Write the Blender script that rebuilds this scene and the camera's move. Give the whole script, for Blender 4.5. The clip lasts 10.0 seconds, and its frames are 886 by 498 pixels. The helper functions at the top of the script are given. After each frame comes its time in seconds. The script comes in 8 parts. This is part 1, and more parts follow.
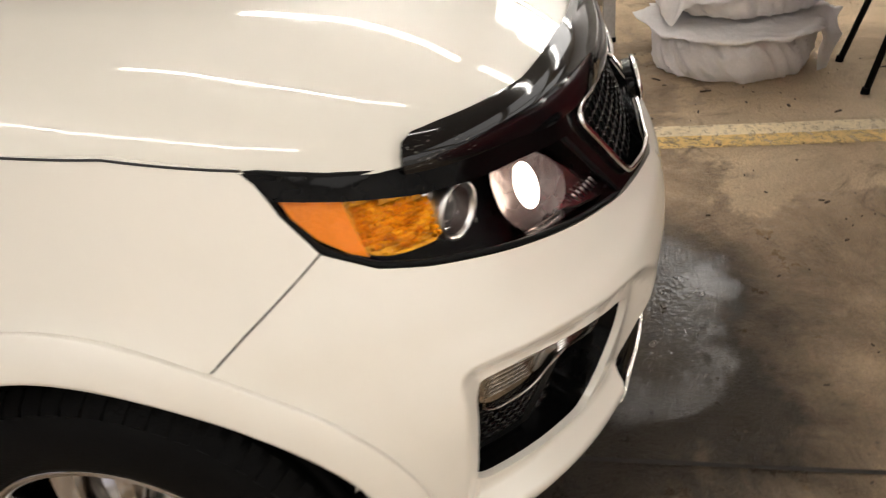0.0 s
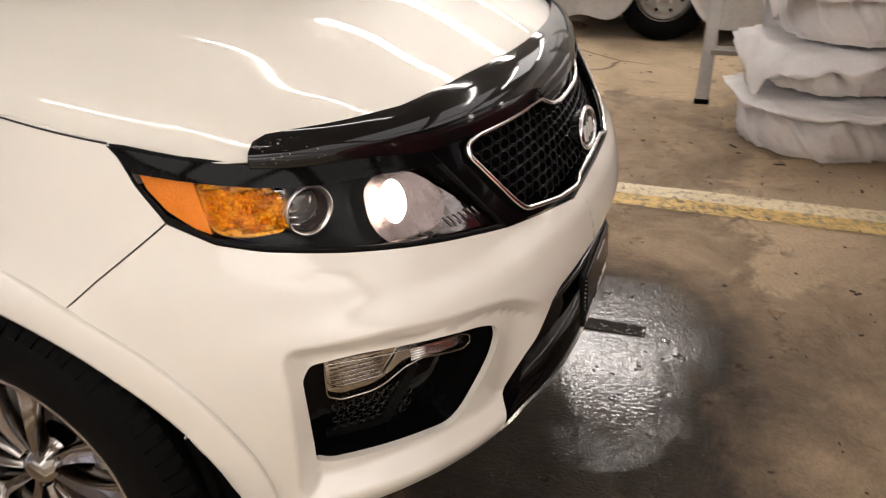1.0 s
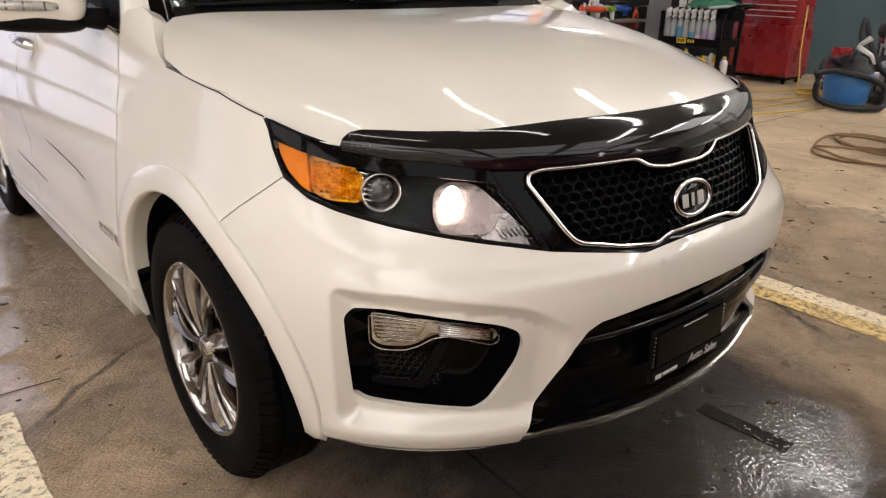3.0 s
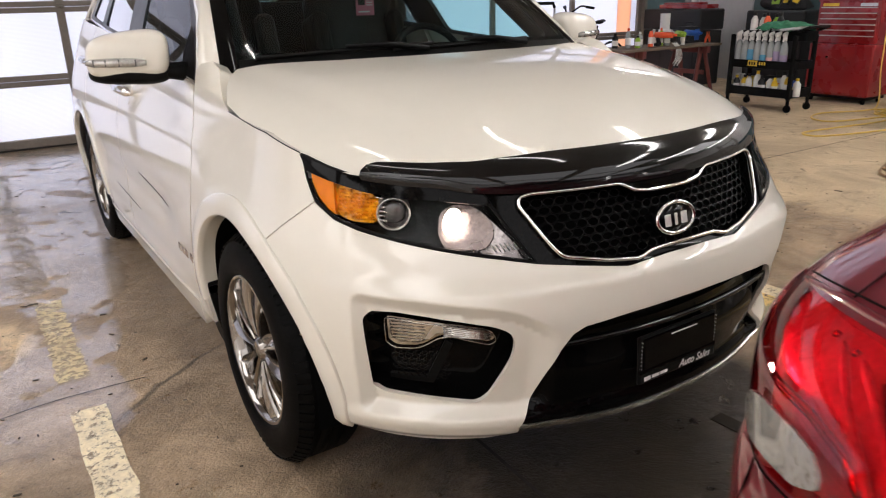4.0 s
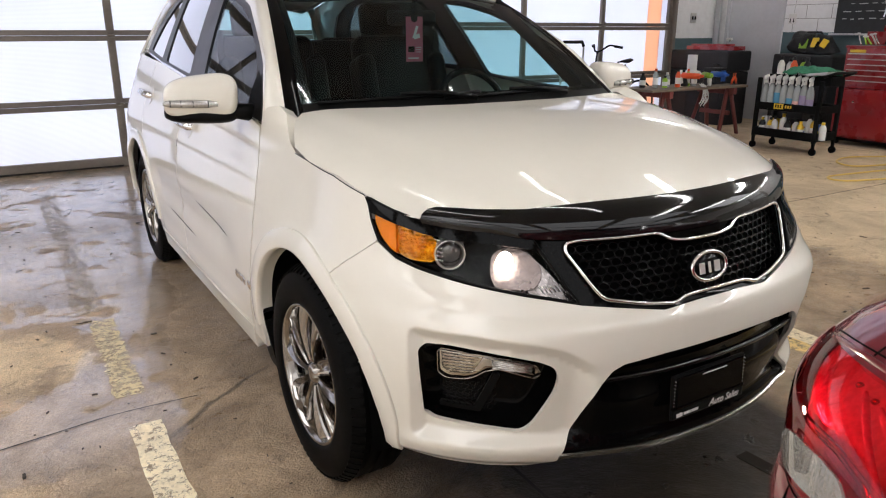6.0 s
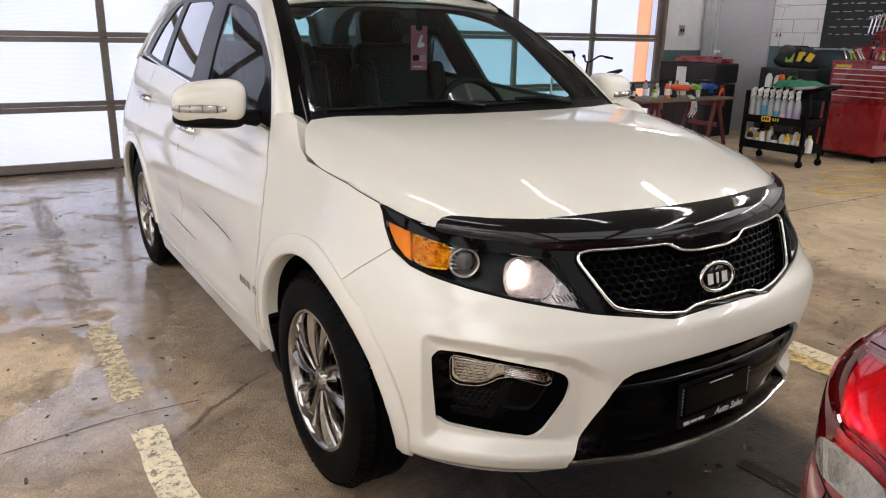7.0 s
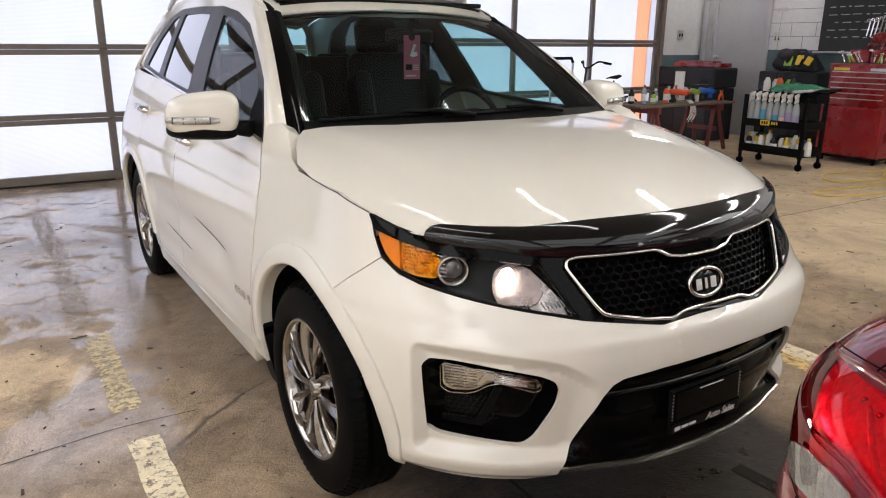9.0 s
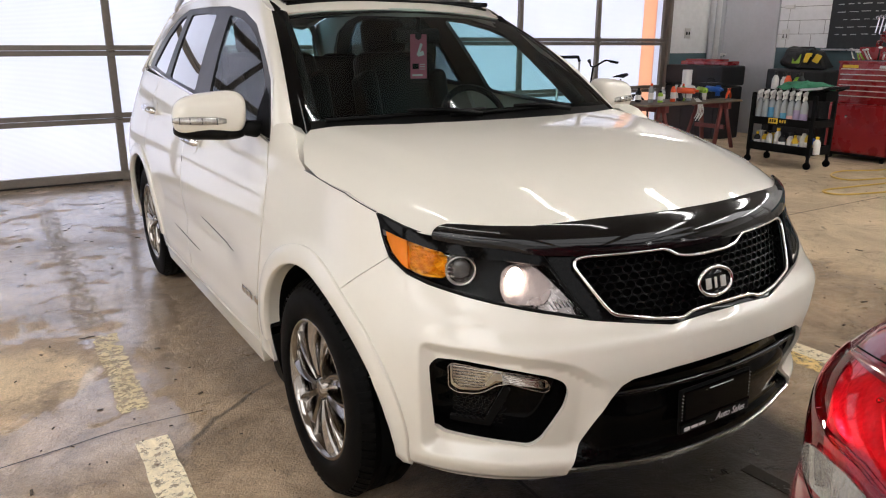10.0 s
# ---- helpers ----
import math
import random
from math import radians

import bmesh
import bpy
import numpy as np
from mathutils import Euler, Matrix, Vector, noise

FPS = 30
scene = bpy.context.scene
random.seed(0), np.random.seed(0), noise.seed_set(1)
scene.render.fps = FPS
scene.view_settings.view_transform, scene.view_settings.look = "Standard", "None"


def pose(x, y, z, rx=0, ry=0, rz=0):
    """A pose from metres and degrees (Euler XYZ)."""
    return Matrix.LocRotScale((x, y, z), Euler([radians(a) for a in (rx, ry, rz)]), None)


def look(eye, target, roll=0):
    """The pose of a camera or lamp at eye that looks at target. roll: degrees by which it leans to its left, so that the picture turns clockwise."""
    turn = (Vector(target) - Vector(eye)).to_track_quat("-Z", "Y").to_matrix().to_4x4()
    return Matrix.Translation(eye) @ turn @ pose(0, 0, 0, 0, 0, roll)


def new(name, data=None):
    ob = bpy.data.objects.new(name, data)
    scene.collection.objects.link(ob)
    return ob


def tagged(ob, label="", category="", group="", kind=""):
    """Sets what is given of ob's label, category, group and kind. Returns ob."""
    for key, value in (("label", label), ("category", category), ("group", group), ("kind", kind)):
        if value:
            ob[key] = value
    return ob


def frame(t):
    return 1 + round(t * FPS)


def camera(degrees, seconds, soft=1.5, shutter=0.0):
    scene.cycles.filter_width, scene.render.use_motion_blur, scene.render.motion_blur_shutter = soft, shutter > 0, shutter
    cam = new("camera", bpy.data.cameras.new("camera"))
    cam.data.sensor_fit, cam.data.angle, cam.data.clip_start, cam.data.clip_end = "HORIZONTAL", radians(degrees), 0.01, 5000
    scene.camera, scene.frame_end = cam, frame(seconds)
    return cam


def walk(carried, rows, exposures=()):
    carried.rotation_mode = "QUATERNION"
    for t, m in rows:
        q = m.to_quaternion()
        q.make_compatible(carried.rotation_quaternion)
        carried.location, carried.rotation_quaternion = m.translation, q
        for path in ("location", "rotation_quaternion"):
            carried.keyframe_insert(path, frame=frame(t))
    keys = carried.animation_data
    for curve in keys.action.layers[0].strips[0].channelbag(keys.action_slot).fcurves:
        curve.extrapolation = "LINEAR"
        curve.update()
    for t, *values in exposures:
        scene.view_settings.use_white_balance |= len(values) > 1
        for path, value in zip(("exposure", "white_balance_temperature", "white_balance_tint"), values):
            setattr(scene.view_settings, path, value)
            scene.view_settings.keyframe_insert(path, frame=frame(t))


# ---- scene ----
cam = camera(63.5, 10.0, soft=1.1, shutter=0.4)
PATH = [
    (0, (-1.492, -0.657, 1.329), (0.183, -0.358, 0.270), -6.2),
    (0.5, (-1.457, -0.872, 1.314), (0.223, -0.455, 0.312), -3.4),
    (1, (-1.504, -1.072, 1.325), (0.132, -0.431, 0.37), -1.9),
    (1.5, (-1.411, -1.171, 1.32), (0.129, -0.265, 0.422), -0.3),
    (2, (-1.379, -1.337, 1.288), (0.013, -0.18, 0.435), 0.7),
    (2.5, (-1.451, -1.505, 1.273), (-0.158, -0.196, 0.487), 1.4),
    (4, (-1.463, -1.959, 1.35), (-0.435, -0.376, 0.689), -1.4),
    (4.5, (-1.548, -2.087, 1.385), (-0.57, -0.463, 0.748), -1.7),
    (5, (-1.569, -2.098, 1.425), (-0.607, -0.452, 0.817), -1.2),
    (6.5, (-1.653, -2.002, 1.432), (-0.63, -0.383, 0.853), 0.8),
    (7, (-1.687, -2.001, 1.439), (-0.648, -0.39, 0.868), 1.1),
    (7.5, (-1.674, -2.025, 1.449), (-0.628, -0.414, 0.889), 1.0),
    (8, (-1.665, -2.03, 1.447), (-0.619, -0.417, 0.894), 0.8),
    (8.5, (-1.664, -2.033, 1.449), (-0.624, -0.416, 0.897), 0.6),
    (9, (-1.66, -2.031, 1.447), (-0.627, -0.41, 0.894), 0.4),
    (9.5, (-1.66, -2.027, 1.448), (-0.636, -0.401, 0.893), 0.3),
    (10, (-1.658, -2.023, 1.445), (-0.641, -0.393, 0.891), 0.1),
]
walk(cam, [(t, look(eye, target, roll)) for t, eye, target, roll in PATH],
     exposures=[(0.0, 0.0, 6500, 10), (0.7, 0.0, 6500, 14), (2.5, 0.0, 6450, 13), (4.0, 0.0, 6250, 12), (5.0, 0.0, 6200, 10), (6.5, 0.0, 6050, 10), (10.0, 0.0, 6150, 10)])

# ---- world, lamps ----
world = bpy.data.worlds.new("sky")
scene.world = world
world.use_nodes = True
wn = world.node_tree.nodes
sky = wn.new("ShaderNodeTexSky")
sky.sky_type, sky.sun_disc = "NISHITA", False
sky.sun_elevation, sky.sun_rotation = radians(38), radians(20)
sky.air_density, sky.dust_density = 1.0, 4.0
wn["Background"].inputs["Strength"].default_value = 0.23
world.node_tree.links.new(sky.outputs[0], wn["Background"].inputs["Color"])
sun = new("sun", bpy.data.lights.new("sun", "SUN"))
sun.data.energy, sun.data.angle, sun.data.color = 1.1, radians(12), (1.0, 0.95, 0.88)
sun.matrix_world = look((0, 30, 24), (0, 6.4, 0))


# ---- materials ----
def mat(name, colour=(0.5, 0.5, 0.5), rough=0.5, metal=0.0, var=0.12, scale=6.0, bump=0.0, bscale=60.0, coat=0.0, spec=0.5,
        rvar=0.08, dirt=0.0, dirt_colour=(0.12, 0.09, 0.06), transmission=0.0, glow=0.0):
    """A surface with two scales of variation in colour and roughness, fine relief and optional dirt."""
    m = bpy.data.materials.new(name)
    m.use_nodes = True
    nt = m.node_tree
    n, l = nt.nodes, nt.links
    b = n["Principled BSDF"]
    co = n.new("ShaderNodeTexCoord")
    big, fine = n.new("ShaderNodeTexNoise"), n.new("ShaderNodeTexNoise")
    big.inputs["Scale"].default_value, fine.inputs["Scale"].default_value = scale, scale * 9
    big.inputs["Detail"].default_value = fine.inputs["Detail"].default_value = 5
    l.new(co.outputs["Object"], big.inputs["Vector"])
    l.new(co.outputs["Object"], fine.inputs["Vector"])
    add = n.new("ShaderNodeMath")
    add.operation = "ADD"
    l.new(big.outputs["Fac"], add.inputs[0])
    l.new(fine.outputs["Fac"], add.inputs[1])
    ramp = n.new("ShaderNodeMapRange")
    ramp.inputs["From Min"].default_value, ramp.inputs["From Max"].default_value = 0.6, 1.4
    ramp.inputs["To Min"].default_value, ramp.inputs["To Max"].default_value = 1 - var, 1 + var
    l.new(add.outputs[0], ramp.inputs["Value"])
    mul = n.new("ShaderNodeMix")
    mul.data_type, mul.blend_type = "RGBA", "MULTIPLY"
    mul.inputs["Factor"].default_value = 1.0
    mul.inputs["A"].default_value = (*colour, 1)
    l.new(ramp.outputs[0], mul.inputs["B"])
    out = mul.outputs["Result"]
    if dirt:
        dm = n.new("ShaderNodeTexNoise")
        dm.inputs["Scale"].default_value, dm.inputs["Detail"].default_value = scale * 0.6, 8
        l.new(co.outputs["Object"], dm.inputs["Vector"])
        dr = n.new("ShaderNodeMapRange")
        dr.inputs["From Min"].default_value, dr.inputs["From Max"].default_value = 0.52, 0.72
        dr.inputs["To Max"].default_value = dirt
        l.new(dm.outputs["Fac"], dr.inputs["Value"])
        dx = n.new("ShaderNodeMix")
        dx.data_type = "RGBA"
        dx.inputs["B"].default_value = (*dirt_colour, 1)
        l.new(out, dx.inputs["A"])
        l.new(dr.outputs[0], dx.inputs["Factor"])
        out = dx.outputs["Result"]
    l.new(out, b.inputs["Base Color"])
    rr = n.new("ShaderNodeMapRange")
    rr.inputs["To Min"].default_value, rr.inputs["To Max"].default_value = max(0.0, rough - rvar), min(1.0, rough + rvar)
    l.new(big.outputs["Fac"], rr.inputs["Value"])
    l.new(rr.outputs[0], b.inputs["Roughness"])
    b.inputs["Metallic"].default_value = metal
    b.inputs["Coat Weight"].default_value = coat
    b.inputs["Coat Roughness"].default_value = 0.03
    b.inputs["Specular IOR Level"].default_value = spec
    b.inputs["Transmission Weight"].default_value = transmission
    if glow:
        b.inputs["Emission Color"].default_value = (*colour, 1)
        b.inputs["Emission Strength"].default_value = glow
    if bump:
        bt = n.new("ShaderNodeTexNoise")
        bt.inputs["Scale"].default_value, bt.inputs["Detail"].default_value = bscale, 4
        l.new(co.outputs["Object"], bt.inputs["Vector"])
        bn = n.new("ShaderNodeBump")
        bn.inputs["Strength"].default_value, bn.inputs["Distance"].default_value = bump, 0.01
        l.new(bt.outputs["Fac"], bn.inputs["Height"])
        l.new(bn.outputs[0], b.inputs["Normal"])
    return m


def glass(name, tint, gloss=1.0, ior=1.5, rough=0.0):
    """A thin pane: clear, tinted, with mirror gloss by Fresnel."""
    m = bpy.data.materials.new(name)
    m.use_nodes = True
    nt = m.node_tree
    n, l = nt.nodes, nt.links
    n.remove(n["Principled BSDF"])
    tr, gl, mx, fr = n.new("ShaderNodeBsdfTransparent"), n.new("ShaderNodeBsdfGlossy"), n.new("ShaderNodeMixShader"), n.new("ShaderNodeFresnel")
    tr.inputs["Color"].default_value = (*tint, 1)
    gl.inputs["Roughness"].default_value = rough
    fr.inputs["IOR"].default_value = ior
    sc = n.new("ShaderNodeMath")
    sc.operation = "MULTIPLY"
    sc.inputs[1].default_value = gloss
    l.new(fr.outputs[0], sc.inputs[0])
    l.new(sc.outputs[0], mx.inputs[0])
    l.new(tr.outputs[0], mx.inputs[1])
    l.new(gl.outputs[0], mx.inputs[2])
    l.new(mx.outputs[0], n["Material Output"].inputs["Surface"])
    return m


def glow(name, colour, strength):
    m = bpy.data.materials.new(name)
    m.use_nodes = True
    n = m.node_tree.nodes
    n.remove(n["Principled BSDF"])
    e = n.new("ShaderNodeEmission")
    e.inputs["Color"].default_value, e.inputs["Strength"].default_value = (*colour, 1), strength
    m.node_tree.links.new(e.outputs[0], n["Material Output"].inputs["Surface"])
    return m


def translucent(name, colour, ribs):
    """Twin-wall plastic glazing: lets daylight through, with fine level ribs."""
    m = bpy.data.materials.new(name)
    m.use_nodes = True
    nt = m.node_tree
    n, l = nt.nodes, nt.links
    n.remove(n["Principled BSDF"])
    t, d, g, mx, mx2 = (n.new("ShaderNodeBsdfTranslucent"), n.new("ShaderNodeBsdfDiffuse"), n.new("ShaderNodeBsdfGlossy"),
                        n.new("ShaderNodeMixShader"), n.new("ShaderNodeMixShader"))
    co, wv, ns = n.new("ShaderNodeTexCoord"), n.new("ShaderNodeTexWave"), n.new("ShaderNodeTexNoise")
    wv.bands_direction = "Z"
    wv.inputs["Scale"].default_value, wv.inputs["Distortion"].default_value = ribs, 0.0
    ns.inputs["Scale"].default_value, ns.inputs["Detail"].default_value = 1.1, 6
    l.new(co.outputs["Object"], wv.inputs["Vector"])
    l.new(co.outputs["Object"], ns.inputs["Vector"])
    a = n.new("ShaderNodeMath")
    a.operation = "MULTIPLY_ADD"
    a.inputs[1].default_value, a.inputs[2].default_value = 0.10, 0.82
    l.new(wv.outputs["Fac"], a.inputs[0])
    a2 = n.new("ShaderNodeMath")
    a2.operation = "MULTIPLY_ADD"
    a2.inputs[1].default_value = 0.12
    l.new(ns.outputs["Fac"], a2.inputs[0])
    l.new(a.outputs[0], a2.inputs[2])
    c = n.new("ShaderNodeMix")
    c.data_type, c.blend_type = "RGBA", "MULTIPLY"
    c.inputs["Factor"].default_value = 1
    c.inputs["A"].default_value = (*colour, 1)
    l.new(a2.outputs[0], c.inputs["B"])
    l.new(c.outputs["Result"], t.inputs["Color"])
    d.inputs["Color"].default_value = (*[x * 0.6 for x in colour], 1)
    g.inputs["Roughness"].default_value = 0.25
    mx.inputs[0].default_value, mx2.inputs[0].default_value = 0.12, 0.04
    l.new(t.outputs[0], mx.inputs[1])
    l.new(d.outputs[0], mx.inputs[2])
    l.new(mx.outputs[0], mx2.inputs[1])
    l.new(g.outputs[0], mx2.inputs[2])
    l.new(mx2.outputs[0], n["Material Output"].inputs["Surface"])
    return m


def concrete_floor():
    m = bpy.data.materials.new("wet_concrete")
    m.use_nodes = True
    nt = m.node_tree
    n, l = nt.nodes, nt.links
    b = n["Principled BSDF"]
    co = n.new("ShaderNodeTexCoord")

    def noise_tex(scale, detail, rough=0.55, warp=0.0):
        t = n.new("ShaderNodeTexNoise")
        t.inputs["Scale"].default_value, t.inputs["Detail"].default_value = scale, detail
        t.inputs["Roughness"].default_value, t.inputs["Distortion"].default_value = rough, warp
        l.new(co.outputs["Object"], t.inputs["Vector"])
        return t.outputs["Fac"]

    def ramp(v, a, c, lo=0.0, hi=1.0):
        r = n.new("ShaderNodeMapRange")
        r.inputs["From Min"].default_value, r.inputs["From Max"].default_value = a, c
        r.inputs["To Min"].default_value, r.inputs["To Max"].default_value = lo, hi
        l.new(v, r.inputs["Value"])
        return r.outputs[0]

    def mix(f, a, c, kind="MIX"):
        x = n.new("ShaderNodeMix")
        x.data_type, x.blend_type = "RGBA", kind
        for key, v in (("Factor", f), ("A", a), ("B", c)):
            if isinstance(v, (int, float)):
                x.inputs[key].default_value = v
            elif isinstance(v, tuple):
                x.inputs[key].default_value = (*v, 1)
            else:
                l.new(v, x.inputs[key])
        return x.outputs["Result"]

    sep = n.new("ShaderNodeSeparateXYZ")
    l.new(co.outputs["Object"], sep.inputs[0])
    def maths(op, a, c):
        x = n.new("ShaderNodeMath")
        x.operation = op
        for i, v in enumerate((a, c)):
            if isinstance(v, (int, float)):
                x.inputs[i].default_value = v
            else:
                l.new(v, x.inputs[i])
        return x.outputs[0]

    X, Y = sep.outputs["X"], sep.outputs["Y"]

    def plus(*v):
        out = v[0]
        for q in v[1:]:
            out = maths("ADD", out, q)
        return out

    def blob(cx, cy, rx, ry):
        """Squared distance from a spot, 1 on its rim."""
        a = maths("DIVIDE", maths("SUBTRACT", X, cx), rx)
        c = maths("DIVIDE", maths("SUBTRACT", Y, cy), ry)
        return maths("ADD", maths("MULTIPLY", a, a), maths("MULTIPLY", c, c))

    film_noise = plus(maths("MULTIPLY", noise_tex(1.7, 12, 0.62, 0.9), 0.60), maths("MULTIPLY", noise_tex(6.5, 10, 0.72, 0.6), 0.40))
    ragged = ramp(film_noise, 0.30, 0.70, -0.5, 0.5)
    # a film of water along the left lane: thick towards the door, a band across, a dry island and a dry end
    rim = maths("SUBTRACT", X, maths("MULTIPLY", maths("SUBTRACT", Y, 0.7), 0.19))
    left = plus(ramp(Y, 1.55, 2.3, 0.0, 0.035), ramp(blob(-1.70, 0.62, 0.75, 0.24), 0.3, 1.4, 0.10, 0.0), ramp(blob(-1.70, 1.45, 0.34, 0.42), 0.3, 1.3, -0.10, 0.0),
                ramp(blob(-1.38, 1.30, 0.16, 0.55), 0.3, 1.3, 0.03, 0.0), ramp(rim, -1.22, -1.02, 0.0, -0.40), ramp(Y, 0.0, 0.42, -0.02, 0.0))
    film = ramp(maths("ADD", film_noise, left), 0.478, 0.500)
    # damp concrete, dry lane beyond a ragged shore, soaked and shaded under the nose
    shore = maths("MAXIMUM", maths("SUBTRACT", X, 3.05), maths("MINIMUM", maths("SUBTRACT", X, 0.98), maths("SUBTRACT", -1.30, Y)))
    dryness = maths("MAXIMUM", ramp(maths("ADD", shore, ragged), -0.06, 0.06), ramp(maths("ADD", ramp(blob(-1.70, 1.45, 0.34, 0.42), 0.2, 1.6, 0.34, -0.5), maths("MULTIPLY", ragged, 1.6)), 0.0, 0.30))
    wet = ramp(dryness, 0.0, 1.0, 1.0, 0.0)
    # wet spot also takes the shade under and between the cars into its colour
    soak_shade = ramp(maths("ADD", blob(0.12, -0.62, 0.85, 0.85), maths("MULTIPLY", ragged, 0.9)), 0.45, 1.25, 0.10, 1.0)
    dry = mix(ramp(noise_tex(1.5, 12, 0.68, 0.8), 0.36, 0.64), (0.72, 0.56, 0.37), (0.49, 0.375, 0.245))
    damp = mix(ramp(noise_tex(2.4, 12, 0.72, 0.6), 0.36, 0.64), (0.22, 0.158, 0.098), (0.52, 0.385, 0.250))
    c = mix(wet, dry, damp)
    grain = ramp(noise_tex(85, 12, 0.95), 0.30, 0.70, 0.35, 1.65)
    c = mix(1.0, c, grain, "MULTIPLY")
    stain = ramp(noise_tex(3.1, 14, 0.78, 1.6), 0.55, 0.66, 0.0, 0.62)
    c = mix(stain, c, (0.090, 0.066, 0.045))
    chalky = ramp(noise_tex(2.2, 15, 0.80, 1.2), 0.60, 0.70, 0.0, 0.55)
    c = mix(chalky, c, (0.56, 0.48, 0.37))
    # left lane lightened and the rest dimmed: missing daylight put into the colour
    c = mix(1.0, c, maths("MULTIPLY", soak_shade, ramp(X, -1.35, -0.95, 1.22, 0.90)), "MULTIPLY")
    fleck = ramp(noise_tex(30, 6, 0.7), 0.63, 0.68, 0.0, 0.7)
    c = mix(fleck, c, (0.04, 0.03, 0.022))
    crack = n.new("ShaderNodeTexVoronoi")
    crack.feature = "DISTANCE_TO_EDGE"
    crack.inputs["Scale"].default_value = 0.42
    warp = n.new("ShaderNodeMix")
    warp.data_type, warp.blend_type = "RGBA", "ADD"
    warp.inputs["Factor"].default_value = 0.16
    wn_ = n.new("ShaderNodeTexNoise")
    wn_.inputs["Scale"].default_value, wn_.inputs["Detail"].default_value = 3.0, 8
    l.new(co.outputs["Object"], wn_.inputs["Vector"])
    l.new(co.outputs["Object"], warp.inputs["A"])
    l.new(wn_.outputs["Color"], warp.inputs["B"])
    l.new(warp.outputs["Result"], crack.inputs["Vector"])
    line = maths("MULTIPLY", ramp(crack.outputs["Distance"], 0.0015, 0.006, 0.75, 0.0), ramp(noise_tex(0.9, 4), 0.54, 0.60))
    c = mix(line, c, (0.030, 0.024, 0.018))
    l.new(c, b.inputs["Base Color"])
    r0 = ramp(noise_tex(7, 8, 0.7), 0.35, 0.7, 0.26, 0.44)
    rm = n.new("ShaderNodeMix")
    l.new(wet, rm.inputs["Factor"])
    rm.inputs["A"].default_value = 0.60
    l.new(r0, rm.inputs["B"])
    l.new(rm.outputs["Result"], b.inputs["Roughness"])
    # standing water under the nose of the car
    puddle = ramp(maths("ADD", blob(0.31, -0.87, 0.37, 0.27), maths("MULTIPLY", ragged, 2.8)), 0.20, 1.50, 0.8, 0.0)
    l.new(maths("MAXIMUM", film, puddle), b.inputs["Coat Weight"])
    l.new(ramp(puddle, 0.0, 0.4, 2.35, 1.70), b.inputs["Coat IOR"])
    l.new(maths("MULTIPLY", ramp(noise_tex(5, 8, 0.7), 0.3, 0.7, 0.05, 0.20), ramp(puddle, 0.0, 0.4, 1.0, 0.30)), b.inputs["Coat Roughness"])
    b.inputs["Specular IOR Level"].default_value = 0.20
    hb = maths("ADD", noise_tex(110, 5, 0.6), ramp(noise_tex(16, 7, 0.65), 0.0, 1.0, 0.0, 1.8))
    bn, bf = n.new("ShaderNodeBump"), n.new("ShaderNodeBump")
    bn.inputs["Strength"].default_value, bn.inputs["Distance"].default_value = 0.9, 0.009
    bf.inputs["Strength"].default_value, bf.inputs["Distance"].default_value = 1.0, 0.006
    l.new(hb, bn.inputs["Height"])
    ripple = maths("ADD", noise_tex(74, 1, 0.4), maths("MULTIPLY", hb, 0.16))
    l.new(maths("MULTIPLY", ripple, ramp(puddle, 0.0, 0.4, 0.05, 0.20)), bf.inputs["Height"])
    l.new(bn.outputs[0], b.inputs["Normal"])
    l.new(bf.outputs[0], b.inputs["Coat Normal"])
    return m


def worn_paint(name, colour, cover=0.5):
    """Floor paint that has flaked away to the concrete in places."""
    m = mat(name, colour, 0.55, var=0.2, scale=5, bump=0.3, bscale=70)
    nt = m.node_tree
    n, l = nt.nodes, nt.links
    co, ns = n.new("ShaderNodeTexCoord"), n.new("ShaderNodeTexNoise")
    ns.inputs["Scale"].default_value, ns.inputs["Detail"].default_value, ns.inputs["Roughness"].default_value = 26, 14, 0.84
    l.new(co.outputs["Object"], ns.inputs["Vector"])
    r = n.new("ShaderNodeMapRange")
    r.inputs["From Min"].default_value, r.inputs["From Max"].default_value = 1 - cover - 0.02, 1 - cover + 0.02
    l.new(ns.outputs["Fac"], r.inputs["Value"])
    tr, mx = n.new("ShaderNodeBsdfTransparent"), n.new("ShaderNodeMixShader")
    l.new(r.outputs[0], mx.inputs[0])
    l.new(tr.outputs[0], mx.inputs[1])
    l.new(n["Principled BSDF"].outputs[0], mx.inputs[2])
    l.new(mx.outputs[0], n["Material Output"].inputs["Surface"])
    return m


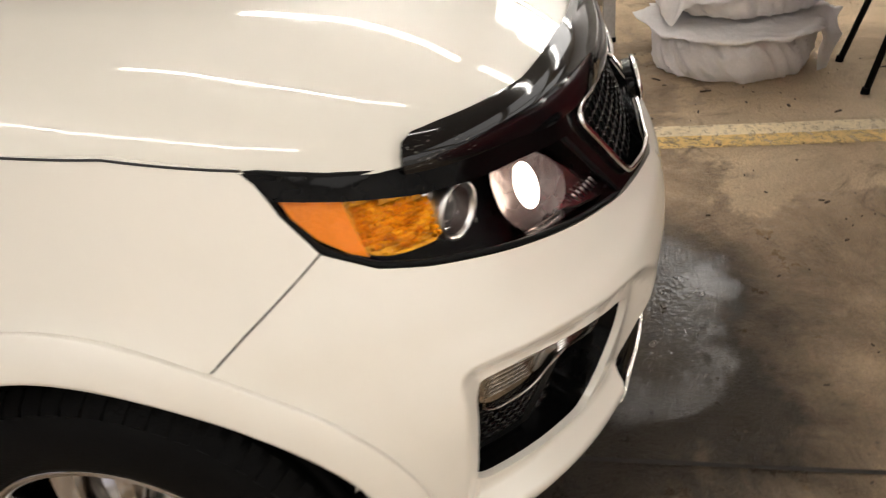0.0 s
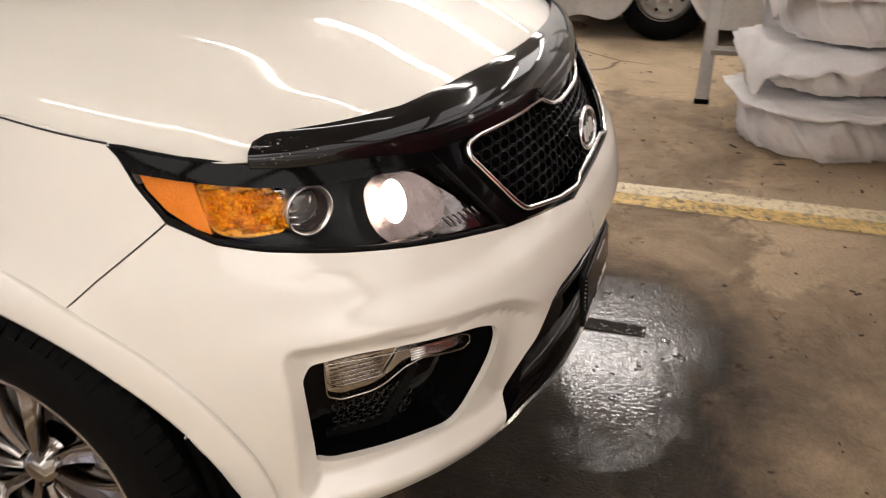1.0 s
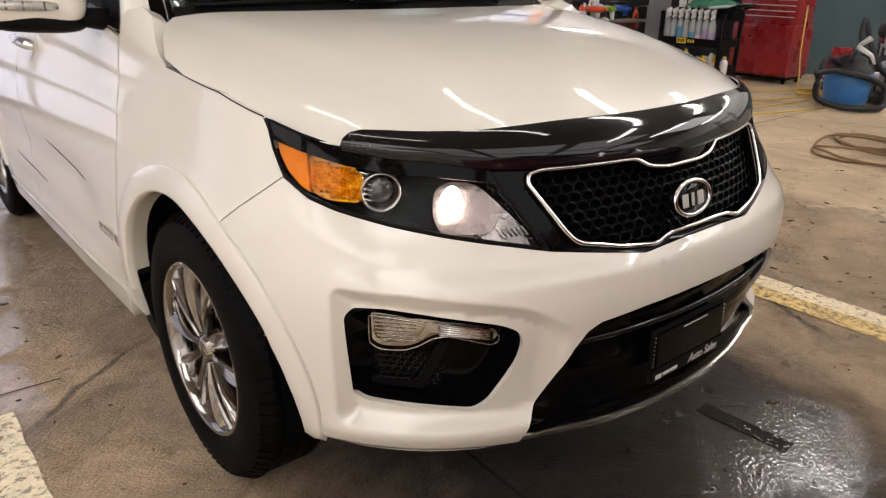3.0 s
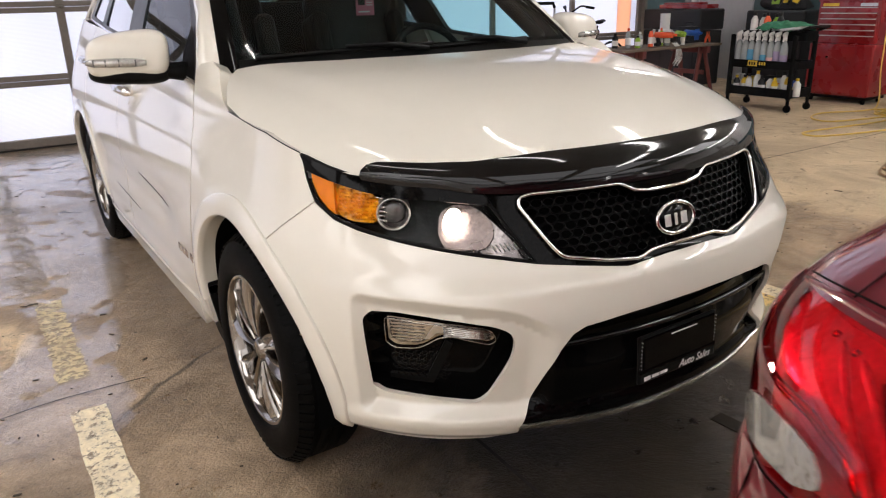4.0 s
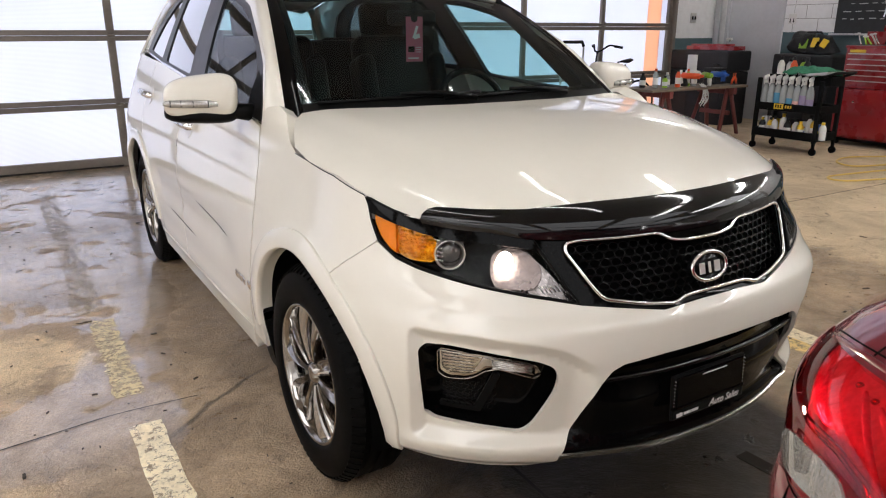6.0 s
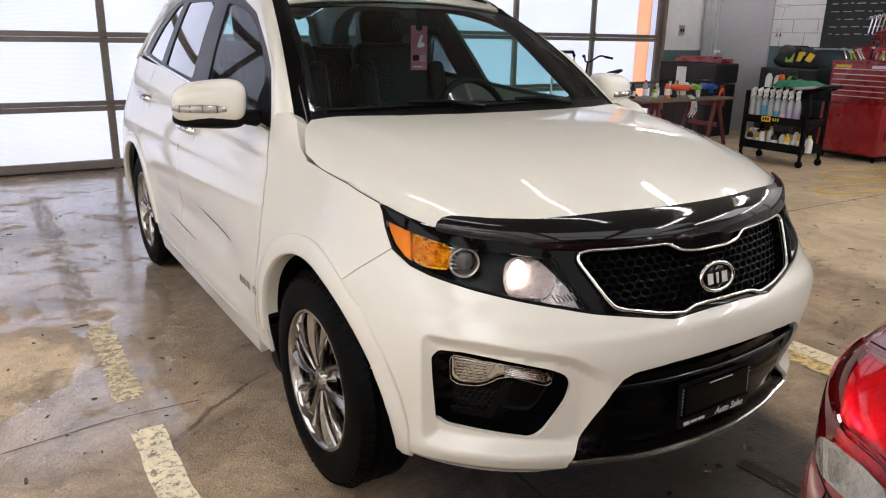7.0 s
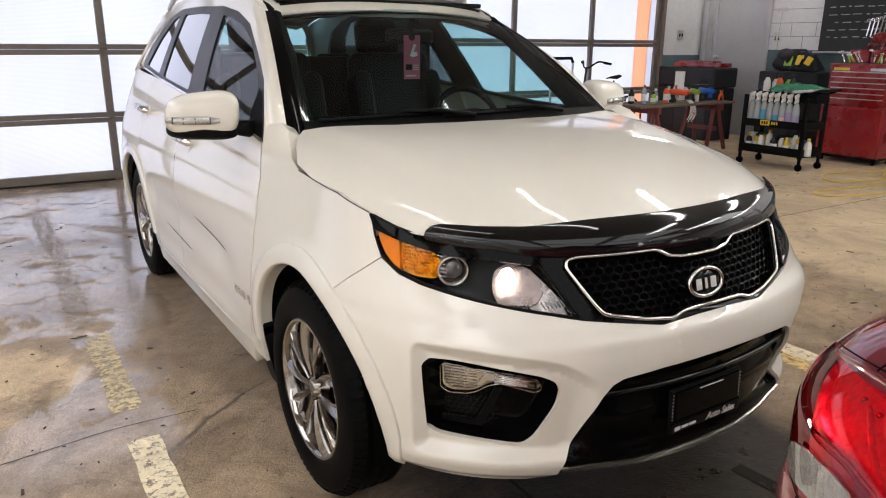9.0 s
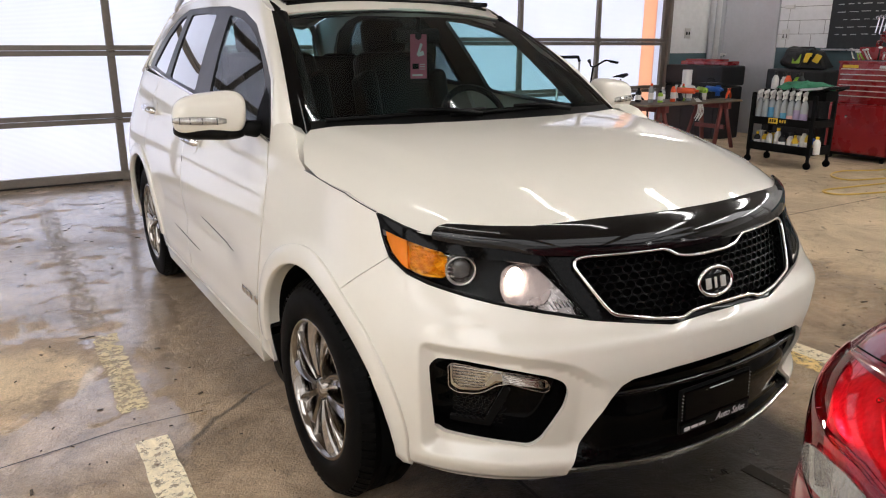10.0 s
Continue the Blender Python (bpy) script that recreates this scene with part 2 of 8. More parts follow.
M = {
    "paint": mat("pearl_white_paint", (0.735, 0.700, 0.618), 0.34, var=0.015, scale=3, coat=1.0, rvar=0.03),
    "red_paint": mat("dark_red_paint", (0.115, 0.003, 0.010), 0.42, spec=0.12, var=0.05, coat=1.0),
    "black_gloss": mat("gloss_black_plastic", (0.0025, 0.0025, 0.0025), 0.06, var=0.2, spec=0.09, rvar=0.02),
    "deflector": mat("smoked_acrylic", (0.004, 0.004, 0.0045), 0.06, var=0.2, spec=0.42, rvar=0.03),
    "black": mat("matt_black_plastic", (0.005, 0.005, 0.005), 0.5, spec=0.08, var=0.2, bump=0.1, bscale=300),
    "void": mat("underbody_black", (0.002, 0.002, 0.002), 0.9, var=0.3, spec=0.03),
    "rubber": mat("tyre_rubber", (0.0025, 0.0024, 0.0024), 0.6, spec=0.06, var=0.25, scale=12, bump=0.12, bscale=240),
    "chrome": mat("chrome", (0.83, 0.82, 0.80), 0.07, metal=1.0, var=0.03, rvar=0.03),
    "rim": mat("dark_chrome_alloy", (0.331, 0.310, 0.288), 0.10, metal=1.0, var=0.08, rvar=0.05),
    "skid": mat("dull_silver_paint", (0.50, 0.47, 0.42), 0.24, metal=0.9, var=0.1),
    "silver": mat("satin_silver", (0.66, 0.64, 0.61), 0.30, metal=1.0, var=0.06),
    "amber": mat("amber_lens", (1.0, 0.42, 0.004), 0.12, metal=0.65, var=0.6, scale=40, bump=1.0, bscale=80, coat=0.3),
    "orange_lens": mat("orange_reflector", (0.92, 0.26, 0.008), 0.25, spec=0.2, var=0.1, scale=20, bump=0.15, bscale=220),
    "smoke": mat("smoked_bezel", (0.004, 0.004, 0.0045), 0.15, var=0.3, scale=9, spec=0.08, bump=0.15, bscale=30),
    "fog_reflector": mat("fog_lamp_reflector", (0.50, 0.47, 0.43), 0.16, metal=1.0, var=0.3, scale=9, bump=0.2, bscale=30),
    "lamp_tail": mat("grey_lamp_bezel", (0.20, 0.18, 0.175), 0.09, metal=0.95, var=0.3, scale=18, bump=0.12, bscale=40),
    "lamp_white": mat("lamp_reflector", (0.21, 0.172, 0.162), 0.26, metal=0.8, var=0.15, scale=18, bump=0.25, bscale=40),
    "bulb": glow("halogen_glow", (1.0, 0.86, 0.72), 12),
    "projector_glass": mat("projector_glass", (0.085, 0.082, 0.078), 0.05, var=0.4, scale=25, coat=1.0, rvar=0.01),
    "emblem_bar": mat("bright_silver", (0.70, 0.68, 0.65), 0.35, metal=0.45, var=0.05),
    "lens": glass("clear_lamp_lens", (0.94, 0.94, 0.94), 0.6, 1.25),
    "windscreen": glass("windscreen_glass", (0.58, 0.78, 0.77), 0.8, 1.45),
    "window": glass("tinted_glass", (0.16, 0.195, 0.20), 2.3, 1.6),
    "dark_glass": mat("roof_glass", (0.006, 0.006, 0.007), 0.04, var=0.1, coat=1.0, rvar=0.01),
    "trim_grey": mat("window_trim", (0.024, 0.024, 0.027), 0.35, spec=0.25, var=0.15),
    "leather": mat("black_leather", (0.005, 0.005, 0.0055), 0.45, spec=0.12, var=0.2, scale=15, bump=0.25, bscale=180),
    "dash": mat("dashboard_plastic", (0.004, 0.004, 0.0045), 0.6, spec=0.1, var=0.2, bump=0.2, bscale=260),
    "pink": mat("pink_card", (0.62, 0.16, 0.24), 0.5, var=0.06),
    "card_white": mat("white_print", (0.75, 0.72, 0.72), 0.5, var=0.03),
    "red_clear": glass("red_lamp_cover", (0.86, 0.010, 0.030), 1.0, 1.5),
    "lamp_inner": mat("red_lamp_inside", (0.90, 0.80, 0.78), 0.25, metal=0.35, var=0.35, scale=14, bump=0.5, bscale=26),
    "lamp_inner_dark": mat("red_lamp_reflector", (0.55, 0.45, 0.45), 0.3, metal=0.3, var=0.3, scale=20, bump=0.4, bscale=90),
    "lamp_inner_dim": mat("red_lamp_recess", (0.16, 0.13, 0.13), 0.3, var=0.3, scale=20, bump=0.4, bscale=60),
    "rev_lens": mat("reversing_lens", (0.46, 0.45, 0.43), 0.16, metal=0.6, var=0.35, scale=30, coat=1.0, bump=0.3, bscale=110),
    "floor": concrete_floor(),
    "reflection_dark": mat("dark_reflection", (0.016, 0.012, 0.008), 0.6, var=0.25, scale=9, spec=0.08),
    "drops": mat("water", (0.25, 0.24, 0.22), 0.05, metal=0.6, var=0.05),
    "joint": mat("floor_joint", (0.02, 0.017, 0.014), 0.9, var=0.3),
    "line_white": worn_paint("worn_white_line", (0.92, 0.80, 0.57), 0.545),
    "line_cream_far": worn_paint("worn_cream_far_line", (0.72, 0.60, 0.36), 0.51),
    "line_faint": worn_paint("faded_white_line", (0.34, 0.27, 0.17), 0.48),
    "line_cream": worn_paint("worn_cream_line", (0.82, 0.70, 0.48), 0.555),
    "line_yellow": worn_paint("worn_yellow_line", (0.78, 0.55, 0.20), 0.53),
    "wall_white": mat("painted_block_white", (0.80, 0.80, 0.80), 0.6, var=0.08, scale=1.5, bump=0.2, bscale=60, dirt=0.15, dirt_colour=(0.3, 0.28, 0.25)),
    "wall_teal": mat("painted_block_teal", (0.085, 0.14, 0.155), 0.55, var=0.12, scale=1.5, bump=0.2, bscale=60, dirt=0.3, dirt_colour=(0.05, 0.06, 0.06)),
    "wall_grey": mat("painted_wall_grey", (0.34, 0.33, 0.31), 0.7, var=0.12, scale=1.2, bump=0.2, bscale=40, dirt=0.3),
    "ceiling": mat("ceiling_board", (0.42, 0.40, 0.37), 0.8, var=0.15, scale=1.0),
    "door_grey": mat("grey_door_paint", (0.52, 0.52, 0.55), 0.45, var=0.06, scale=2, dirt=0.12),
    "frame_alu": mat("weathered_aluminium", (0.20, 0.175, 0.15), 0.50, metal=0.35, var=0.15, scale=4),
    "seal": mat("rubber_seal", (0.015, 0.014, 0.013), 0.8),
    "pane": translucent("translucent_pane", (0.87, 0.90, 1.0), 26),
    "pane_orange": translucent("orange_pane", (1.0, 0.68, 0.52), 26),
    "outdoor": mat("pale_yard", (0.62, 0.63, 0.66), 0.8, var=0.08, scale=0.3),
    "tool_red": mat("tool_chest_red", (0.27, 0.012, 0.014), 0.28, var=0.08, coat=0.5, dirt=0.1),
    "case": mat("moulded_black_case", (0.018, 0.018, 0.0195), 0.5, spec=0.25, var=0.2, bump=0.2, bscale=140),
    "yellow": mat("yellow_plastic", (0.75, 0.50, 0.02), 0.4, var=0.1),
    "wood": mat("worn_plywood", (0.15, 0.11, 0.075), 0.7, var=0.3, scale=4, dirt=0.5),
    "wood_red": mat("red_stained_wood", (0.16, 0.035, 0.03), 0.6, var=0.25, scale=7),
    "orange": mat("orange_plastic", (0.80, 0.10, 0.02), 0.4, var=0.1),
    "blue": mat("blue_plastic", (0.02, 0.10, 0.42), 0.35, var=0.1),
    "vac_blue": mat("vacuum_blue", (0.03, 0.16, 0.42), 0.35, var=0.1, dirt=0.2),
    "green": mat("lime_plastic", (0.28, 0.48, 0.03), 0.4, var=0.1),
    "cloth_green": mat("green_towel", (0.05, 0.22, 0.12), 0.9, var=0.3, scale=12, bump=0.8, bscale=120),
    "white_plastic": mat("white_plastic", (0.70, 0.69, 0.66), 0.4, var=0.08),
    "bag": mat("white_polythene_bag", (0.86, 0.84, 0.82), 0.34, var=0.06, scale=8, bump=0.55, bscale=30),
    "cover": mat("grey_car_cover", (0.42, 0.40, 0.37), 0.7, var=0.15, scale=3, bump=0.5, bscale=18, dirt=0.3),
    "ladder": mat("dull_aluminium", (0.36, 0.34, 0.31), 0.4, metal=0.8, var=0.15),
    "steel_wheel": mat("grey_steel_wheel", (0.34, 0.32, 0.29), 0.45, metal=0.6, var=0.25, scale=14, dirt=0.5),
    "board": mat("chalkboard", (0.022, 0.024, 0.026), 0.7, var=0.3, scale=2),
    "chalk": mat("chalk", (0.45, 0.45, 0.44), 0.9, var=0.3),
    "cord_yellow": mat("yellow_cord", (0.68, 0.46, 0.10), 0.5, var=0.1),
    "cord_brown": mat("brown_hose", (0.24, 0.14, 0.06), 0.5, var=0.15),
    "bottle": mat("clear_bottle", (0.34, 0.36, 0.36), 0.25, var=0.05, coat=0.3),
    "liq_blue": mat("blue_liquid", (0.10, 0.30, 0.48), 0.2, var=0.05, coat=0.5),
    "liq_pink": mat("pink_liquid", (0.72, 0.42, 0.40), 0.2, var=0.05, coat=0.5),
    "liq_violet": mat("violet_liquid", (0.34, 0.28, 0.44), 0.2, var=0.05, coat=0.5),
    "liq_grey": mat("grey_liquid", (0.34, 0.37, 0.37), 0.2, var=0.05, coat=0.5),
    "paper": mat("white_paper", (0.75, 0.73, 0.70), 0.8, var=0.04),
    "leaf": mat("dry_debris", (0.06, 0.045, 0.03), 0.8, var=0.4),
    "tube": glow("fluorescent_tube", (1.0, 0.955, 0.885), 31.0),
    # stronger glow, set to lift the right side against the hood
    "tube_bright": glow("strong_fluorescent_tube", (1.0, 0.955, 0.885), 45.0),
    # glow of the added fill panels, stronger for those at the sides
    "panel": glow("fill_panel", (1.0, 0.955, 0.91), 1.9),
    "fill_strong": glow("fill_panel_strong", (1.0, 0.955, 0.905), 3.9),
}


# ---- mesh helpers ----
def mesh_of(name, verts, faces, normals=None, smooth=True):
    me = bpy.data.meshes.new(name)
    me.from_pydata([tuple(v) for v in verts], [], faces)
    if smooth:
        me.polygons.foreach_set("use_smooth", [True] * len(me.polygons))
    if normals:
        me.normals_split_custom_set([normals[lp.vertex_index] for lp in me.loops])
    me.update()
    return me


def part(name, data, material, parent=None, label=""):
    """One mesh object, of a mesh or a bmesh, under a thing or a part."""
    if isinstance(data, bmesh.types.BMesh):
        me = bpy.data.meshes.new(name)
        data.to_mesh(me)
        data.free()
        data = me
    ob = new(name, data)
    data.materials.append(M[material] if isinstance(material, str) else material)
    if parent:
        ob.parent = parent
    return tagged(ob, label=label)


def thing(name, label, category, m=None, group="", kind=""):
    ob = new(name)
    ob.empty_display_size = 0.1
    if m is not None:
        ob.matrix_basis = m
    return tagged(ob, label, category, group, kind)


def join(bm, other, m=None):
    if m is not None:
        bmesh.ops.transform(other, matrix=m, verts=other.verts)
    me = bpy.data.meshes.new("tmp")
    other.to_mesh(me)
    other.free()
    bm.from_mesh(me)
    bpy.data.meshes.remove(me)
    return bm


def box(size, at=(0, 0, 0), bevel=0.004, rot=(0, 0, 0), bm=None, seg=2, taper=1.0):
    b = bmesh.new()
    bmesh.ops.create_cube(b, size=1.0)
    for v in b.verts:
        k = taper if v.co.z > 0 else 1.0
        v.co = Vector((v.co.x * size[0] * k, v.co.y * size[1] * k, v.co.z * size[2]))
    if bevel:
        bmesh.ops.bevel(b, geom=b.edges[:], offset=min(bevel, min(size) * 0.45), segments=seg, profile=0.5, affect="EDGES")
    for f in b.faces:
        f.smooth = False
    bmesh.ops.transform(b, matrix=pose(*at, *rot), verts=b.verts)
    return b if bm is None else join(bm, b)


def rod(p, q, r, r2=None, n=12, bm=None, cap=True):
    p, q = Vector(p), Vector(q)
    b = bmesh.new()
    bmesh.ops.create_cone(b, cap_ends=cap, segments=n, radius1=r, radius2=r if r2 is None else r2, depth=(q - p).length)
    for f in b.faces:
        f.smooth = len(f.verts) == 4
    m = Matrix.Translation((p + q) / 2) @ (q - p).to_track_quat("Z", "Y").to_matrix().to_4x4()
    bmesh.ops.transform(b, matrix=m, verts=b.verts)
    return b if bm is None else join(bm, b)


def lathe(profile, n=32, m=None, bm=None):
    """Turns (radius, height) pairs round z."""
    verts, faces = [], []
    k = len(profile)
    for i in range(n):
        a = 2 * math.pi * i / n
        verts += [(r * math.cos(a), r * math.sin(a), z) for r, z in profile]
    for i in range(n):
        for j in range(k - 1):
            a, c = i * k + j, ((i + 1) % n) * k + j
            faces.append((a, c, c + 1, a + 1))
    me = mesh_of("tmp", verts, faces)
    b = bmesh.new()
    b.from_mesh(me)
    bpy.data.meshes.remove(me)
    bmesh.ops.remove_doubles(b, verts=b.verts, dist=1e-5)
    bmesh.ops.recalc_face_normals(b, faces=b.faces)
    if m is not None:
        bmesh.ops.transform(b, matrix=m, verts=b.verts)
    return b if bm is None else join(bm, b)


def smooth_path(pts, n=6, closed=False):
    """Catmull-Rom through the points."""
    pts = [Vector(p) for p in pts]
    k, out = len(pts), []
    for i in range(k if closed else k - 1):
        if closed:
            a, b, c, d = pts[i - 1], pts[i], pts[(i + 1) % k], pts[(i + 2) % k]
        else:
            a, b, c, d = pts[max(i - 1, 0)], pts[i], pts[i + 1], pts[min(i + 2, k - 1)]
        for j in range(n):
            t = j / n
            out.append(0.5 * (2 * b + (c - a) * t + (2 * a - 5 * b + 4 * c - d) * t * t + (3 * b - a - 3 * c + d) * t ** 3))
    return out if closed else out + [pts[-1]]


def sweep(path, radii, n=8, closed=False, up=(0, 0, 1), flat=1.0, bm=None):
    """A tube along a path; radii: one number or one a point; flat: thickness across against along up."""
    path = [Vector(p) for p in path]
    k = len(path)
    if isinstance(radii, (int, float)):
        radii = [radii] * k
    verts, faces = [], []
    for i, p in enumerate(path):
        if closed:
            t = path[(i + 1) % k] - path[i - 1]
        else:
            t = path[min(i + 1, k - 1)] - path[max(i - 1, 0)]
        t.normalize()
        s = t.cross(Vector(up))
        s = s.normalized() if s.length > 1e-4 else t.orthogonal().normalized()
        w = s.cross(t)
        for j in range(n):
            a = 2 * math.pi * j / n
            verts.append(p + radii[i] * (math.cos(a) * s + flat * math.sin(a) * w))
    for i in range(k if closed else k - 1):
        for j in range(n):
            a, b = i * n, ((i + 1) % k) * n
            faces.append((a + j, a + (j + 1) % n, b + (j + 1) % n, b + j))
    if not closed:
        faces += [tuple(range(n))[::-1], tuple((k - 1) * n + j for j in range(n))]
    me = mesh_of("tmp", verts, faces)
    b = bmesh.new()
    b.from_mesh(me)
    bpy.data.meshes.remove(me)
    bmesh.ops.recalc_face_normals(b, faces=b.faces)
    return b if bm is None else join(bm, b)


def ball(at, size, bm=None, n=16, m=None):
    b = bmesh.new()
    bmesh.ops.create_uvsphere(b, u_segments=n, v_segments=max(6, n // 2), radius=1.0)
    for f in b.faces:
        f.smooth = True
    bmesh.ops.transform(b, matrix=Matrix.Translation(at) @ (m or Matrix()) @ Matrix.Diagonal((*size, 1)), verts=b.verts)
    return b if bm is None else join(bm, b)


def curve(pts):
    """A smooth function through (x, y) pairs that does not overshoot."""
    xs, ys = [p[0] for p in pts], [p[1] for p in pts]
    k = len(xs)
    d = [(ys[i + 1] - ys[i]) / (xs[i + 1] - xs[i]) for i in range(k - 1)]
    s = [d[0]] + [0 if d[i - 1] * d[i] <= 0 else 2 * d[i - 1] * d[i] / (d[i - 1] + d[i]) for i in range(1, k - 1)] + [d[-1]]

    def f(x):
        if x <= xs[0]:
            return ys[0] + s[0] * (x - xs[0])
        if x >= xs[-1]:
            return ys[-1] + s[-1] * (x - xs[-1])
        i = 0
        while x > xs[i + 1]:
            i += 1
        h = xs[i + 1] - xs[i]
        t = (x - xs[i]) / h
        return (ys[i] * (1 + 2 * t) * (1 - t) ** 2 + h * s[i] * t * (1 - t) ** 2
                + ys[i + 1] * t * t * (3 - 2 * t) + h * s[i + 1] * t * t * (t - 1))
    return f


def rounded(pts, r=0.02, n=4):
    """A polygon with its corners rounded."""
    pts = [Vector(p) for p in pts]
    out = []
    for i, p in enumerate(pts):
        a, b = pts[i - 1] - p, pts[(i + 1) % len(pts)] - p
        c = min(r, a.length * 0.45, b.length * 0.45)
        s, e = p + a.normalized() * c, p + b.normalized() * c
        for j in range(n + 1):
            t = j / n
            out.append(s * (1 - t) ** 2 + p * 2 * t * (1 - t) + e * t * t)
    return out


def arc(cx, cy, r, a0, a1, n=16):
    return [(cx + r * math.cos(radians(a0 + (a1 - a0) * i / n)), cy + r * math.sin(radians(a0 + (a1 - a0) * i / n))) for i in range(n + 1)]


def dense(pts, step):
    out = []
    for i, p in enumerate(pts):
        a, b = Vector(p), Vector(pts[(i + 1) % len(pts)])
        k = max(1, int((b - a).length / step + 0.5))
        out += [a.lerp(b, j / k) for j in range(k)]
    return out


def inside(p, poly):
    x, y, hit = p[0], p[1], False
    for i in range(len(poly)):
        a, b = poly[i - 1], poly[i]
        if (a[1] > y) != (b[1] > y) and x < (b[0] - a[0]) * (y - a[1]) / (b[1] - a[1]) + a[0]:
            hit = not hit
    return hit


def gap_to(p, poly):
    best = 9.0
    for i in range(len(poly)):
        a, b = poly[i - 1], poly[i]
        dx, dy = b[0] - a[0], b[1] - a[1]
        q = dx * dx + dy * dy
        t = 0 if q == 0 else max(0, min(1, ((p[0] - a[0]) * dx + (p[1] - a[1]) * dy) / q))
        best = min(best, math.hypot(p[0] - a[0] - t * dx, p[1] - a[1] - t * dy))
    return best


def skin(name, f, outline, material, parent, holes=(), step=0.03, off=0.0, depth=0.012, label="", flip=False, centre=(0, 1.3, 0.5), creases=()):
    """A sheet cut out of the surface f(u, v) along an outline, with holes, and an edge of that depth turned inwards. flip: mirrored in x."""
    from mathutils.geometry import delaunay_2d_cdt
    rings = [dense(r, step) for r in (outline, *holes)]
    pts, edges = [], []
    for r in rings:
        k = len(pts)
        pts += r
        edges += [(k + i, k + (i + 1) % len(r)) for i in range(len(r))]
    lines = [dense(r, step * 0.7) for r in creases]
    for r in lines:     # rows of points along folds, so that they stay crisp
        pts += [p for p in r if inside(p, rings[0]) and not any(inside(p, h) for h in rings[1:]) and min(gap_to(p, h) for h in rings) > step * 0.3]
    lo = [min(p[i] for p in rings[0]) for i in (0, 1)]
    hi = [max(p[i] for p in rings[0]) for i in (0, 1)]
    row, v = 0, lo[1] + step / 2
    while v < hi[1]:
        u = lo[0] + step * (0.25 + 0.5 * (row % 2))
        while u < hi[0]:
            q = (u, v)
            if inside(q, rings[0]) and not any(inside(q, r) for r in rings[1:]) and min(gap_to(q, r) for r in rings) > step * 0.45 and not any(gap_to(q, r) < step * 0.6 for r in lines):
                pts.append(Vector(q))
            u += step
        row, v = row + 1, v + step * 0.87
    co, _, tris, *_ = delaunay_2d_cdt([Vector(p[:2]) for p in pts], edges, [], 0, 1e-5)
    keep = []
    for t in tris:
        c = sum((co[i] for i in t), Vector((0, 0))) / len(t)
        if inside(c, rings[0]) and not any(inside(c, r) for r in rings[1:]):
            keep.append(tuple(t))
    h, mid = 1e-3, Vector(centre)

    def place(u, v):
        p = Vector(f(u, v))
        a, b = Vector(f(u + h, v)) - Vector(f(u - h, v)), Vector(f(u, v + h)) - Vector(f(u, v - h))
        nrm = a.cross(b)
        nrm = nrm.normalized() if nrm.length > 1e-12 else (p - mid).normalized()
        return p, (nrm if nrm.dot(p - mid) > 0 else -nrm)

    verts, norms, inner = [], [], []
    for p in co:
        q, nrm = place(p[0], p[1])
        verts.append(q + nrm * off)
        norms.append(nrm)
        inner.append(q + nrm * (off - depth))
    faces = []
    for t in keep:
        a, b, c = (verts[i] for i in t[:3])
        faces.append(t if (b - a).cross(c - a).dot(norms[t[0]]) > 0 else t[::-1])
    if depth:
        count = {}
        for t in faces:
            for i in range(len(t)):
                a, b = t[i], t[(i + 1) % len(t)]
                count[(a, b)] = count.get((a, b), 0) + 1
        rim = [(a, b) for a, b in count if (b, a) not in count]
        top, low = {}, {}
        for a, b in rim:
            for i in (a, b):
                if i not in top:
                    top[i] = len(verts)
                    verts.append(verts[i].copy())
                    norms.append(Vector((0, 0, 0)))
                    low[i] = len(verts)
                    verts.append(inner[i])
                    norms.append(Vector((0, 0, 0)))
            faces.append((top[b], top[a], low[a], low[b]))
    if flip:
        verts = [Vector((-p.x, p.y, p.z)) for p in verts]
        norms = [Vector((-p.x, p.y, p.z)) for p in norms]
        faces = [t[::-1] for t in faces]
    return part(name, mesh_of(name, verts, faces, norms), material, parent, label)


def smoothstep(a, b, x):
    t = max(0.0, min(1.0, (x - a) / (b - a)))
    return t * t * (3 - 2 * t)


# ---- structure ----
X0, X1, Y0, Y1, TOP = -9.6, 9.0, -9.0, 6.4, 3.7


def slab(name, size, at, material, label="", bevel=0.0, parent=None):
    ob = part(name, box(size, at, bevel), material, parent)
    return tagged(ob, label, kind="structure") if parent is None else ob


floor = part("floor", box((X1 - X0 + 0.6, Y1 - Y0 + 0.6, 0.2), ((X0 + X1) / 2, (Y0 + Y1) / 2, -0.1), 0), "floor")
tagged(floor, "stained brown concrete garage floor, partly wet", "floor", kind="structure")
# unseen ground, added pale so that daylight bounces onto the door panes
ground = part("ground", box((120, 120, 0.1), (0, 66.75, -0.16), 0), "outdoor")
tagged(ground, "pale ground outside the garage doors", "ground", kind="structure")
ceiling = slab("ceiling", (X1 - X0 + 0.6, Y1 - Y0 + 0.6, 0.15), ((X0 + X1) / 2, (Y0 + Y1) / 2, TOP + 0.075), "ceiling", "plain pale ceiling of the workshop")
slab("wall_west", (0.25, Y1 - Y0 + 0.5, TOP), (X0 - 0.125, (Y0 + Y1) / 2, TOP / 2), "wall_white", "plain white painted workshop wall")
slab("wall_south", (X1 - X0, 0.25, TOP), ((X0 + X1) / 2, Y0 - 0.125, TOP / 2), "wall_white", "plain white painted workshop wall")

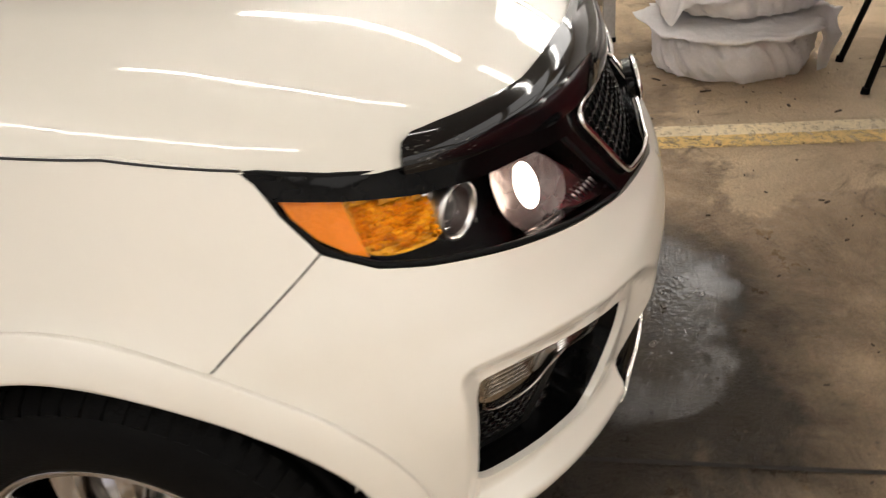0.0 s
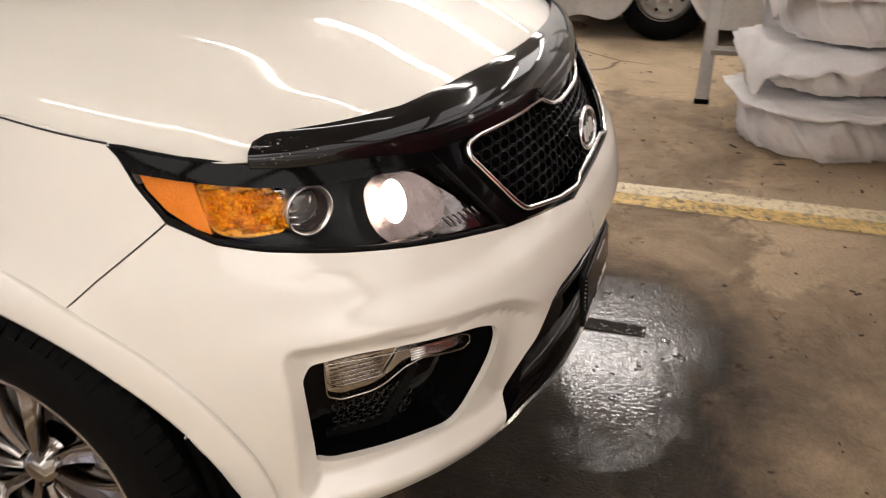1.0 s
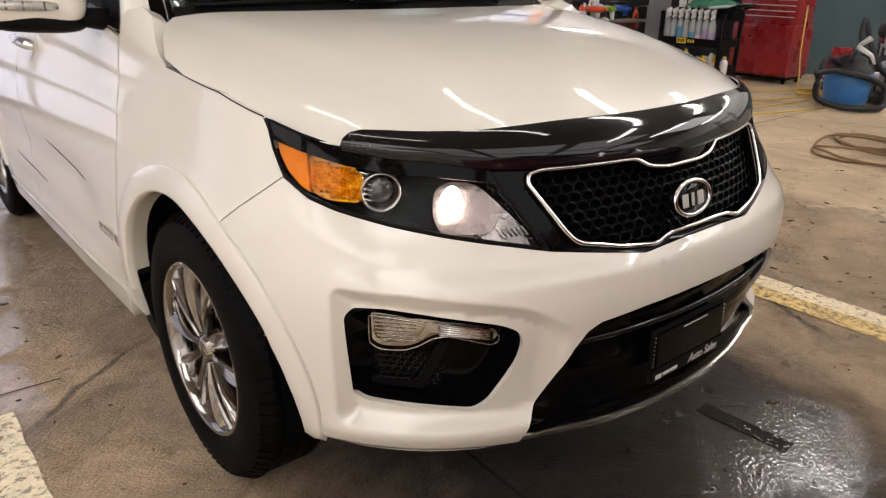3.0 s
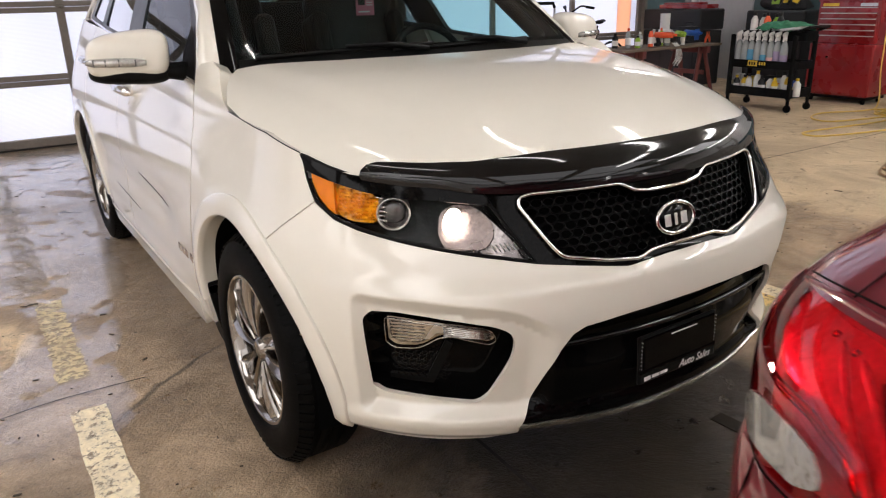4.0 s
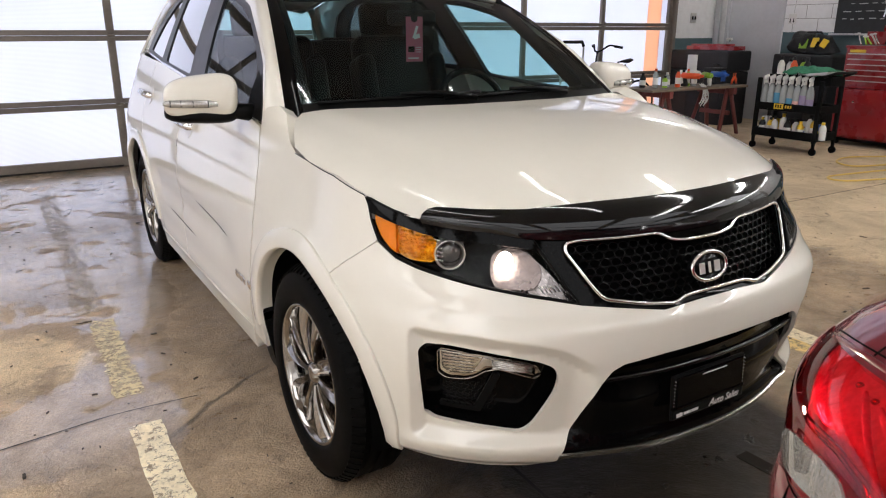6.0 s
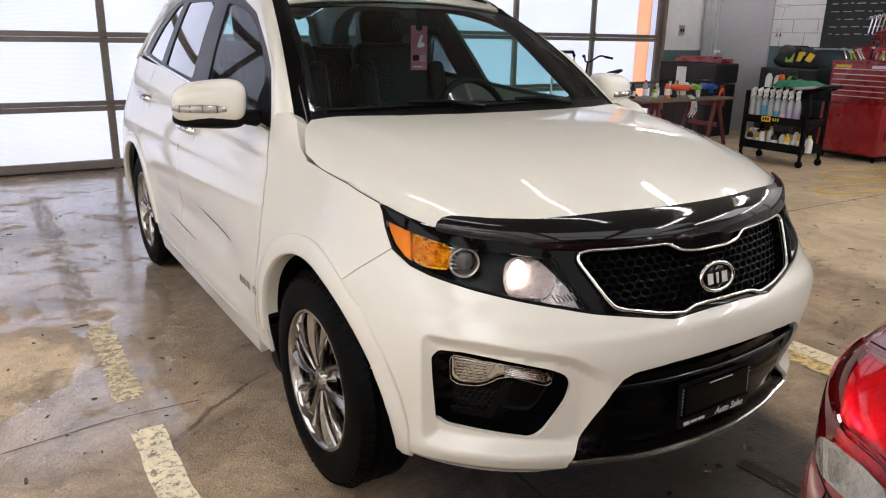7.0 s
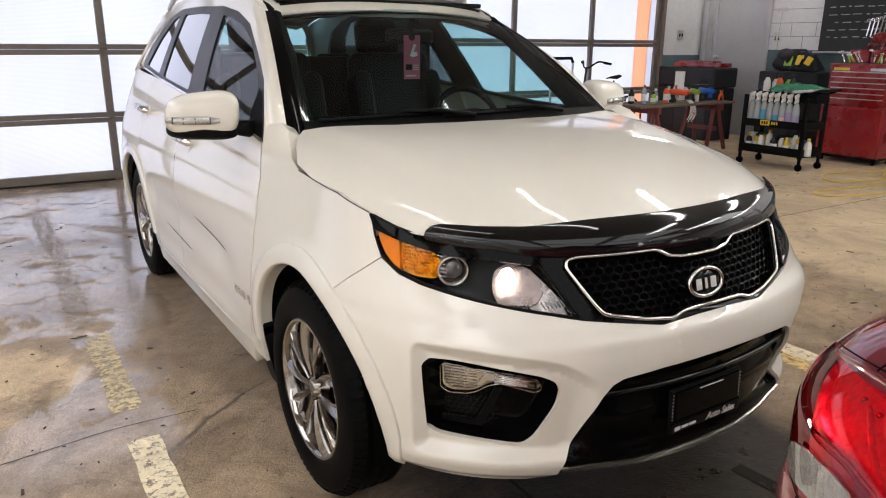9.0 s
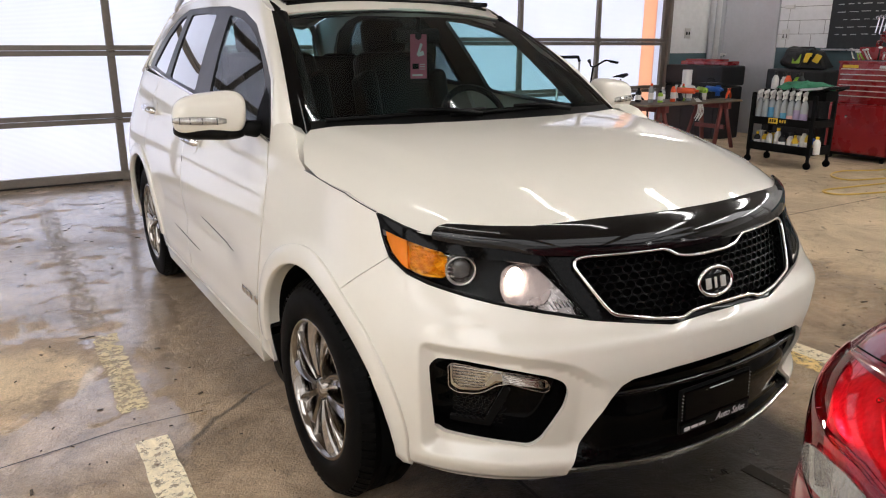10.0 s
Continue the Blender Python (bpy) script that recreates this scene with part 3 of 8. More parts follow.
# north wall with two wide doors, and a third added unseen at the left
DOOR_W, DOOR_L, DOOR_R, DOOR_H = (-8.9, -4.5), (-3.47, 2.45), (3.36, 7.8), 3.48
wall_n = slab("wall_north", (DOOR_W[0] - X0, 0.25, TOP), ((DOOR_W[0] + X0) / 2, Y1 + 0.125, TOP / 2), "wall_grey", "block wall round the garage doors")
for a, b, z0, z1 in ((DOOR_W[1], DOOR_L[0], 0, TOP), (DOOR_W[0], DOOR_W[1], DOOR_H, TOP), (DOOR_L[1], DOOR_R[0], 0, TOP), (DOOR_L[0], DOOR_L[1], DOOR_H, TOP), (DOOR_R[0], DOOR_R[1], DOOR_H, TOP)):
    part("wall_piece", box((b - a, 0.25, z1 - z0), ((a + b) / 2, Y1 + 0.125, (z0 + z1) / 2), 0), "wall_grey", wall_n)
for z0, z1, m_ in ((0, 1.28, "wall_teal"), (1.28, TOP, "wall_white")):
    part("wall_piece", box((X1 - DOOR_R[1], 0.25, z1 - z0), ((X1 + DOOR_R[1]) / 2, Y1 + 0.125, (z0 + z1) / 2), 0), m_, wall_n)

# east wall, teal below and white above, with a grey door
wall_e = slab("wall_east", (0.25, 5.15 - Y0, 1.38), (X1 + 0.125, (5.15 + Y0) / 2, 0.69), "wall_teal", "block wall painted teal below and white above")
part("wall_piece", box((0.25, 5.15 - Y0, TOP - 1.38), (X1 + 0.125, (5.15 + Y0) / 2, (TOP + 1.38) / 2), 0), "wall_white", wall_e)
part("wall_piece", box((0.25, Y1 - 6.2, TOP), (X1 + 0.125, (Y1 + 6.2) / 2, TOP / 2), 0), "wall_white", wall_e)
part("wall_piece", box((0.25, 1.05, TOP - 2.5), (X1 + 0.125, 5.675, (TOP + 2.5) / 2), 0), "wall_white", wall_e)
for j in range(1, 18):     # courses of blocks above the teal band
    z = 1.38 + 0.2 * (j - 1)
    if z < TOP and j > 1:
        part("mortar_joint", box((0.004, 5.15 - Y0, 0.008), (X1 - 0.001, (5.15 + Y0) / 2, z), 0), "wall_grey", wall_e)
for j in range(9):
    part("mortar_joint", box((0.004, 0.008, 0.19), (X1 - 0.001, 5.0 - 0.4 * (j // 2) - 0.2 * (j % 2), 1.48 + 0.2 * (j % 2)), 0), "wall_grey", wall_e)

service_door = thing("door_1", "closed plain grey steel door in the block wall", "door", kind="structure")
part("leaf", box((0.05, 0.93, 2.46), (X1 + 0.02, 5.675, 1.23), 0.004), "door_grey", service_door)
for y in (5.18, 6.17):
    part("jamb", box((0.16, 0.06, 2.5), (X1 + 0.04, y, 1.25), 0.006), "door_grey", service_door)
part("lintel", box((0.16, 0.93, 0.06), (X1 + 0.04, 5.675, 2.485), 0.006), "door_grey", service_door)
part("door_handle", rod((X1 - 0.06, 6.06, 1.24), (X1, 6.06, 1.24), 0.014), "chrome", service_door)
part("door_closer_box", box((0.05, 0.10, 0.05), (X1 - 0.02, 6.10, 1.26), 0.01), "white_plastic", service_door)


def garage_door(name, x0, x1, mulls, rails, label, orange=None):
    d = thing(name, label, "garage door", kind="structure")
    y = Y1 - 0.03
    edges_x = [x0] + list(mulls) + [x1]
    edges_z = [0.0] + list(rails) + [DOOR_H]
    for i in range(len(edges_x) - 1):
        for j in range(len(edges_z) - 1):
            a, b, c, e = edges_x[i], edges_x[i + 1], edges_z[j], edges_z[j + 1]
            if orange and a < orange[0] < b:
                part("pane", box((orange[0] - a, 0.016, e - c), ((a + orange[0]) / 2, y + 0.01, (c + e) / 2), 0), "pane", d)
                # orange pane stands in for something orange showing through from outside
                part("pane", box((orange[1] - orange[0], 0.016, e - c), ((orange[1] + orange[0]) / 2, y + 0.01, (c + e) / 2), 0), "pane_orange", d, "orange glazing strip standing in for something orange outside")
                part("pane", box((b - orange[1], 0.016, e - c), ((b + orange[1]) / 2, y + 0.01, (c + e) / 2), 0), "pane", d)
            else:
                part("pane", box((b - a, 0.016, e - c), ((a + b) / 2, y + 0.01, (c + e) / 2), 0), "pane", d)
    for x in mulls:
        part("mullion", box((0.075, 0.05, DOOR_H), (x, y - 0.022, DOOR_H / 2), 0.006), "frame_alu", d)
    for x in (x0 + 0.04, x1 - 0.04):
        part("mullion", box((0.08, 0.05, DOOR_H), (x, y - 0.022, DOOR_H / 2), 0.006), "frame_alu", d)
    for z in rails:
        for dz in (-0.028, 0.028):
            part("rail", box((x1 - x0, 0.048, 0.050), ((x0 + x1) / 2, y - 0.026, z + dz), 0.006), "frame_alu", d)
        for x in mulls:
            hb = box((0.07, 0.012, 0.05), (x, y - 0.058, z + 0.045), 0.004)
            box((0.05, 0.012, 0.05), (x, y - 0.058, z - 0.045), 0.004, bm=hb)
            rod((x - 0.035, y - 0.062, z), (x + 0.035, y - 0.062, z), 0.012, bm=hb)
            for s in (-1, 1):
                rod((x + s * 0.018, y - 0.07, z + 0.05), (x + s * 0.018, y - 0.06, z + 0.05), 0.006, n=6, bm=hb)
            part("hinge", hb, "frame_alu", d)
    part("rail", box((x1 - x0, 0.055, 0.085), ((x0 + x1) / 2, y - 0.026, 0.062), 0.006), "frame_alu", d)
    part("rail", box((x1 - x0, 0.055, 0.085), ((x0 + x1) / 2, y - 0.026, DOOR_H - 0.05), 0.006), "frame_alu", d)
    part("seal", box((x1 - x0, 0.05, 0.022), ((x0 + x1) / 2, y - 0.02, 0.011), 0.005), "seal", d, "black rubber bottom seal")
    for x in (x0 - 0.03, x1 + 0.03):
        part("track", box((0.06, 0.09, DOOR_H + 0.2), (x, y - 0.06, DOOR_H / 2 + 0.1), 0.008), "frame_alu", d)
    return d


# unseen door, added to let daylight in from the left
garage_door("added_door", *DOOR_W, (-7.43, -5.97), (0.67, 1.36, 2.05, 2.74), "closed sectional garage door with translucent panes in brown metal rails")
garage_door("door_2", *DOOR_L, (-1.99, -0.51, 0.97), (0.67, 1.36, 2.05, 2.74), "closed sectional garage door with translucent panes in brown metal rails")
garage_door("door_3", *DOOR_R, (4.84, 6.32), (0.73, 1.46, 2.19, 2.74), "closed sectional garage door with translucent panes in brown metal rails", orange=(7.30, 7.60))


# floor joint and painted lines
def strip(name, pts, material, label, z=0.004, parent=None):
    """A flat strip with an uneven edge."""
    b = bmesh.new()
    b.faces.new([b.verts.new((x, y, z)) for x, y in pts])
    ob = part(name, b, material, parent)
    return tagged(ob, label, "floor marking", kind="structure")


def wavy(x0, x1, y0, y1, amp=0.008, n=40):
    a = [(x0 + amp * (noise.noise((0, i * 0.7, x0)) + 0.4), y0 + (y1 - y0) * i / n) for i in range(n + 1)]
    b = [(x1 + amp * noise.noise((3, i * 0.9, x1)), y0 + (y1 - y0) * i / n) for i in range(n + 1)]
    return a + b[::-1]


strip("line_left", wavy(-1.385, -1.265, -3.0, 0.60, 0.016), "line_white", "worn white parking line flaking off the concrete")
strip("line_left_far", wavy(-1.395, -1.275, 0.86, 1.78, 0.02), "line_cream_far", "faded cream parking line on the concrete")
strip("line_left_end", wavy(-1.45, -1.30, 1.90, 5.2, 0.05), "line_faint", "almost worn off parking line on the concrete")
strip("line_right_cream", wavy(1.485, 1.605, -6.5, 0.4), "line_cream", "worn cream half of a parking line")
strip("line_right_yellow", wavy(1.365, 1.490, -6.5, 0.3), "line_yellow", "worn yellow half of a parking line", z=0.005)
strip("line_right_far", wavy(1.38, 1.60, 0.4, 5.0), "line_faint", "faded parking line on the concrete")


def floor_joint(pts, w=0.012):
    path = smooth_path([(x, y, 0.0) for x, y in pts], 8)
    v, f = [], []
    for i, p in enumerate(path):
        t = (path[min(i + 1, len(path) - 1)] - path[max(i - 1, 0)]).normalized()
        s = Vector((-t.y, t.x, 0)) * w / 2 * (1 + 0.4 * noise.noise((i * 0.5, 1, 0)))
        v += [p + s + Vector((0, 0, 0.003)), p - s + Vector((0, 0, 0.003))]
        if i:
            f.append((2 * i - 2, 2 * i - 1, 2 * i + 1, 2 * i))
    return tagged(part("floor_joint", mesh_of("floor_joint", v, f), "joint"), "dark joint or crack in the concrete floor", "floor joint", kind="structure")


floor_joint([(-0.30, 2.5), (-0.30, 0.0), (-0.32, -0.8), (-0.34, -2.0), (-0.36, -6.0)])
floor_joint([(-1.9, 0.66), (-1.62, 0.70), (-1.4, 0.73), (-1.1, 0.72)], 0.006)
floor_joint([(2.2, 1.6), (4.2, 1.55), (9.0, 1.5)], 0.01)

# dark reflection in the puddle, built as a flat strip on the floor
lath = thing("dark_reflection_strip", "flat dark strip before the car, standing in for a reflection in the puddle", "lath", pose(0.436, -0.845, 0.0, 0, 0, 3))
part("strip", box((0.062, 0.28, 0.003), (0, 0, 0.0022), 0.001), "reflection_dark", lath)
drop_mesh = bpy.data.meshes.new("water_drop")
drop_bm = ball((0, 0, 0), (1, 1, 0.4), n=8)
drop_bm.to_mesh(drop_mesh)
drop_bm.free()
drop_mesh.materials.append(M["drops"])
rnd = random.Random(9)
for k in range(40):
    r_ = 0.0012 + 0.0022 * rnd.random()
    ob = new("water_drop", drop_mesh)
    ob.parent = lath
    ob.matrix_basis = Matrix.Translation((rnd.uniform(-0.028, 0.028), -0.135 + 0.20 * rnd.random() ** 1.6, 0.0040)) @ Matrix.Diagonal((r_ * 1.3, r_ * 1.5, r_, 1))
    tagged(ob)

# ceiling lamps: tubes that the hood mirrors, and fill added out of view
def tube_lamp(x, y, turn, length=2.4, sides=(-1, 1)):
    t = thing("ceiling_light", "lit fluorescent tubes in a white ceiling fitting out of view" if len(sides) > 1 else "single lit fluorescent tube in a white ceiling fitting", "light", pose(x, y, TOP - 0.03, 0, 0, turn), "ceiling tubes")
    part("housing", box((length, 0.06 + 0.10 * max(1, len(sides) - 1), 0.05), (0, 0, 0), 0.01), "white_plastic", t)
    for s in sides:
        part("tube", rod((-length / 2 + 0.03, s * 0.05, -0.045), (length / 2 - 0.03, s * 0.05, -0.045), 0.016, n=10), "tube_bright" if len(sides) > 1 else "tube", t)
    return t


# unseen panel, added only to brighten what lies below
def fill_lamp(x, y):
    bright = "panel" if -3 < x < 6 else "fill_strong"
    t = thing("ceiling_light", "wide lit fill panel added out of view under the ceiling", "light", pose(x, y, TOP - 0.03), "ceiling panels")
    part("frame", box((2.50, 2.50, 0.05), (0, 0, 0), 0.01), "white_plastic", t)
    part("diffuser", box((2.42, 2.42, 0.02), (0, 0, -0.02), 0.004), bright, t)
    return t


# tubes at x 8.3, and those with y below -3, are added to brighten
for x, rows in ((1.1, (-0.35,)), (2.95, (-0.45, -3.2)), (5.2, (-3.6,)), (8.3, (-2.4, 0.4))):
    for y in rows:
        tube_lamp(x, y, 90, sides=(0,) if 0 < x < 2 else (-1, 1))
tube_lamp(-0.68, -0.05, 90, 2.2, (0,))
# added to brighten the back corner
tube_lamp(8.3, 5.8, 0, 1.2)
tube_lamp(5.2, -0.15, 90, 2.0, (-3, -1, 1, 3))
# fill panels added to brighten the car's front, its flank and the floor
for x, rows in ((-8.1, (-7.6, -4.8, -2.0, 0.8, 3.6)), (-6.0, (-7.6, -4.8)), (-3.6, (-2.4, 1.6)), (-2.5, (-7.6, -4.9)), (0.3, (-7.6, -4.9)), (3.1, (-7.6, -4.9)), (5.9, (-7.6,)), (6.6, (-3.1,))):
    for y in rows:
        fill_lamp(x, y)


# ---- the white car ----
class Shell:
    """The skin of a car below its windows: u runs along the plan from the middle of one end (-reach) past the axle (0) down the side, v is the height."""

    def __init__(self, width, length, pn, qn, bulge=None, tail=2.95, tail_len=0.78, door=None):
        self.w, self.l, self.bulge, self.tail, self.tail_len, self.pn, self.qn, self.door = width, length, bulge, tail, tail_len, pn, qn, door
        self.tab, s, px, py = [(0.0, 1.0, 0.0)], 0.0, 0.93, 0.0
        for i in range(1, 401):
            a = math.pi / 2 * i / 400
            yh, xh = math.sin(a) ** (2 / qn), max(0.0, math.cos(a)) ** (2 / pn)
            s += math.hypot(0.93 * xh - px, -0.88 * yh - py)
            px, py = 0.93 * xh, -0.88 * yh
            self.tab.append((s, xh, yh))
        self.reach = s

    def unit(self, s):
        lo, hi = 0, 400
        while hi - lo > 1:
            k = (lo + hi) // 2
            lo, hi = (k, hi) if self.tab[k][0] <= s else (lo, k)
        a, b = self.tab[lo], self.tab[hi]
        t = (s - a[0]) / (b[0] - a[0])
        return a[1] + t * (b[1] - a[1]), a[2] + t * (b[2] - a[2])

    def __call__(self, u, z):
        side = -1.0
        if u < -self.reach:
            u, side = -2 * self.reach - u, 1.0
        w, d = self.w(z), self.bulge(u, z) if self.bulge else 0.0
        if self.door and u > -0.1:
            w += (self.door(z) - w) * smoothstep(-0.1, 0.45, u)
        if u >= self.tail:
            if u > self.tail + self.reach:
                u, side = 2 * (self.tail + self.reach) - u, 1.0
            xh, yh = self.unit(u - self.tail)
            return side * xh * (w + d), self.tail + yh * self.tail_len * (1 - 0.08 * smoothstep(0.8, 1.3, z)), z
        if u >= 0:
            return side * (w + d), u, z
        xh, yh = self.unit(-u)
        ln = self.l(z)
        nx, ny = xh ** (self.pn - 1) / w, yh ** (self.qn - 1) / ln
        k = math.hypot(nx, ny)
        return side * (xh * w + d * nx / k), -yh * ln - d * ny / k, z


FOG0 = [(-0.575, 0.640), (-0.592, 0.656), (-0.660, 0.662), (-0.735, 0.657), (-0.820, 0.645), (-0.892, 0.630), (-0.930, 0.612), (-0.944, 0.582),
        (-0.936, 0.535), (-0.905, 0.478), (-0.877, 0.428), (-0.848, 0.407), (-0.762, 0.416), (-0.667, 0.424), (-0.600, 0.428), (-0.576, 0.442)]
FOG = [(p.x, p.y) for p in rounded(FOG0, 0.022, 4)]
BEVEL = [(p.x, p.y) for p in rounded([(-0.545, 0.372), (-0.556, 0.704), (-0.735, 0.703), (-0.890, 0.684), (-0.955, 0.669), (-1.010, 0.635), (-1.060, 0.600), (-1.060, 0.380), (-0.800, 0.372)], 0.035, 5)]
ARCH = (-0.03, 0.365)


def suv_bulge(u, z):
    d = 0.0
    for cx in (ARCH[0], 2.70):
        r = math.hypot(u - cx, z - ARCH[1])
        if r < 0.52:
            d += 0.005 * (1 - smoothstep(0.440, 0.515, r)) * smoothstep(0.28, 0.42, z)
    if -1.30 < u < -0.40:
        side = 1 - smoothstep(-0.97, -1.07, u)
        d += 0.030 * math.exp(-((u + 0.80) / 0.26) ** 2 - ((z - 0.63) / 0.16) ** 2)
        g = gap_to((u, z), BEVEL) * (1 if inside((u, z), BEVEL) else -1)      # the lamp's recess: a crisp edge, then a slope down to the opening
        d -= 0.032 * side * (max(0.0, min(g, 0.034)) + 0.5 * max(0.0, 0.004 - abs(g)) ** 2 / 0.008) / 0.034
        d += 0.010 * side * smoothstep(-0.46, -0.56, u) * math.exp(-((z - 0.360) / 0.026) ** 2)
        d -= 0.030 * side * smoothstep(0.330, 0.285, z)
    if u > 0.55:
        k = smoothstep(0.55, 0.9, u) * (1 - smoothstep(2.1, 2.3, u))
        d -= 0.016 * k * math.exp(-((z - 0.62) / 0.075) ** 2)
        d += 0.010 * k * math.exp(-((z - 0.36) / 0.05) ** 2)
    return d


suv_w = curve([(0.16, 0.86), (0.25, 0.885), (0.36, 0.90), (0.5, 0.915), (0.65, 0.922), (0.76, 0.915), (0.87, 0.885), (0.97, 0.86), (1.06, 0.84),
               (1.12, 0.81), (1.16, 0.775), (1.22, 0.70)])
suv_wd = curve([(0.16, 0.86), (0.25, 0.885), (0.36, 0.90), (0.5, 0.915), (0.65, 0.922), (0.78, 0.917), (0.9, 0.900), (1.0, 0.872), (1.1, 0.838),
                (1.2, 0.800), (1.3, 0.757)])
suv_l = curve([(0.16, 0.80), (0.3, 0.855), (0.36, 0.87), (0.5, 0.89), (0.62, 0.895), (0.7, 0.878), (0.75, 0.842), (0.8, 0.818), (0.9, 0.77), (0.97, 0.735),
               (1.1, 0.6)])
K = Shell(suv_w, suv_l, 2.1, 2.7, suv_bulge, door=suv_wd)
KD = K
R2 = 2 * K.reach


def upper(y, z):
    """The side above the belt line."""
    x = 0.838 - (z - 1.10) * 0.37 - (z - 1.10) ** 2 * 0.20
    if y > 1.8:
        x -= 0.045 * ((y - 1.8) / 1.2) ** 2
    return -x, y, z


rise = curve([(-0.2, -0.12), (0.0, 0.0), (0.05, 0.028), (0.12, 0.058), (0.25, 0.096), (0.5, 0.150), (0.75, 0.187), (1.0, 0.214), (1.3, 0.240)])


def hood_z(x, y):
    q = min(0.9999, (abs(x) / 0.866) ** K.pn)
    fy = -0.745 * (1 - q) ** (1 / K.qn)
    s = y - fy
    fold = 0.520 + 0.21 * (y + 0.55) - abs(x)      # the crease that runs back from the lamp
    panel = 0.007 * smoothstep(-0.070, 0.045, fold) * smoothstep(0.10, 0.32, s)
    return 0.955 + rise(s) + 0.020 * (1 - (x / 0.85) ** 2) * smoothstep(0.0, 0.4, s) * (1 - 0.6 * smoothstep(0.45, 0.95, s)) + panel


def hood_f(x, y):
    return x, y, hood_z(x, y)


def on_shell(shell, u, z, off=0.0, flip=False):
    h = 1e-3
    p = Vector(shell(u, z))
    nrm = (Vector(shell(u + h, z)) - Vector(shell(u - h, z))).cross(Vector(shell(u, z + h)) - Vector(shell(u, z - h))).normalized()
    if nrm.dot(p - Vector((0, 1.3, 0.5))) < 0:
        nrm = -nrm
    q = p + nrm * off
    return (Vector((-q.x, q.y, q.z)), Vector((-nrm.x, nrm.y, nrm.z))) if flip else (q, nrm)


car = thing("white_car", "pearl white sport utility car with lit headlights and black hood deflector", "car")
LAMP = [(-0.395, 1.000), (-0.50, 0.975), (-0.60, 0.958), (-0.70, 0.946), (-0.80, 0.938), (-0.910, 0.922), (-0.962, 0.850), (-1.022, 0.768),
        (-0.94, 0.784), (-0.84, 0.801), (-0.70, 0.825), (-0.587, 0.846), (-0.519, 0.863), (-0.455, 0.897), (-0.418, 0.946)]



def inset(pts, w):
    """A closed outline moved inwards (or outwards, for a negative w)."""
    pts = [Vector(p) for p in pts]
    out = []
    for i, p in enumerate(pts):
        t = (pts[(i + 1) % len(pts)] - pts[i - 1]).normalized()
        q = p + Vector((-t.y, t.x)) * w
        out.append((q.x, q.y) if inside(q, pts) == (w > 0) else tuple(p - Vector((-t.y, t.x)) * w))
    return out


# front bumper
half = (arc(*ARCH, 0.42, 188, 122, 14) + [(-0.269, 0.776), (-0.330, 0.818), (-0.379, 0.848), (-0.453, 0.892), (-0.519, 0.858), (-0.587, 0.841), (-0.70, 0.820),
        (-0.84, 0.796), (-0.94, 0.779), (-1.026, 0.762), (-1.121, 0.748), (-1.261, 0.728), (-1.33, 0.732), (-1.40, 0.735)])
low = [(-1.40, 0.628), (-1.244, 0.623), (-1.115, 0.612), (-1.082, 0.597), (-1.054, 0.562), (-1.013, 0.471), (-0.966, 0.357), (-0.958, 0.322),
       (-0.930, 0.300), (-0.88, 0.289), (-0.753, 0.287), (-0.599, 0.290), (-0.485, 0.300)]
bump_out = half + [(-R2 - u, v) for u, v in reversed(half)] + [(-R2 - u, v) for u, v in reversed(low)] + low
bumper = skin("front_bumper", K, bump_out, "paint", car, holes=[FOG, [(-R2 - u, v) for u, v in FOG]], step=0.0135, depth=0.012,
              creases=[r if k else [(-R2 - u, v) for u, v in r] for k in (0, 1) for r in (inset(dense(BEVEL, 0.03), 0.005), inset(dense(BEVEL, 0.03), -0.005))])

# fenders, doors, quarters
SEAM_TOP = [(-0.398, 1.003), (-0.23, 1.036), (-0.03, 1.050), (0.10, 1.060), (0.17, 1.085), (0.235, 1.130), (0.275, 1.163), (0.345, 1.182), (0.44, 1.170)]
fend = (SEAM_TOP + [(0.475, 1.145), (0.452, 1.10), (0.385, 0.99), (0.362, 0.88), (0.375, 0.75), (0.43, 0.60), (0.505, 0.44), (0.525, 0.30), (0.39, 0.30)]
        + arc(*ARCH, 0.42, -9, 122, 30)[1:] + [(-0.2676, 0.7782), (-0.3286, 0.8202), (-0.3776, 0.8502), (-0.4516, 0.8942), (-0.418, 0.946)])
belt = curve([(0.4, 1.105), (1.0, 1.150), (1.74, 1.200), (2.29, 1.235), (3.0, 1.270), (3.6, 1.285)])
door_f = [(0.468, 1.10), (0.393, 0.99), (0.370, 0.88), (0.383, 0.75), (0.438, 0.60), (0.513, 0.44), (0.532, 0.34), (1.56, 0.34), (1.58, 0.6), (1.60, 0.9), (1.64, belt(1.64)),
          (1.2, belt(1.2)), (0.8, belt(0.8)), (0.6, belt(0.6))]
door_r = ([(1.568, 0.34), (1.588, 0.6), (1.608, 0.9), (1.648, belt(1.648)), (2.0, belt(2.0)), (2.3, belt(2.3)), (2.52, belt(2.52)), (2.56, 1.0), (2.50, 0.86)]
          + arc(2.70, ARCH[1], 0.50, 118, 172, 8) + [(2.18, 0.34)])
quarter = ([(2.528, belt(2.528)), (2.568, 1.0), (2.508, 0.86)] + arc(2.70, ARCH[1], 0.508, 118, 172, 8) + [(2.20, 0.30), (2.30, 0.30)] + arc(2.70, ARCH[1], 0.42, 189, -9, 24)
           + [(3.3, 0.30), (3.3, belt(3.3)), (3.0, belt(3.0))])
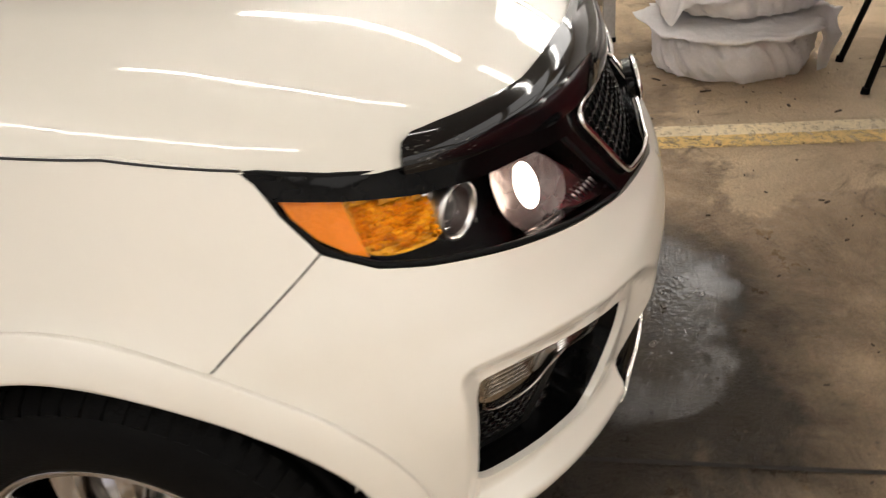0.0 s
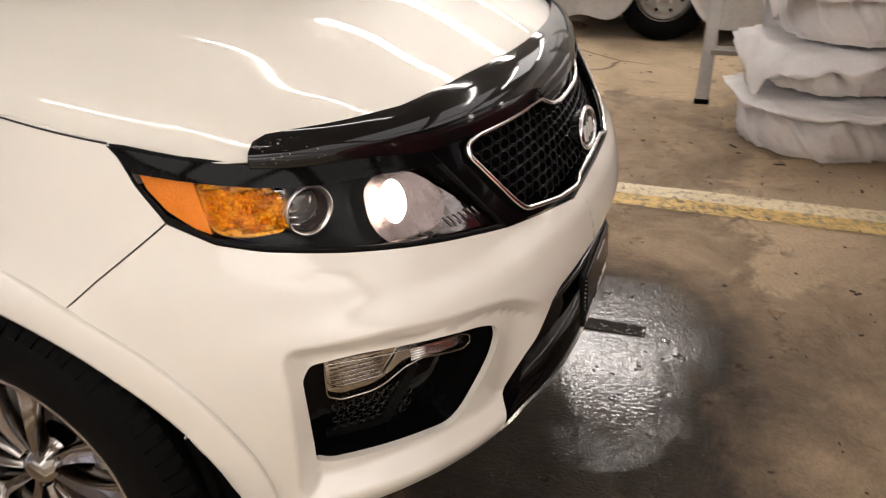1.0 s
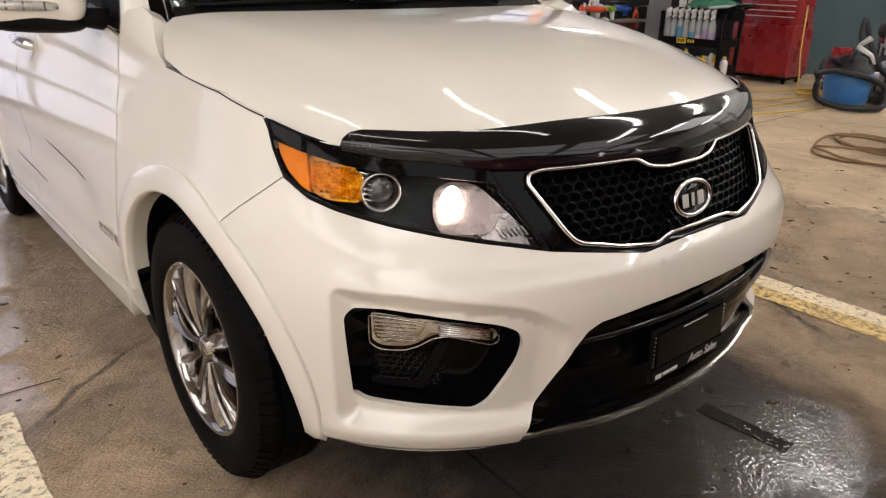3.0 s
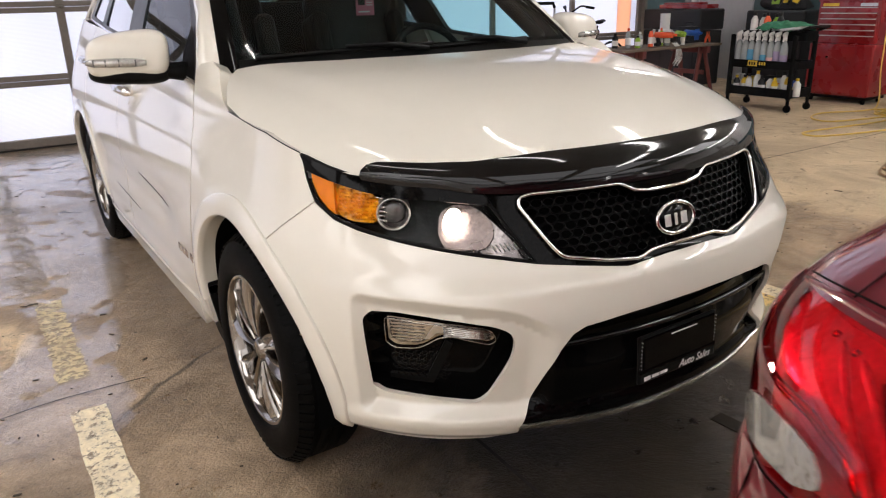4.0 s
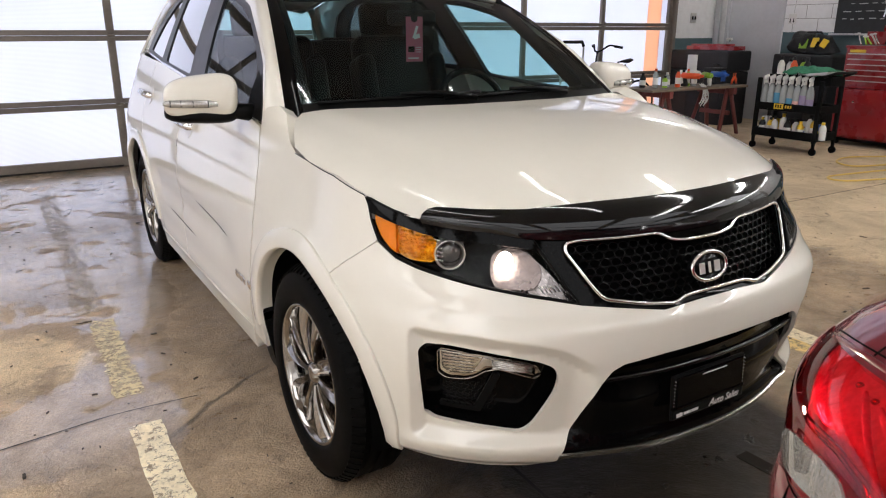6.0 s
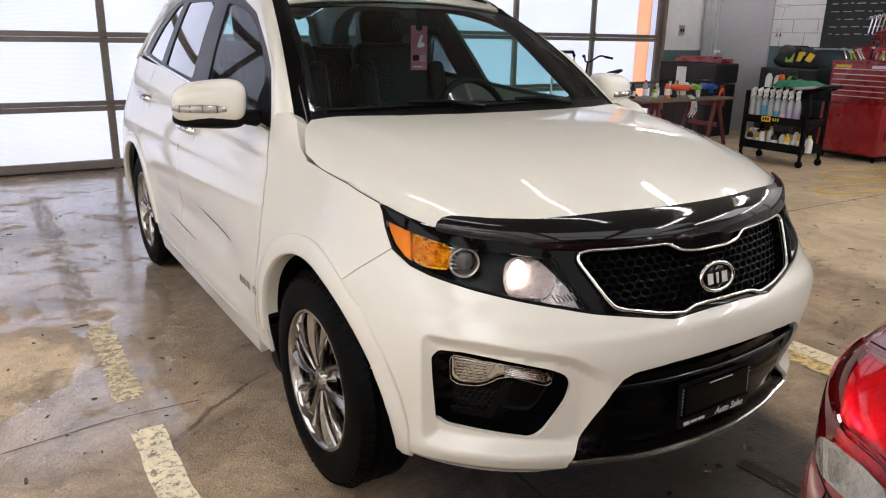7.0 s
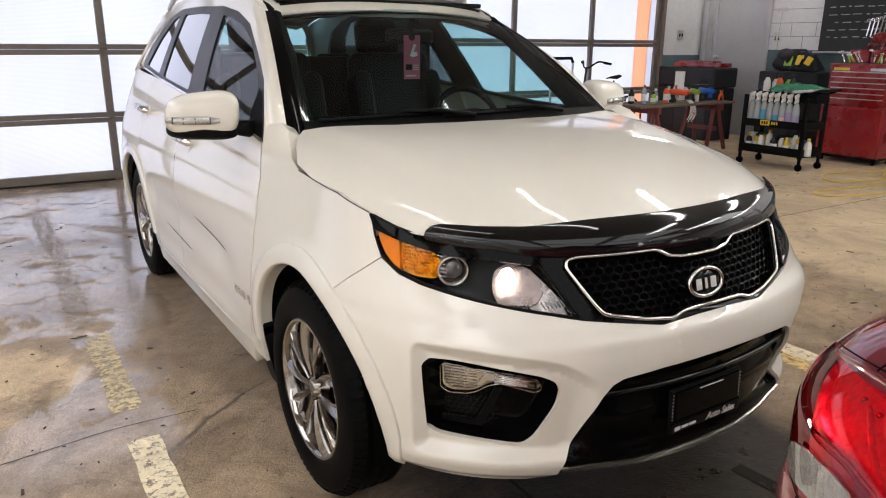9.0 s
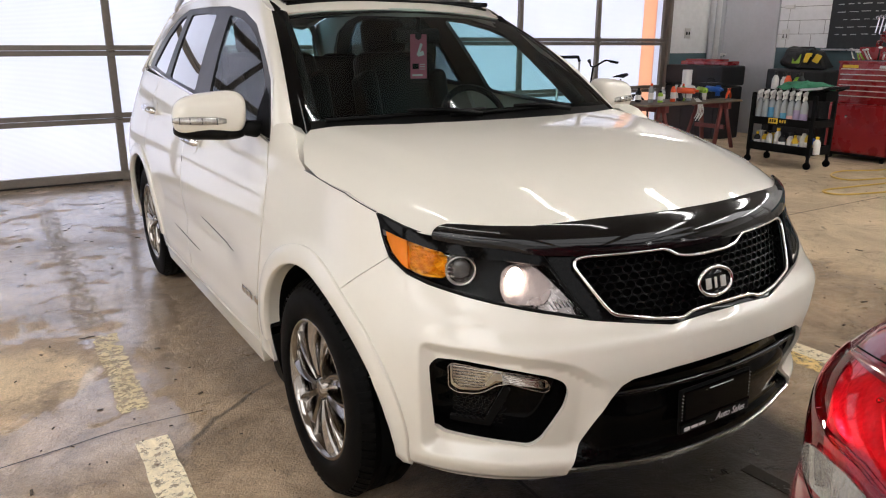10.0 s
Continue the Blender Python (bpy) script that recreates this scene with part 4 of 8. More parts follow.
for flip in (False, True):
    skin("fender", K, fend, "paint", car, step=0.012, depth=0.05, flip=flip)
    for cy, a0, a1 in ((ARCH[0], 4, 187), (2.70, 4, 178)):
        v, f, m = [], [], 7
        for i in range(73):
            a = radians(a0 + (a1 - a0) * i / 72)
            for r, off in ((0.4185, -0.014), (0.4188, 0.0080), (0.424, 0.0093), (0.450, 0.0095), (0.476, 0.0092), (0.4790, 0.0084), (0.4800, -0.006)):
                v.append(on_shell(K, cy + r * math.cos(a), ARCH[1] + r * math.sin(a), off, flip)[0])
            if i:
                f += [((i - 1) * m + k, (i - 1) * m + k + 1, i * m + k + 1, i * m + k) for k in range(m - 1)]
        part("arch_flare", mesh_of("arch_flare", v, f), "paint", car)
    # dark gap between hood and fender, drawn as a thin bead
    seal = [on_shell(K, p.x, p.y - 0.0015, 0.0015, flip)[0] for p in [Vector(SEAM_TOP[i]).lerp(Vector(SEAM_TOP[i + 1]), j / 8) for i in range(3) for j in range(8)] + [Vector(SEAM_TOP[3])]]
    part("hood_shut_line", sweep(seal, 0.0016, 6), "trim_grey", car)
    df = skin("door", KD, door_f, "paint", car, step=0.035, depth=0.02, flip=flip)
    dr = skin("door", KD, door_r, "paint", car, step=0.035, depth=0.02, flip=flip)
    skin("quarter_panel", KD, quarter, "paint", car, step=0.035, depth=0.02, flip=flip)
    skin("sill", KD, [(0.525, 0.335), (0.525, 0.245), (2.2, 0.245), (2.2, 0.335)], "paint", car, step=0.03, off=0.006, depth=0.05, flip=flip)
    # pull handles
    for d, y, z in ((df, 1.44, 1.005), (dr, 2.47, 1.065)):
        g = [on_shell(KD, y + k, z + 0.004 * math.sin(9 * k), 0.012 + 0.030 * (1 - (k / 0.12) ** 2), flip)[0] for k in (-0.13, -0.10, -0.05, 0, 0.05, 0.10, 0.13)]
        part("handle", sweep(g, [0.014, 0.023, 0.022, 0.021, 0.022, 0.024, 0.014], 10, flat=0.9), "chrome", d, "chrome pull handle")
        skin("handle_cup", KD, rounded([(y - 0.09, z - 0.055), (y + 0.08, z - 0.055), (y + 0.08, z + 0.05), (y - 0.09, z + 0.05)], 0.05), "paint", d, step=0.03, off=0.002, depth=0.004, flip=flip)
    # garage-door rails mirrored in the paint, drawn as thin dark lines
    for pts in (((1.245, 0.685), (1.13, 0.677), (1.01, 0.667), (0.88, 0.654), (0.763, 0.640)), ((1.86, 0.524), (1.68, 0.517), (1.50, 0.509), (1.33, 0.502))):
        part("crease", sweep([on_shell(KD, u, v, 0.0006, flip)[0] for u, v in pts], [0.0006] + [0.0022] * (len(pts) - 2) + [0.0006], 6), "trim_grey", df, "dark line drawn for a rail mirrored in the door paint")
    # badge behind the front wheel
    for k in range(4):
        p, nrm = on_shell(KD, 0.615 - 0.045 * k - (0.02 if k == 3 else 0), 0.527, 0.006, flip)
        part("badge_bar", box((0.006, 0.034, 0.026), p, 0.002, (14, 0, 0)), "chrome", df, "small chrome badge on the door")
    # mud flap and wheel housings
    fl = rounded([(0.365, 0.20), (0.45, 0.20), (0.47, 0.36), (0.44, 0.52), (0.385, 0.53)], 0.02)
    skin("mud_flap", K, fl, "black", car, step=0.03, off=-0.012, depth=0.10, flip=flip)
    for cy in (ARCH[0], 2.70):
        v, f = [], []
        for i in range(25):
            a = radians(-8 + 196 * i / 24)
            for x in (0.875, 0.52):
                v.append(((x if flip else -x), cy + 0.424 * math.cos(a), ARCH[1] + 0.424 * math.sin(a)))
            if i:
                f.append((2 * i - 2, 2 * i - 1, 2 * i + 1, 2 * i))
        k = len(v)
        part("wheel_housing", mesh_of("wheel_housing", v, f), "void", car)
# dark inside: engine bay, floor pan
part("underbody", box((1.30, 4.0, 0.18), (0, 1.45, 0.38), 0.02), "void", car)
# unseen tray and pan, boxes added to keep light from under the car
part("undertray", box((1.10, 0.26, 0.02), (0, -0.52, 0.335), 0.005), "void", car)
part("floor_pan", box((1.66, 1.60, 0.05), (0, 1.35, 0.29), 0.01), "void", car)
part("engine_bay", box((0.98, 0.94, 0.42), (0, -0.05, 0.66), 0.05), "void", car)
part("radiator_panel", box((0.92, 0.04, 0.56), (0, -0.60, 0.55), 0.01), "void", car)

# hood
seam_xy = [K(u, z)[:2] for u, z in SEAM_TOP[:4]]
hood_lip = curve([(-1.47, 0.955), (-0.75, 0.955), (-0.60, 0.962), (-0.50, 0.979), (-0.398, 1.004)])
front_xy = [K(-0.398 - (K.reach - 0.398) * i / 26, hood_lip(-0.398 - (K.reach - 0.398) * i / 26))[:2] for i in range(1, 27)]
rear_xy = [(-0.812, 0.19), (-0.775, 0.272), (-0.735, 0.318), (-0.66, 0.285), (-0.45, 0.185), (-0.22, 0.130), (0.0, 0.115)]
right = rear_xy[::-1] + seam_xy[::-1] + front_xy
hood_out = right[:-1] + [(-x, y) for x, y in reversed(right[1:])]
hood = skin("hood", hood_f, hood_out, "paint", car, step=0.024, off=0.004, depth=0.014, centre=(0, 0, 0))

# deflector along the hood's front edge
low_edge = curve([(-1.47, 0.905), (-1.2, 0.908), (-0.912, 0.918), (-0.80, 0.934), (-0.70, 0.941), (-0.59, 0.952)])


def deflector_f(u, v):
    flip = u < -K.reach
    if flip:
        u = -R2 - u
    p, nrm = on_shell(K, u, low_edge(u), 0.006)
    q, _ = on_shell(K, u, 0.955, 0.0)
    back = Vector((-q.x * 0.55, -(q.y - 0.25), 0)).normalized()
    e = q + back * (0.026 + 0.016 * smoothstep(-0.75, -1.2, u))
    e.z = hood_z(e.x, e.y) + 0.016
    c = q + Vector((nrm.x, nrm.y, 0)).normalized() * 0.018 + Vector((0, 0, 0.022))
    r = p * (1 - v) ** 2 + c * 2 * v * (1 - v) + e * v * v
    return (-r.x if flip else r.x), r.y, r.z


tip = [(-0.60, 0.02), (-0.597, 0.25), (-0.603, 0.55), (-0.618, 0.82), (-0.645, 0.97), (-0.70, 1.0), (-0.84, 0.97), (-0.90, 0.93), (-0.97, 0.97), (-1.1, 1.0), (-1.3, 1.0)]
dtop = tip + [(-R2 - u, v) for u, v in reversed(tip)]
defl_out = [(u * 1.0, v * 0.1) for u, v in dtop] + [(-R2 + 0.62, 0.0), (-1.47, 0.0), (-0.62, 0.0)]
deflector = skin("hood_deflector", lambda u, v: deflector_f(u, v * 10), defl_out, "deflector", car, step=0.022, depth=0.006, label="gloss black plastic hood deflector", centre=(0, 0.2, 0.6))

# grille
gh = [(-0.912, 0.922), (-0.966, 0.848), (-1.028, 0.764), (-1.121, 0.751), (-1.261, 0.731), (-1.33, 0.735), (-1.40, 0.738)]
gtop = [(-1.40, 0.955), (-1.2, 0.955), (-0.95, 0.950)]
gout = gh + [(-R2 - u, v) for u, v in reversed(gh)] + [(-R2 - u, v) for u, v in reversed(gtop)] + gtop
gt = [(-1.068, 0.795), (-0.998, 0.888), (-1.004, 0.905), (-1.036, 0.911), (-1.185, 0.910), (-1.299, 0.909), (-1.342, 0.888), (-1.40, 0.881)]
gb = [(-1.40, 0.752), (-1.347, 0.750), (-1.304, 0.738), (-1.212, 0.747), (-1.092, 0.770)]
g_in = rounded(gt + [(-R2 - u, v) for u, v in reversed(gt)] + [(-R2 - u, v) for u, v in reversed(gb)] + gb, 0.016)
grille = skin("grille", K, gout, "black_gloss", car, holes=[g_in], step=0.03, off=-0.006, depth=0.05)
skin("backing", K, g_in, "void", grille, step=0.04, off=-0.055, depth=0.0)
part("chrome_frame", sweep([on_shell(K, p[0], p[1], 0.002)[0] for p in dense(g_in, 0.02)], 0.0052, 8, closed=True, up=(0, -1, 0.3)), "chrome", grille, "bright chrome grille frame")
cells = bmesh.new()
du, dv, row = 0.034, 0.0195, 0
v0 = 0.745
while v0 < 0.915:
    k = -0.99 - (du / 2 if row % 2 else 0)
    while k > -R2 + 0.97:
        if inside((k, v0), g_in) and gap_to((k, v0), g_in) > 0.010:
            ring = [on_shell(K, k + du * 0.47 * math.cos(a) * (1.12 if abs(math.cos(a)) > 0.9 else 1), v0 + dv * 0.50 * math.sin(a), -0.024)[0]
                    for a in [math.pi * 2 * i / 10 for i in range(10)]]
            sweep(ring, 0.0023, 5, closed=True, up=(0, -1, 0), bm=cells)
        k -= du
    row, v0 = row + 1, v0 + dv * 0.95
part("mesh", cells, "black_gloss", grille, "gloss black honeycomb mesh")
emblem = part("emblem", lathe([(0.0, 0.012), (0.052, 0.012), (0.058, 0.004), (0.058, -0.01)], 40,
              Matrix.Translation((-0.032, -0.822, 0.815)) @ pose(0, 0, 0, 76, 0, 0) @ Matrix.Diagonal((1.12, 0.64, 1, 1))), "black_gloss", car, "oval black emblem with a chrome rim")
ering = [Matrix.Translation((-0.032, -0.828, 0.815)) @ pose(0, 0, 0, 76, 0, 0) @ Vector((0.068 * math.cos(a), 0.0385 * math.sin(a), 0.006)) for a in [math.tau * i / 40 for i in range(40)]]
part("rim", sweep(ering, 0.0055, 8, closed=True, up=(0, -1, 0)), "chrome", emblem)
for x0, w in ((-0.030, 0.020), (0.0, 0.008), (0.030, 0.020)):
    part("chrome_bar", box((w, 0.005, 0.030), (x0 - 0.032, -0.836, 0.813), 0.0015, (-14, 0, 0)), "emblem_bar", emblem)

# water drops left on the deflector
rnd = random.Random(17)
for k in range(48):
    u, w = -0.618 - 0.10 * rnd.random() ** 1.6, 0.12 + 0.70 * rnd.random()
    q = Vector(deflector_f(u, w))
    out = Vector((q.x, q.y - 0.2, 0.35)).normalized()
    r_ = 0.0005 + 0.0010 * rnd.random() ** 2
    ob = new("water_drop", drop_mesh)
    ob.parent = deflector
    ob.matrix_basis = Matrix.Translation(q + out * 0.0004) @ out.to_track_quat("Z", "Y").to_matrix().to_4x4() @ Matrix.Diagonal((r_, r_, r_, 1))
    tagged(ob)

# lower grille, skid strip, plate holder
lg = [(-0.962, 0.352), (-1.010, 0.471), (-1.050, 0.566), (-1.080, 0.602), (-1.115, 0.617), (-1.244, 0.629), (-1.40, 0.634)]
lgb = [(-1.40, 0.322), (-1.2, 0.326), (-1.0, 0.338)]
lgo = lg + [(-R2 - u, v) for u, v in reversed(lg)] + [(-R2 - u, v) for u, v in reversed(lgb)] + lgb


def lower_f(u, z):
    d = -0.050 + 0.022 * (1 - smoothstep(0.46, 0.56, z)) + 0.024 * (1 - smoothstep(0.345, 0.385, z))
    q, _ = on_shell(K, u, z, d)
    return tuple(q)


lower = skin("lower_grille", lower_f, lgo, "black_gloss", car, step=0.02, depth=0.03, label="gloss black lower intake panel")
bar = [on_shell(K, -1.05 - (R2 - 2.10) * i / 40, 0.560, -0.022)[0] for i in range(41)]
part("cross_bar", sweep(bar, 0.0085, 8), "deflector", lower, "gloss black cross bar")
sk = [(-0.962, 0.352), (-1.2, 0.338), (-1.40, 0.335)]
skl = [(-1.40, 0.322), (-1.2, 0.325), (-0.958, 0.339)]
sko = sk + [(-R2 - u, v) for u, v in reversed(sk)] + [(-R2 - u, v) for u, v in reversed(skl)] + skl
lipo = [(u, v - 0.014) for u, v in sk] + [(-R2 - u, v - 0.014) for u, v in reversed(sk)] + [(-R2 - u, v - 0.030) for u, v in sk] + [(u, v - 0.030) for u, v in reversed(sk)]
skin("lower_lip", K, lipo, "void", car, step=0.03, off=-0.012, depth=0.008)
skin("skid_strip", K, sko, "skid", car, step=0.02, off=0.003, depth=0.006, label="satin silver strip under the bumper")
holder = part("plate_holder", box((0.300, 0.012, 0.132), (-0.028, -0.872, 0.470), 0.006, (-4, 0, 0)), "black", car, "black plastic plate holder with white lettering")
part("plate_recess", box((0.276, 0.006, 0.084), (-0.028, -0.879, 0.488), 0.004, (-4, 0, 0)), "black_gloss", holder)
part("rib", box((0.300, 0.014, 0.010), (-0.028, -0.877, 0.440), 0.004, (-4, 0, 0)), "black_gloss", holder)


def lettering(text, size, m, material, parent, shear=0.0):
    c = bpy.data.curves.new("lettering", "FONT")
    c.body, c.size, c.shear, c.extrude, c.align_x = text, size, shear, 0.0006, "CENTER"
    tmp = bpy.data.objects.new("tmp", c)
    scene.collection.objects.link(tmp)
    dg = bpy.context.evaluated_depsgraph_get()
    me = bpy.data.meshes.new_from_object(tmp.evaluated_get(dg))
    bpy.data.objects.remove(tmp)
    ob = part("lettering", me, material, parent)
    ob.matrix_basis = m
    return ob


lettering("Auto Sales", 0.029, pose(0.034, -0.8835, 0.412, 86, 0, 0), "card_white", holder, 0.42)
for k in range(3):
    part("lettering_bar", box((0.0275 - 0.004 * (k == 0), 0.002, 0.011 - 0.003 * (k > 0)), (-0.150 + 0.031 * k, -0.8835, 0.419), 0.001, (-4, 0, 0)), "card_white", holder)
part("lettering_bar", box((0.10, 0.002, 0.003), (-0.02, -0.8835, 0.523), 0.001, (-4, 0, 0)), "card_white", holder)
for x in (-0.172, 0.116):
    for k in range(11):
        part("rivet", rod((x, -0.876, 0.418 + 0.0105 * k), (x, -0.8800, 0.418 + 0.0105 * k), 0.0012, n=6), "silver", holder)

for flip in (False, True):
    hl = skin("headlight", K, LAMP, "smoke", car, step=0.03, off=-0.098, depth=0.0, flip=flip, label="dark-bezel headlight with amber indicator, bulb lit")
    seal = [Vector(p) for p in dense(LAMP, 0.02)]
    v, f = [], []
    for p in seal:
        for off in (0.0, -0.099):
            v.append(on_shell(K, p.x, p.y, off, flip)[0])
    k = len(seal)
    for i in range(k):
        a, b = 2 * i, 2 * ((i + 1) % k)
        f.append((a, b, b + 1, a + 1))
    part("bowl", mesh_of("bowl", v, f), "black_gloss", hl)
    # dark band along the upper edge, and a thin black seal round the lens
    band = [(-0.395, 0.999), (-0.50, 0.974), (-0.60, 0.957), (-0.70, 0.945), (-0.80, 0.937), (-0.911, 0.921), (-0.932, 0.893), (-0.80, 0.908), (-0.70, 0.914), (-0.60, 0.926),
            (-0.50, 0.945), (-0.420, 0.962)]
    skin("brow", K, band, "black_gloss", hl, step=0.02, off=0.0015, depth=0.008, flip=flip)
    part("seal", sweep([on_shell(K, p.x, p.y, -0.004, flip)[0] for p in seal], 0.0045, 6, closed=True), "black", hl)
    # amber indicator: plain outer reflector and faceted inner lens
    skin("side_reflector", K, [(-0.425, 0.960), (-0.470, 0.952), (-0.505, 0.944), (-0.515, 0.872), (-0.492, 0.882), (-0.456, 0.908), (-0.432, 0.938)], "orange_lens", hl, step=0.02,
         off=-0.012, depth=0.02, flip=flip)
    skin("indicator", K, rounded([(-0.500, 0.945), (-0.560, 0.936), (-0.622, 0.926), (-0.640, 0.897), (-0.632, 0.862), (-0.560, 0.861), (-0.512, 0.872)], 0.026), "amber", hl, step=0.014,
         off=-0.024, depth=0.02, flip=flip)
    rnd = random.Random(41)
    v, f = [], []
    for r in range(9):
        for c in range(14):      # crinkled facets of the inner lens
            u, z = -0.516 - 0.0086 * c, 0.866 + 0.0083 * r
            top = 0.944 - 0.155 * (-u - 0.50)
            if z > top - 0.012 or z < 0.864 + max(0.0, 0.012 * (1 - (-u - 0.512) / 0.05)):
                continue
            k = len(v)
            for du, dz in ((0, 0), (-0.0084, 0), (-0.0084, 0.0081), (0, 0.0081)):
                v.append(on_shell(K, u + du, z + dz, -0.023, flip)[0])
            v.append(on_shell(K, u - 0.0042 + rnd.uniform(-0.0025, 0.0025), z + 0.004 + rnd.uniform(-0.0025, 0.0025), -0.0175 + rnd.uniform(-0.002, 0.002), flip)[0])
            f += [(k, k + 1, k + 4), (k + 1, k + 2, k + 4), (k + 2, k + 3, k + 4), (k + 3, k, k + 4)]
    facets = part("facets", mesh_of("facets", v, f), "amber", hl)
    for pl in facets.data.polygons:
        pl.use_smooth = False
    # high-beam projector: chrome shroud and clear ball
    p, nrm = on_shell(K, -0.676, 0.884, -0.030, flip)
    aim = Vector((nrm.x * 0.55, nrm.y, 0)).normalized()
    mt = Matrix.Translation(p) @ aim.to_track_quat("Z", "Y").to_matrix().to_4x4()
    part("projector_ring", lathe([(0.033, -0.04), (0.034, -0.01), (0.037, 0.006), (0.040, 0.006), (0.041, -0.002), (0.041, -0.045)], 32, mt), "silver", hl)
    part("projector_shroud", lathe([(0.033, 0.0), (0.030, -0.04), (0.0, -0.045)], 28, mt), "lamp_white", hl)
    part("projector_lens", ball((0, 0, 0), (1, 1, 1), None, 24, mt @ Matrix.Translation((0, 0, -0.022)) @ Matrix.Diagonal((0.030, 0.030, 0.016, 1))), "projector_glass", hl)
    for k in range(6):      # bright ribs between the indicator and the projector
        g = [on_shell(K, u, 0.917 - 0.0095 * k - 0.10 * (-u - 0.635), -0.028 - 0.25 * (-u - 0.635), flip)[0] for u in (-0.628, -0.640, -0.655)]
        part("chrome_fin", sweep(g, [0.0045, 0.0038, 0.0030], 6), "chrome", hl)
    # low beam: chrome bowl with the burning bulb
    skin("reflector", lambda u, v: tuple(on_shell(K, u, v, -0.068 + 0.048 * smoothstep(-0.83, -1.00, u))[0]),
         rounded([(-0.800, 0.895), (-0.840, 0.909), (-0.895, 0.903), (-0.930, 0.872), (-0.940, 0.840), (-0.920, 0.812), (-0.870, 0.806), (-0.815, 0.812), (-0.790, 0.845)], 0.022), "lamp_white", hl, step=0.012,
         depth=0.0, flip=flip, label="silver low-beam reflector")
    skin("inner_bezel", lambda u, v: tuple(on_shell(K, u, v, -0.074 + 0.048 * smoothstep(-0.83, -1.00, u))[0]),
         rounded([(-0.905, 0.899), (-0.962, 0.840), (-1.022, 0.776), (-0.930, 0.792), (-0.850, 0.800), (-0.870, 0.85)], 0.012), "lamp_tail", hl, step=0.012, depth=0.0, flip=flip)
    for k in range(7):
        u = -0.925 - 0.011 * k
        g = [on_shell(K, u - 0.012 * s, 0.800 + 0.016 * (1 - s) + 0.0 * k, -0.046 + 0.028 * smoothstep(-0.83, -1.00, u), flip)[0] for s in (0.0, 0.5, 1.0)]
        part("rib", sweep(g, 0.0016, 5), "silver", hl)
    p, nrm = on_shell(K, -0.832, 0.866, -0.034, flip)
    mt = Matrix.Translation(p) @ nrm.to_track_quat("Z", "Y").to_matrix().to_4x4()
    part("bulb", ball((0, 0, 0), (1, 1, 1), None, 24, mt @ Matrix.Rotation(radians(12 if flip else -12), 4, "Z") @ Matrix.Diagonal((0.023, 0.035, 0.010, 1))), "bulb", hl, "burning halogen bulb")
    part("lower_lip", sweep([on_shell(K, u, v, -0.040, flip)[0] for u, v in ((-0.788, 0.812), (-0.81, 0.808), (-0.84, 0.804), (-0.87, 0.802), (-0.888, 0.806))], [0.006, 0.010, 0.011, 0.010, 0.006], 8), "lamp_white", hl)
    skin("lens", K, LAMP, "lens", hl, step=0.03, off=-0.001, depth=0.0, flip=flip, label="clear scratched lamp lens").visible_shadow = False
    spot = new("headlight_beam", bpy.data.lights.new("headlight_beam", "SPOT"))
    spot.data.energy, spot.data.color, spot.data.spot_size, spot.data.spot_blend, spot.data.shadow_soft_size = 32, (1.0, 0.80, 0.58), radians(56), 0.7, 0.03
    q = on_shell(K, -0.850, 0.868, 0.03, flip)[0]
    spot.matrix_world = look(q, q + Vector((0, -3, -0.05)))

    fog = skin("fog_lamp_panel", K, FOG, "black_gloss", car, step=0.03, off=-0.060, depth=0.0, flip=flip, label="black fog lamp recess with clear lamp")
    ring = dense(FOG, 0.02)
    v, f = [], []
    for p in ring:
        for off in (-0.012, -0.062):
            v.append(on_shell(K, p.x, p.y, off, flip)[0])
    k = len(ring)
    for i in range(k):
        a, b = 2 * i, 2 * ((i + 1) % k)
        f.append((a, b, b + 1, a + 1))
    part("recess_wall", mesh_of("recess_wall", v, f), "black_gloss", fog)
    FL = rounded([(-0.608, 0.628), (-0.664, 0.628), (-0.741, 0.622), (-0.810, 0.613), (-0.872, 0.602), (-0.900, 0.588), (-0.904, 0.567), (-0.885, 0.559), (-0.788, 0.588), (-0.752, 0.580),
                  (-0.716, 0.556), (-0.690, 0.546), (-0.632, 0.542), (-0.607, 0.555)], 0.010)
    skin("lamp_body", K, FL, "fog_reflector", fog, step=0.02, off=-0.048, depth=0.0, flip=flip)
    part("lamp_rim", sweep([on_shell(K, p.x, p.y, -0.034, flip)[0] for p in dense(FL, 0.02)], 0.0016, 6, closed=True), "fog_reflector", fog)
    for k in range(5):
        g = [on_shell(K, u, 0.612 - 0.17 * (-u - 0.765) - (0.0064 - 0.012 * (-u - 0.765)) * k, -0.040, flip)[0] for u in (-0.768, -0.80, -0.83, -0.86, -0.89)]
        part("flute", sweep(g, 0.0026, 6), "chrome", fog)
    skin("bowl_edge", K, [(-0.745, 0.616), (-0.764, 0.614), (-0.768, 0.592), (-0.748, 0.590), (-0.728, 0.572), (-0.716, 0.570)], "silver", fog, step=0.012, off=-0.042, depth=0.004, flip=flip)
    for k in range(7):
        g = [on_shell(K, u, 0.622 - 0.010 * k + 0.02 * (-u - 0.615), -0.046, flip)[0] for u in (-0.616, -0.65, -0.68 - 0.005 * k, -0.715)]
        part("flute", sweep(g, 0.0009, 5), "fog_reflector", fog)
    skin("lamp_lens", K, FL, "lens", fog, step=0.025, off=-0.032, depth=0.0, flip=flip).visible_shadow = False
    honey = bmesh.new()
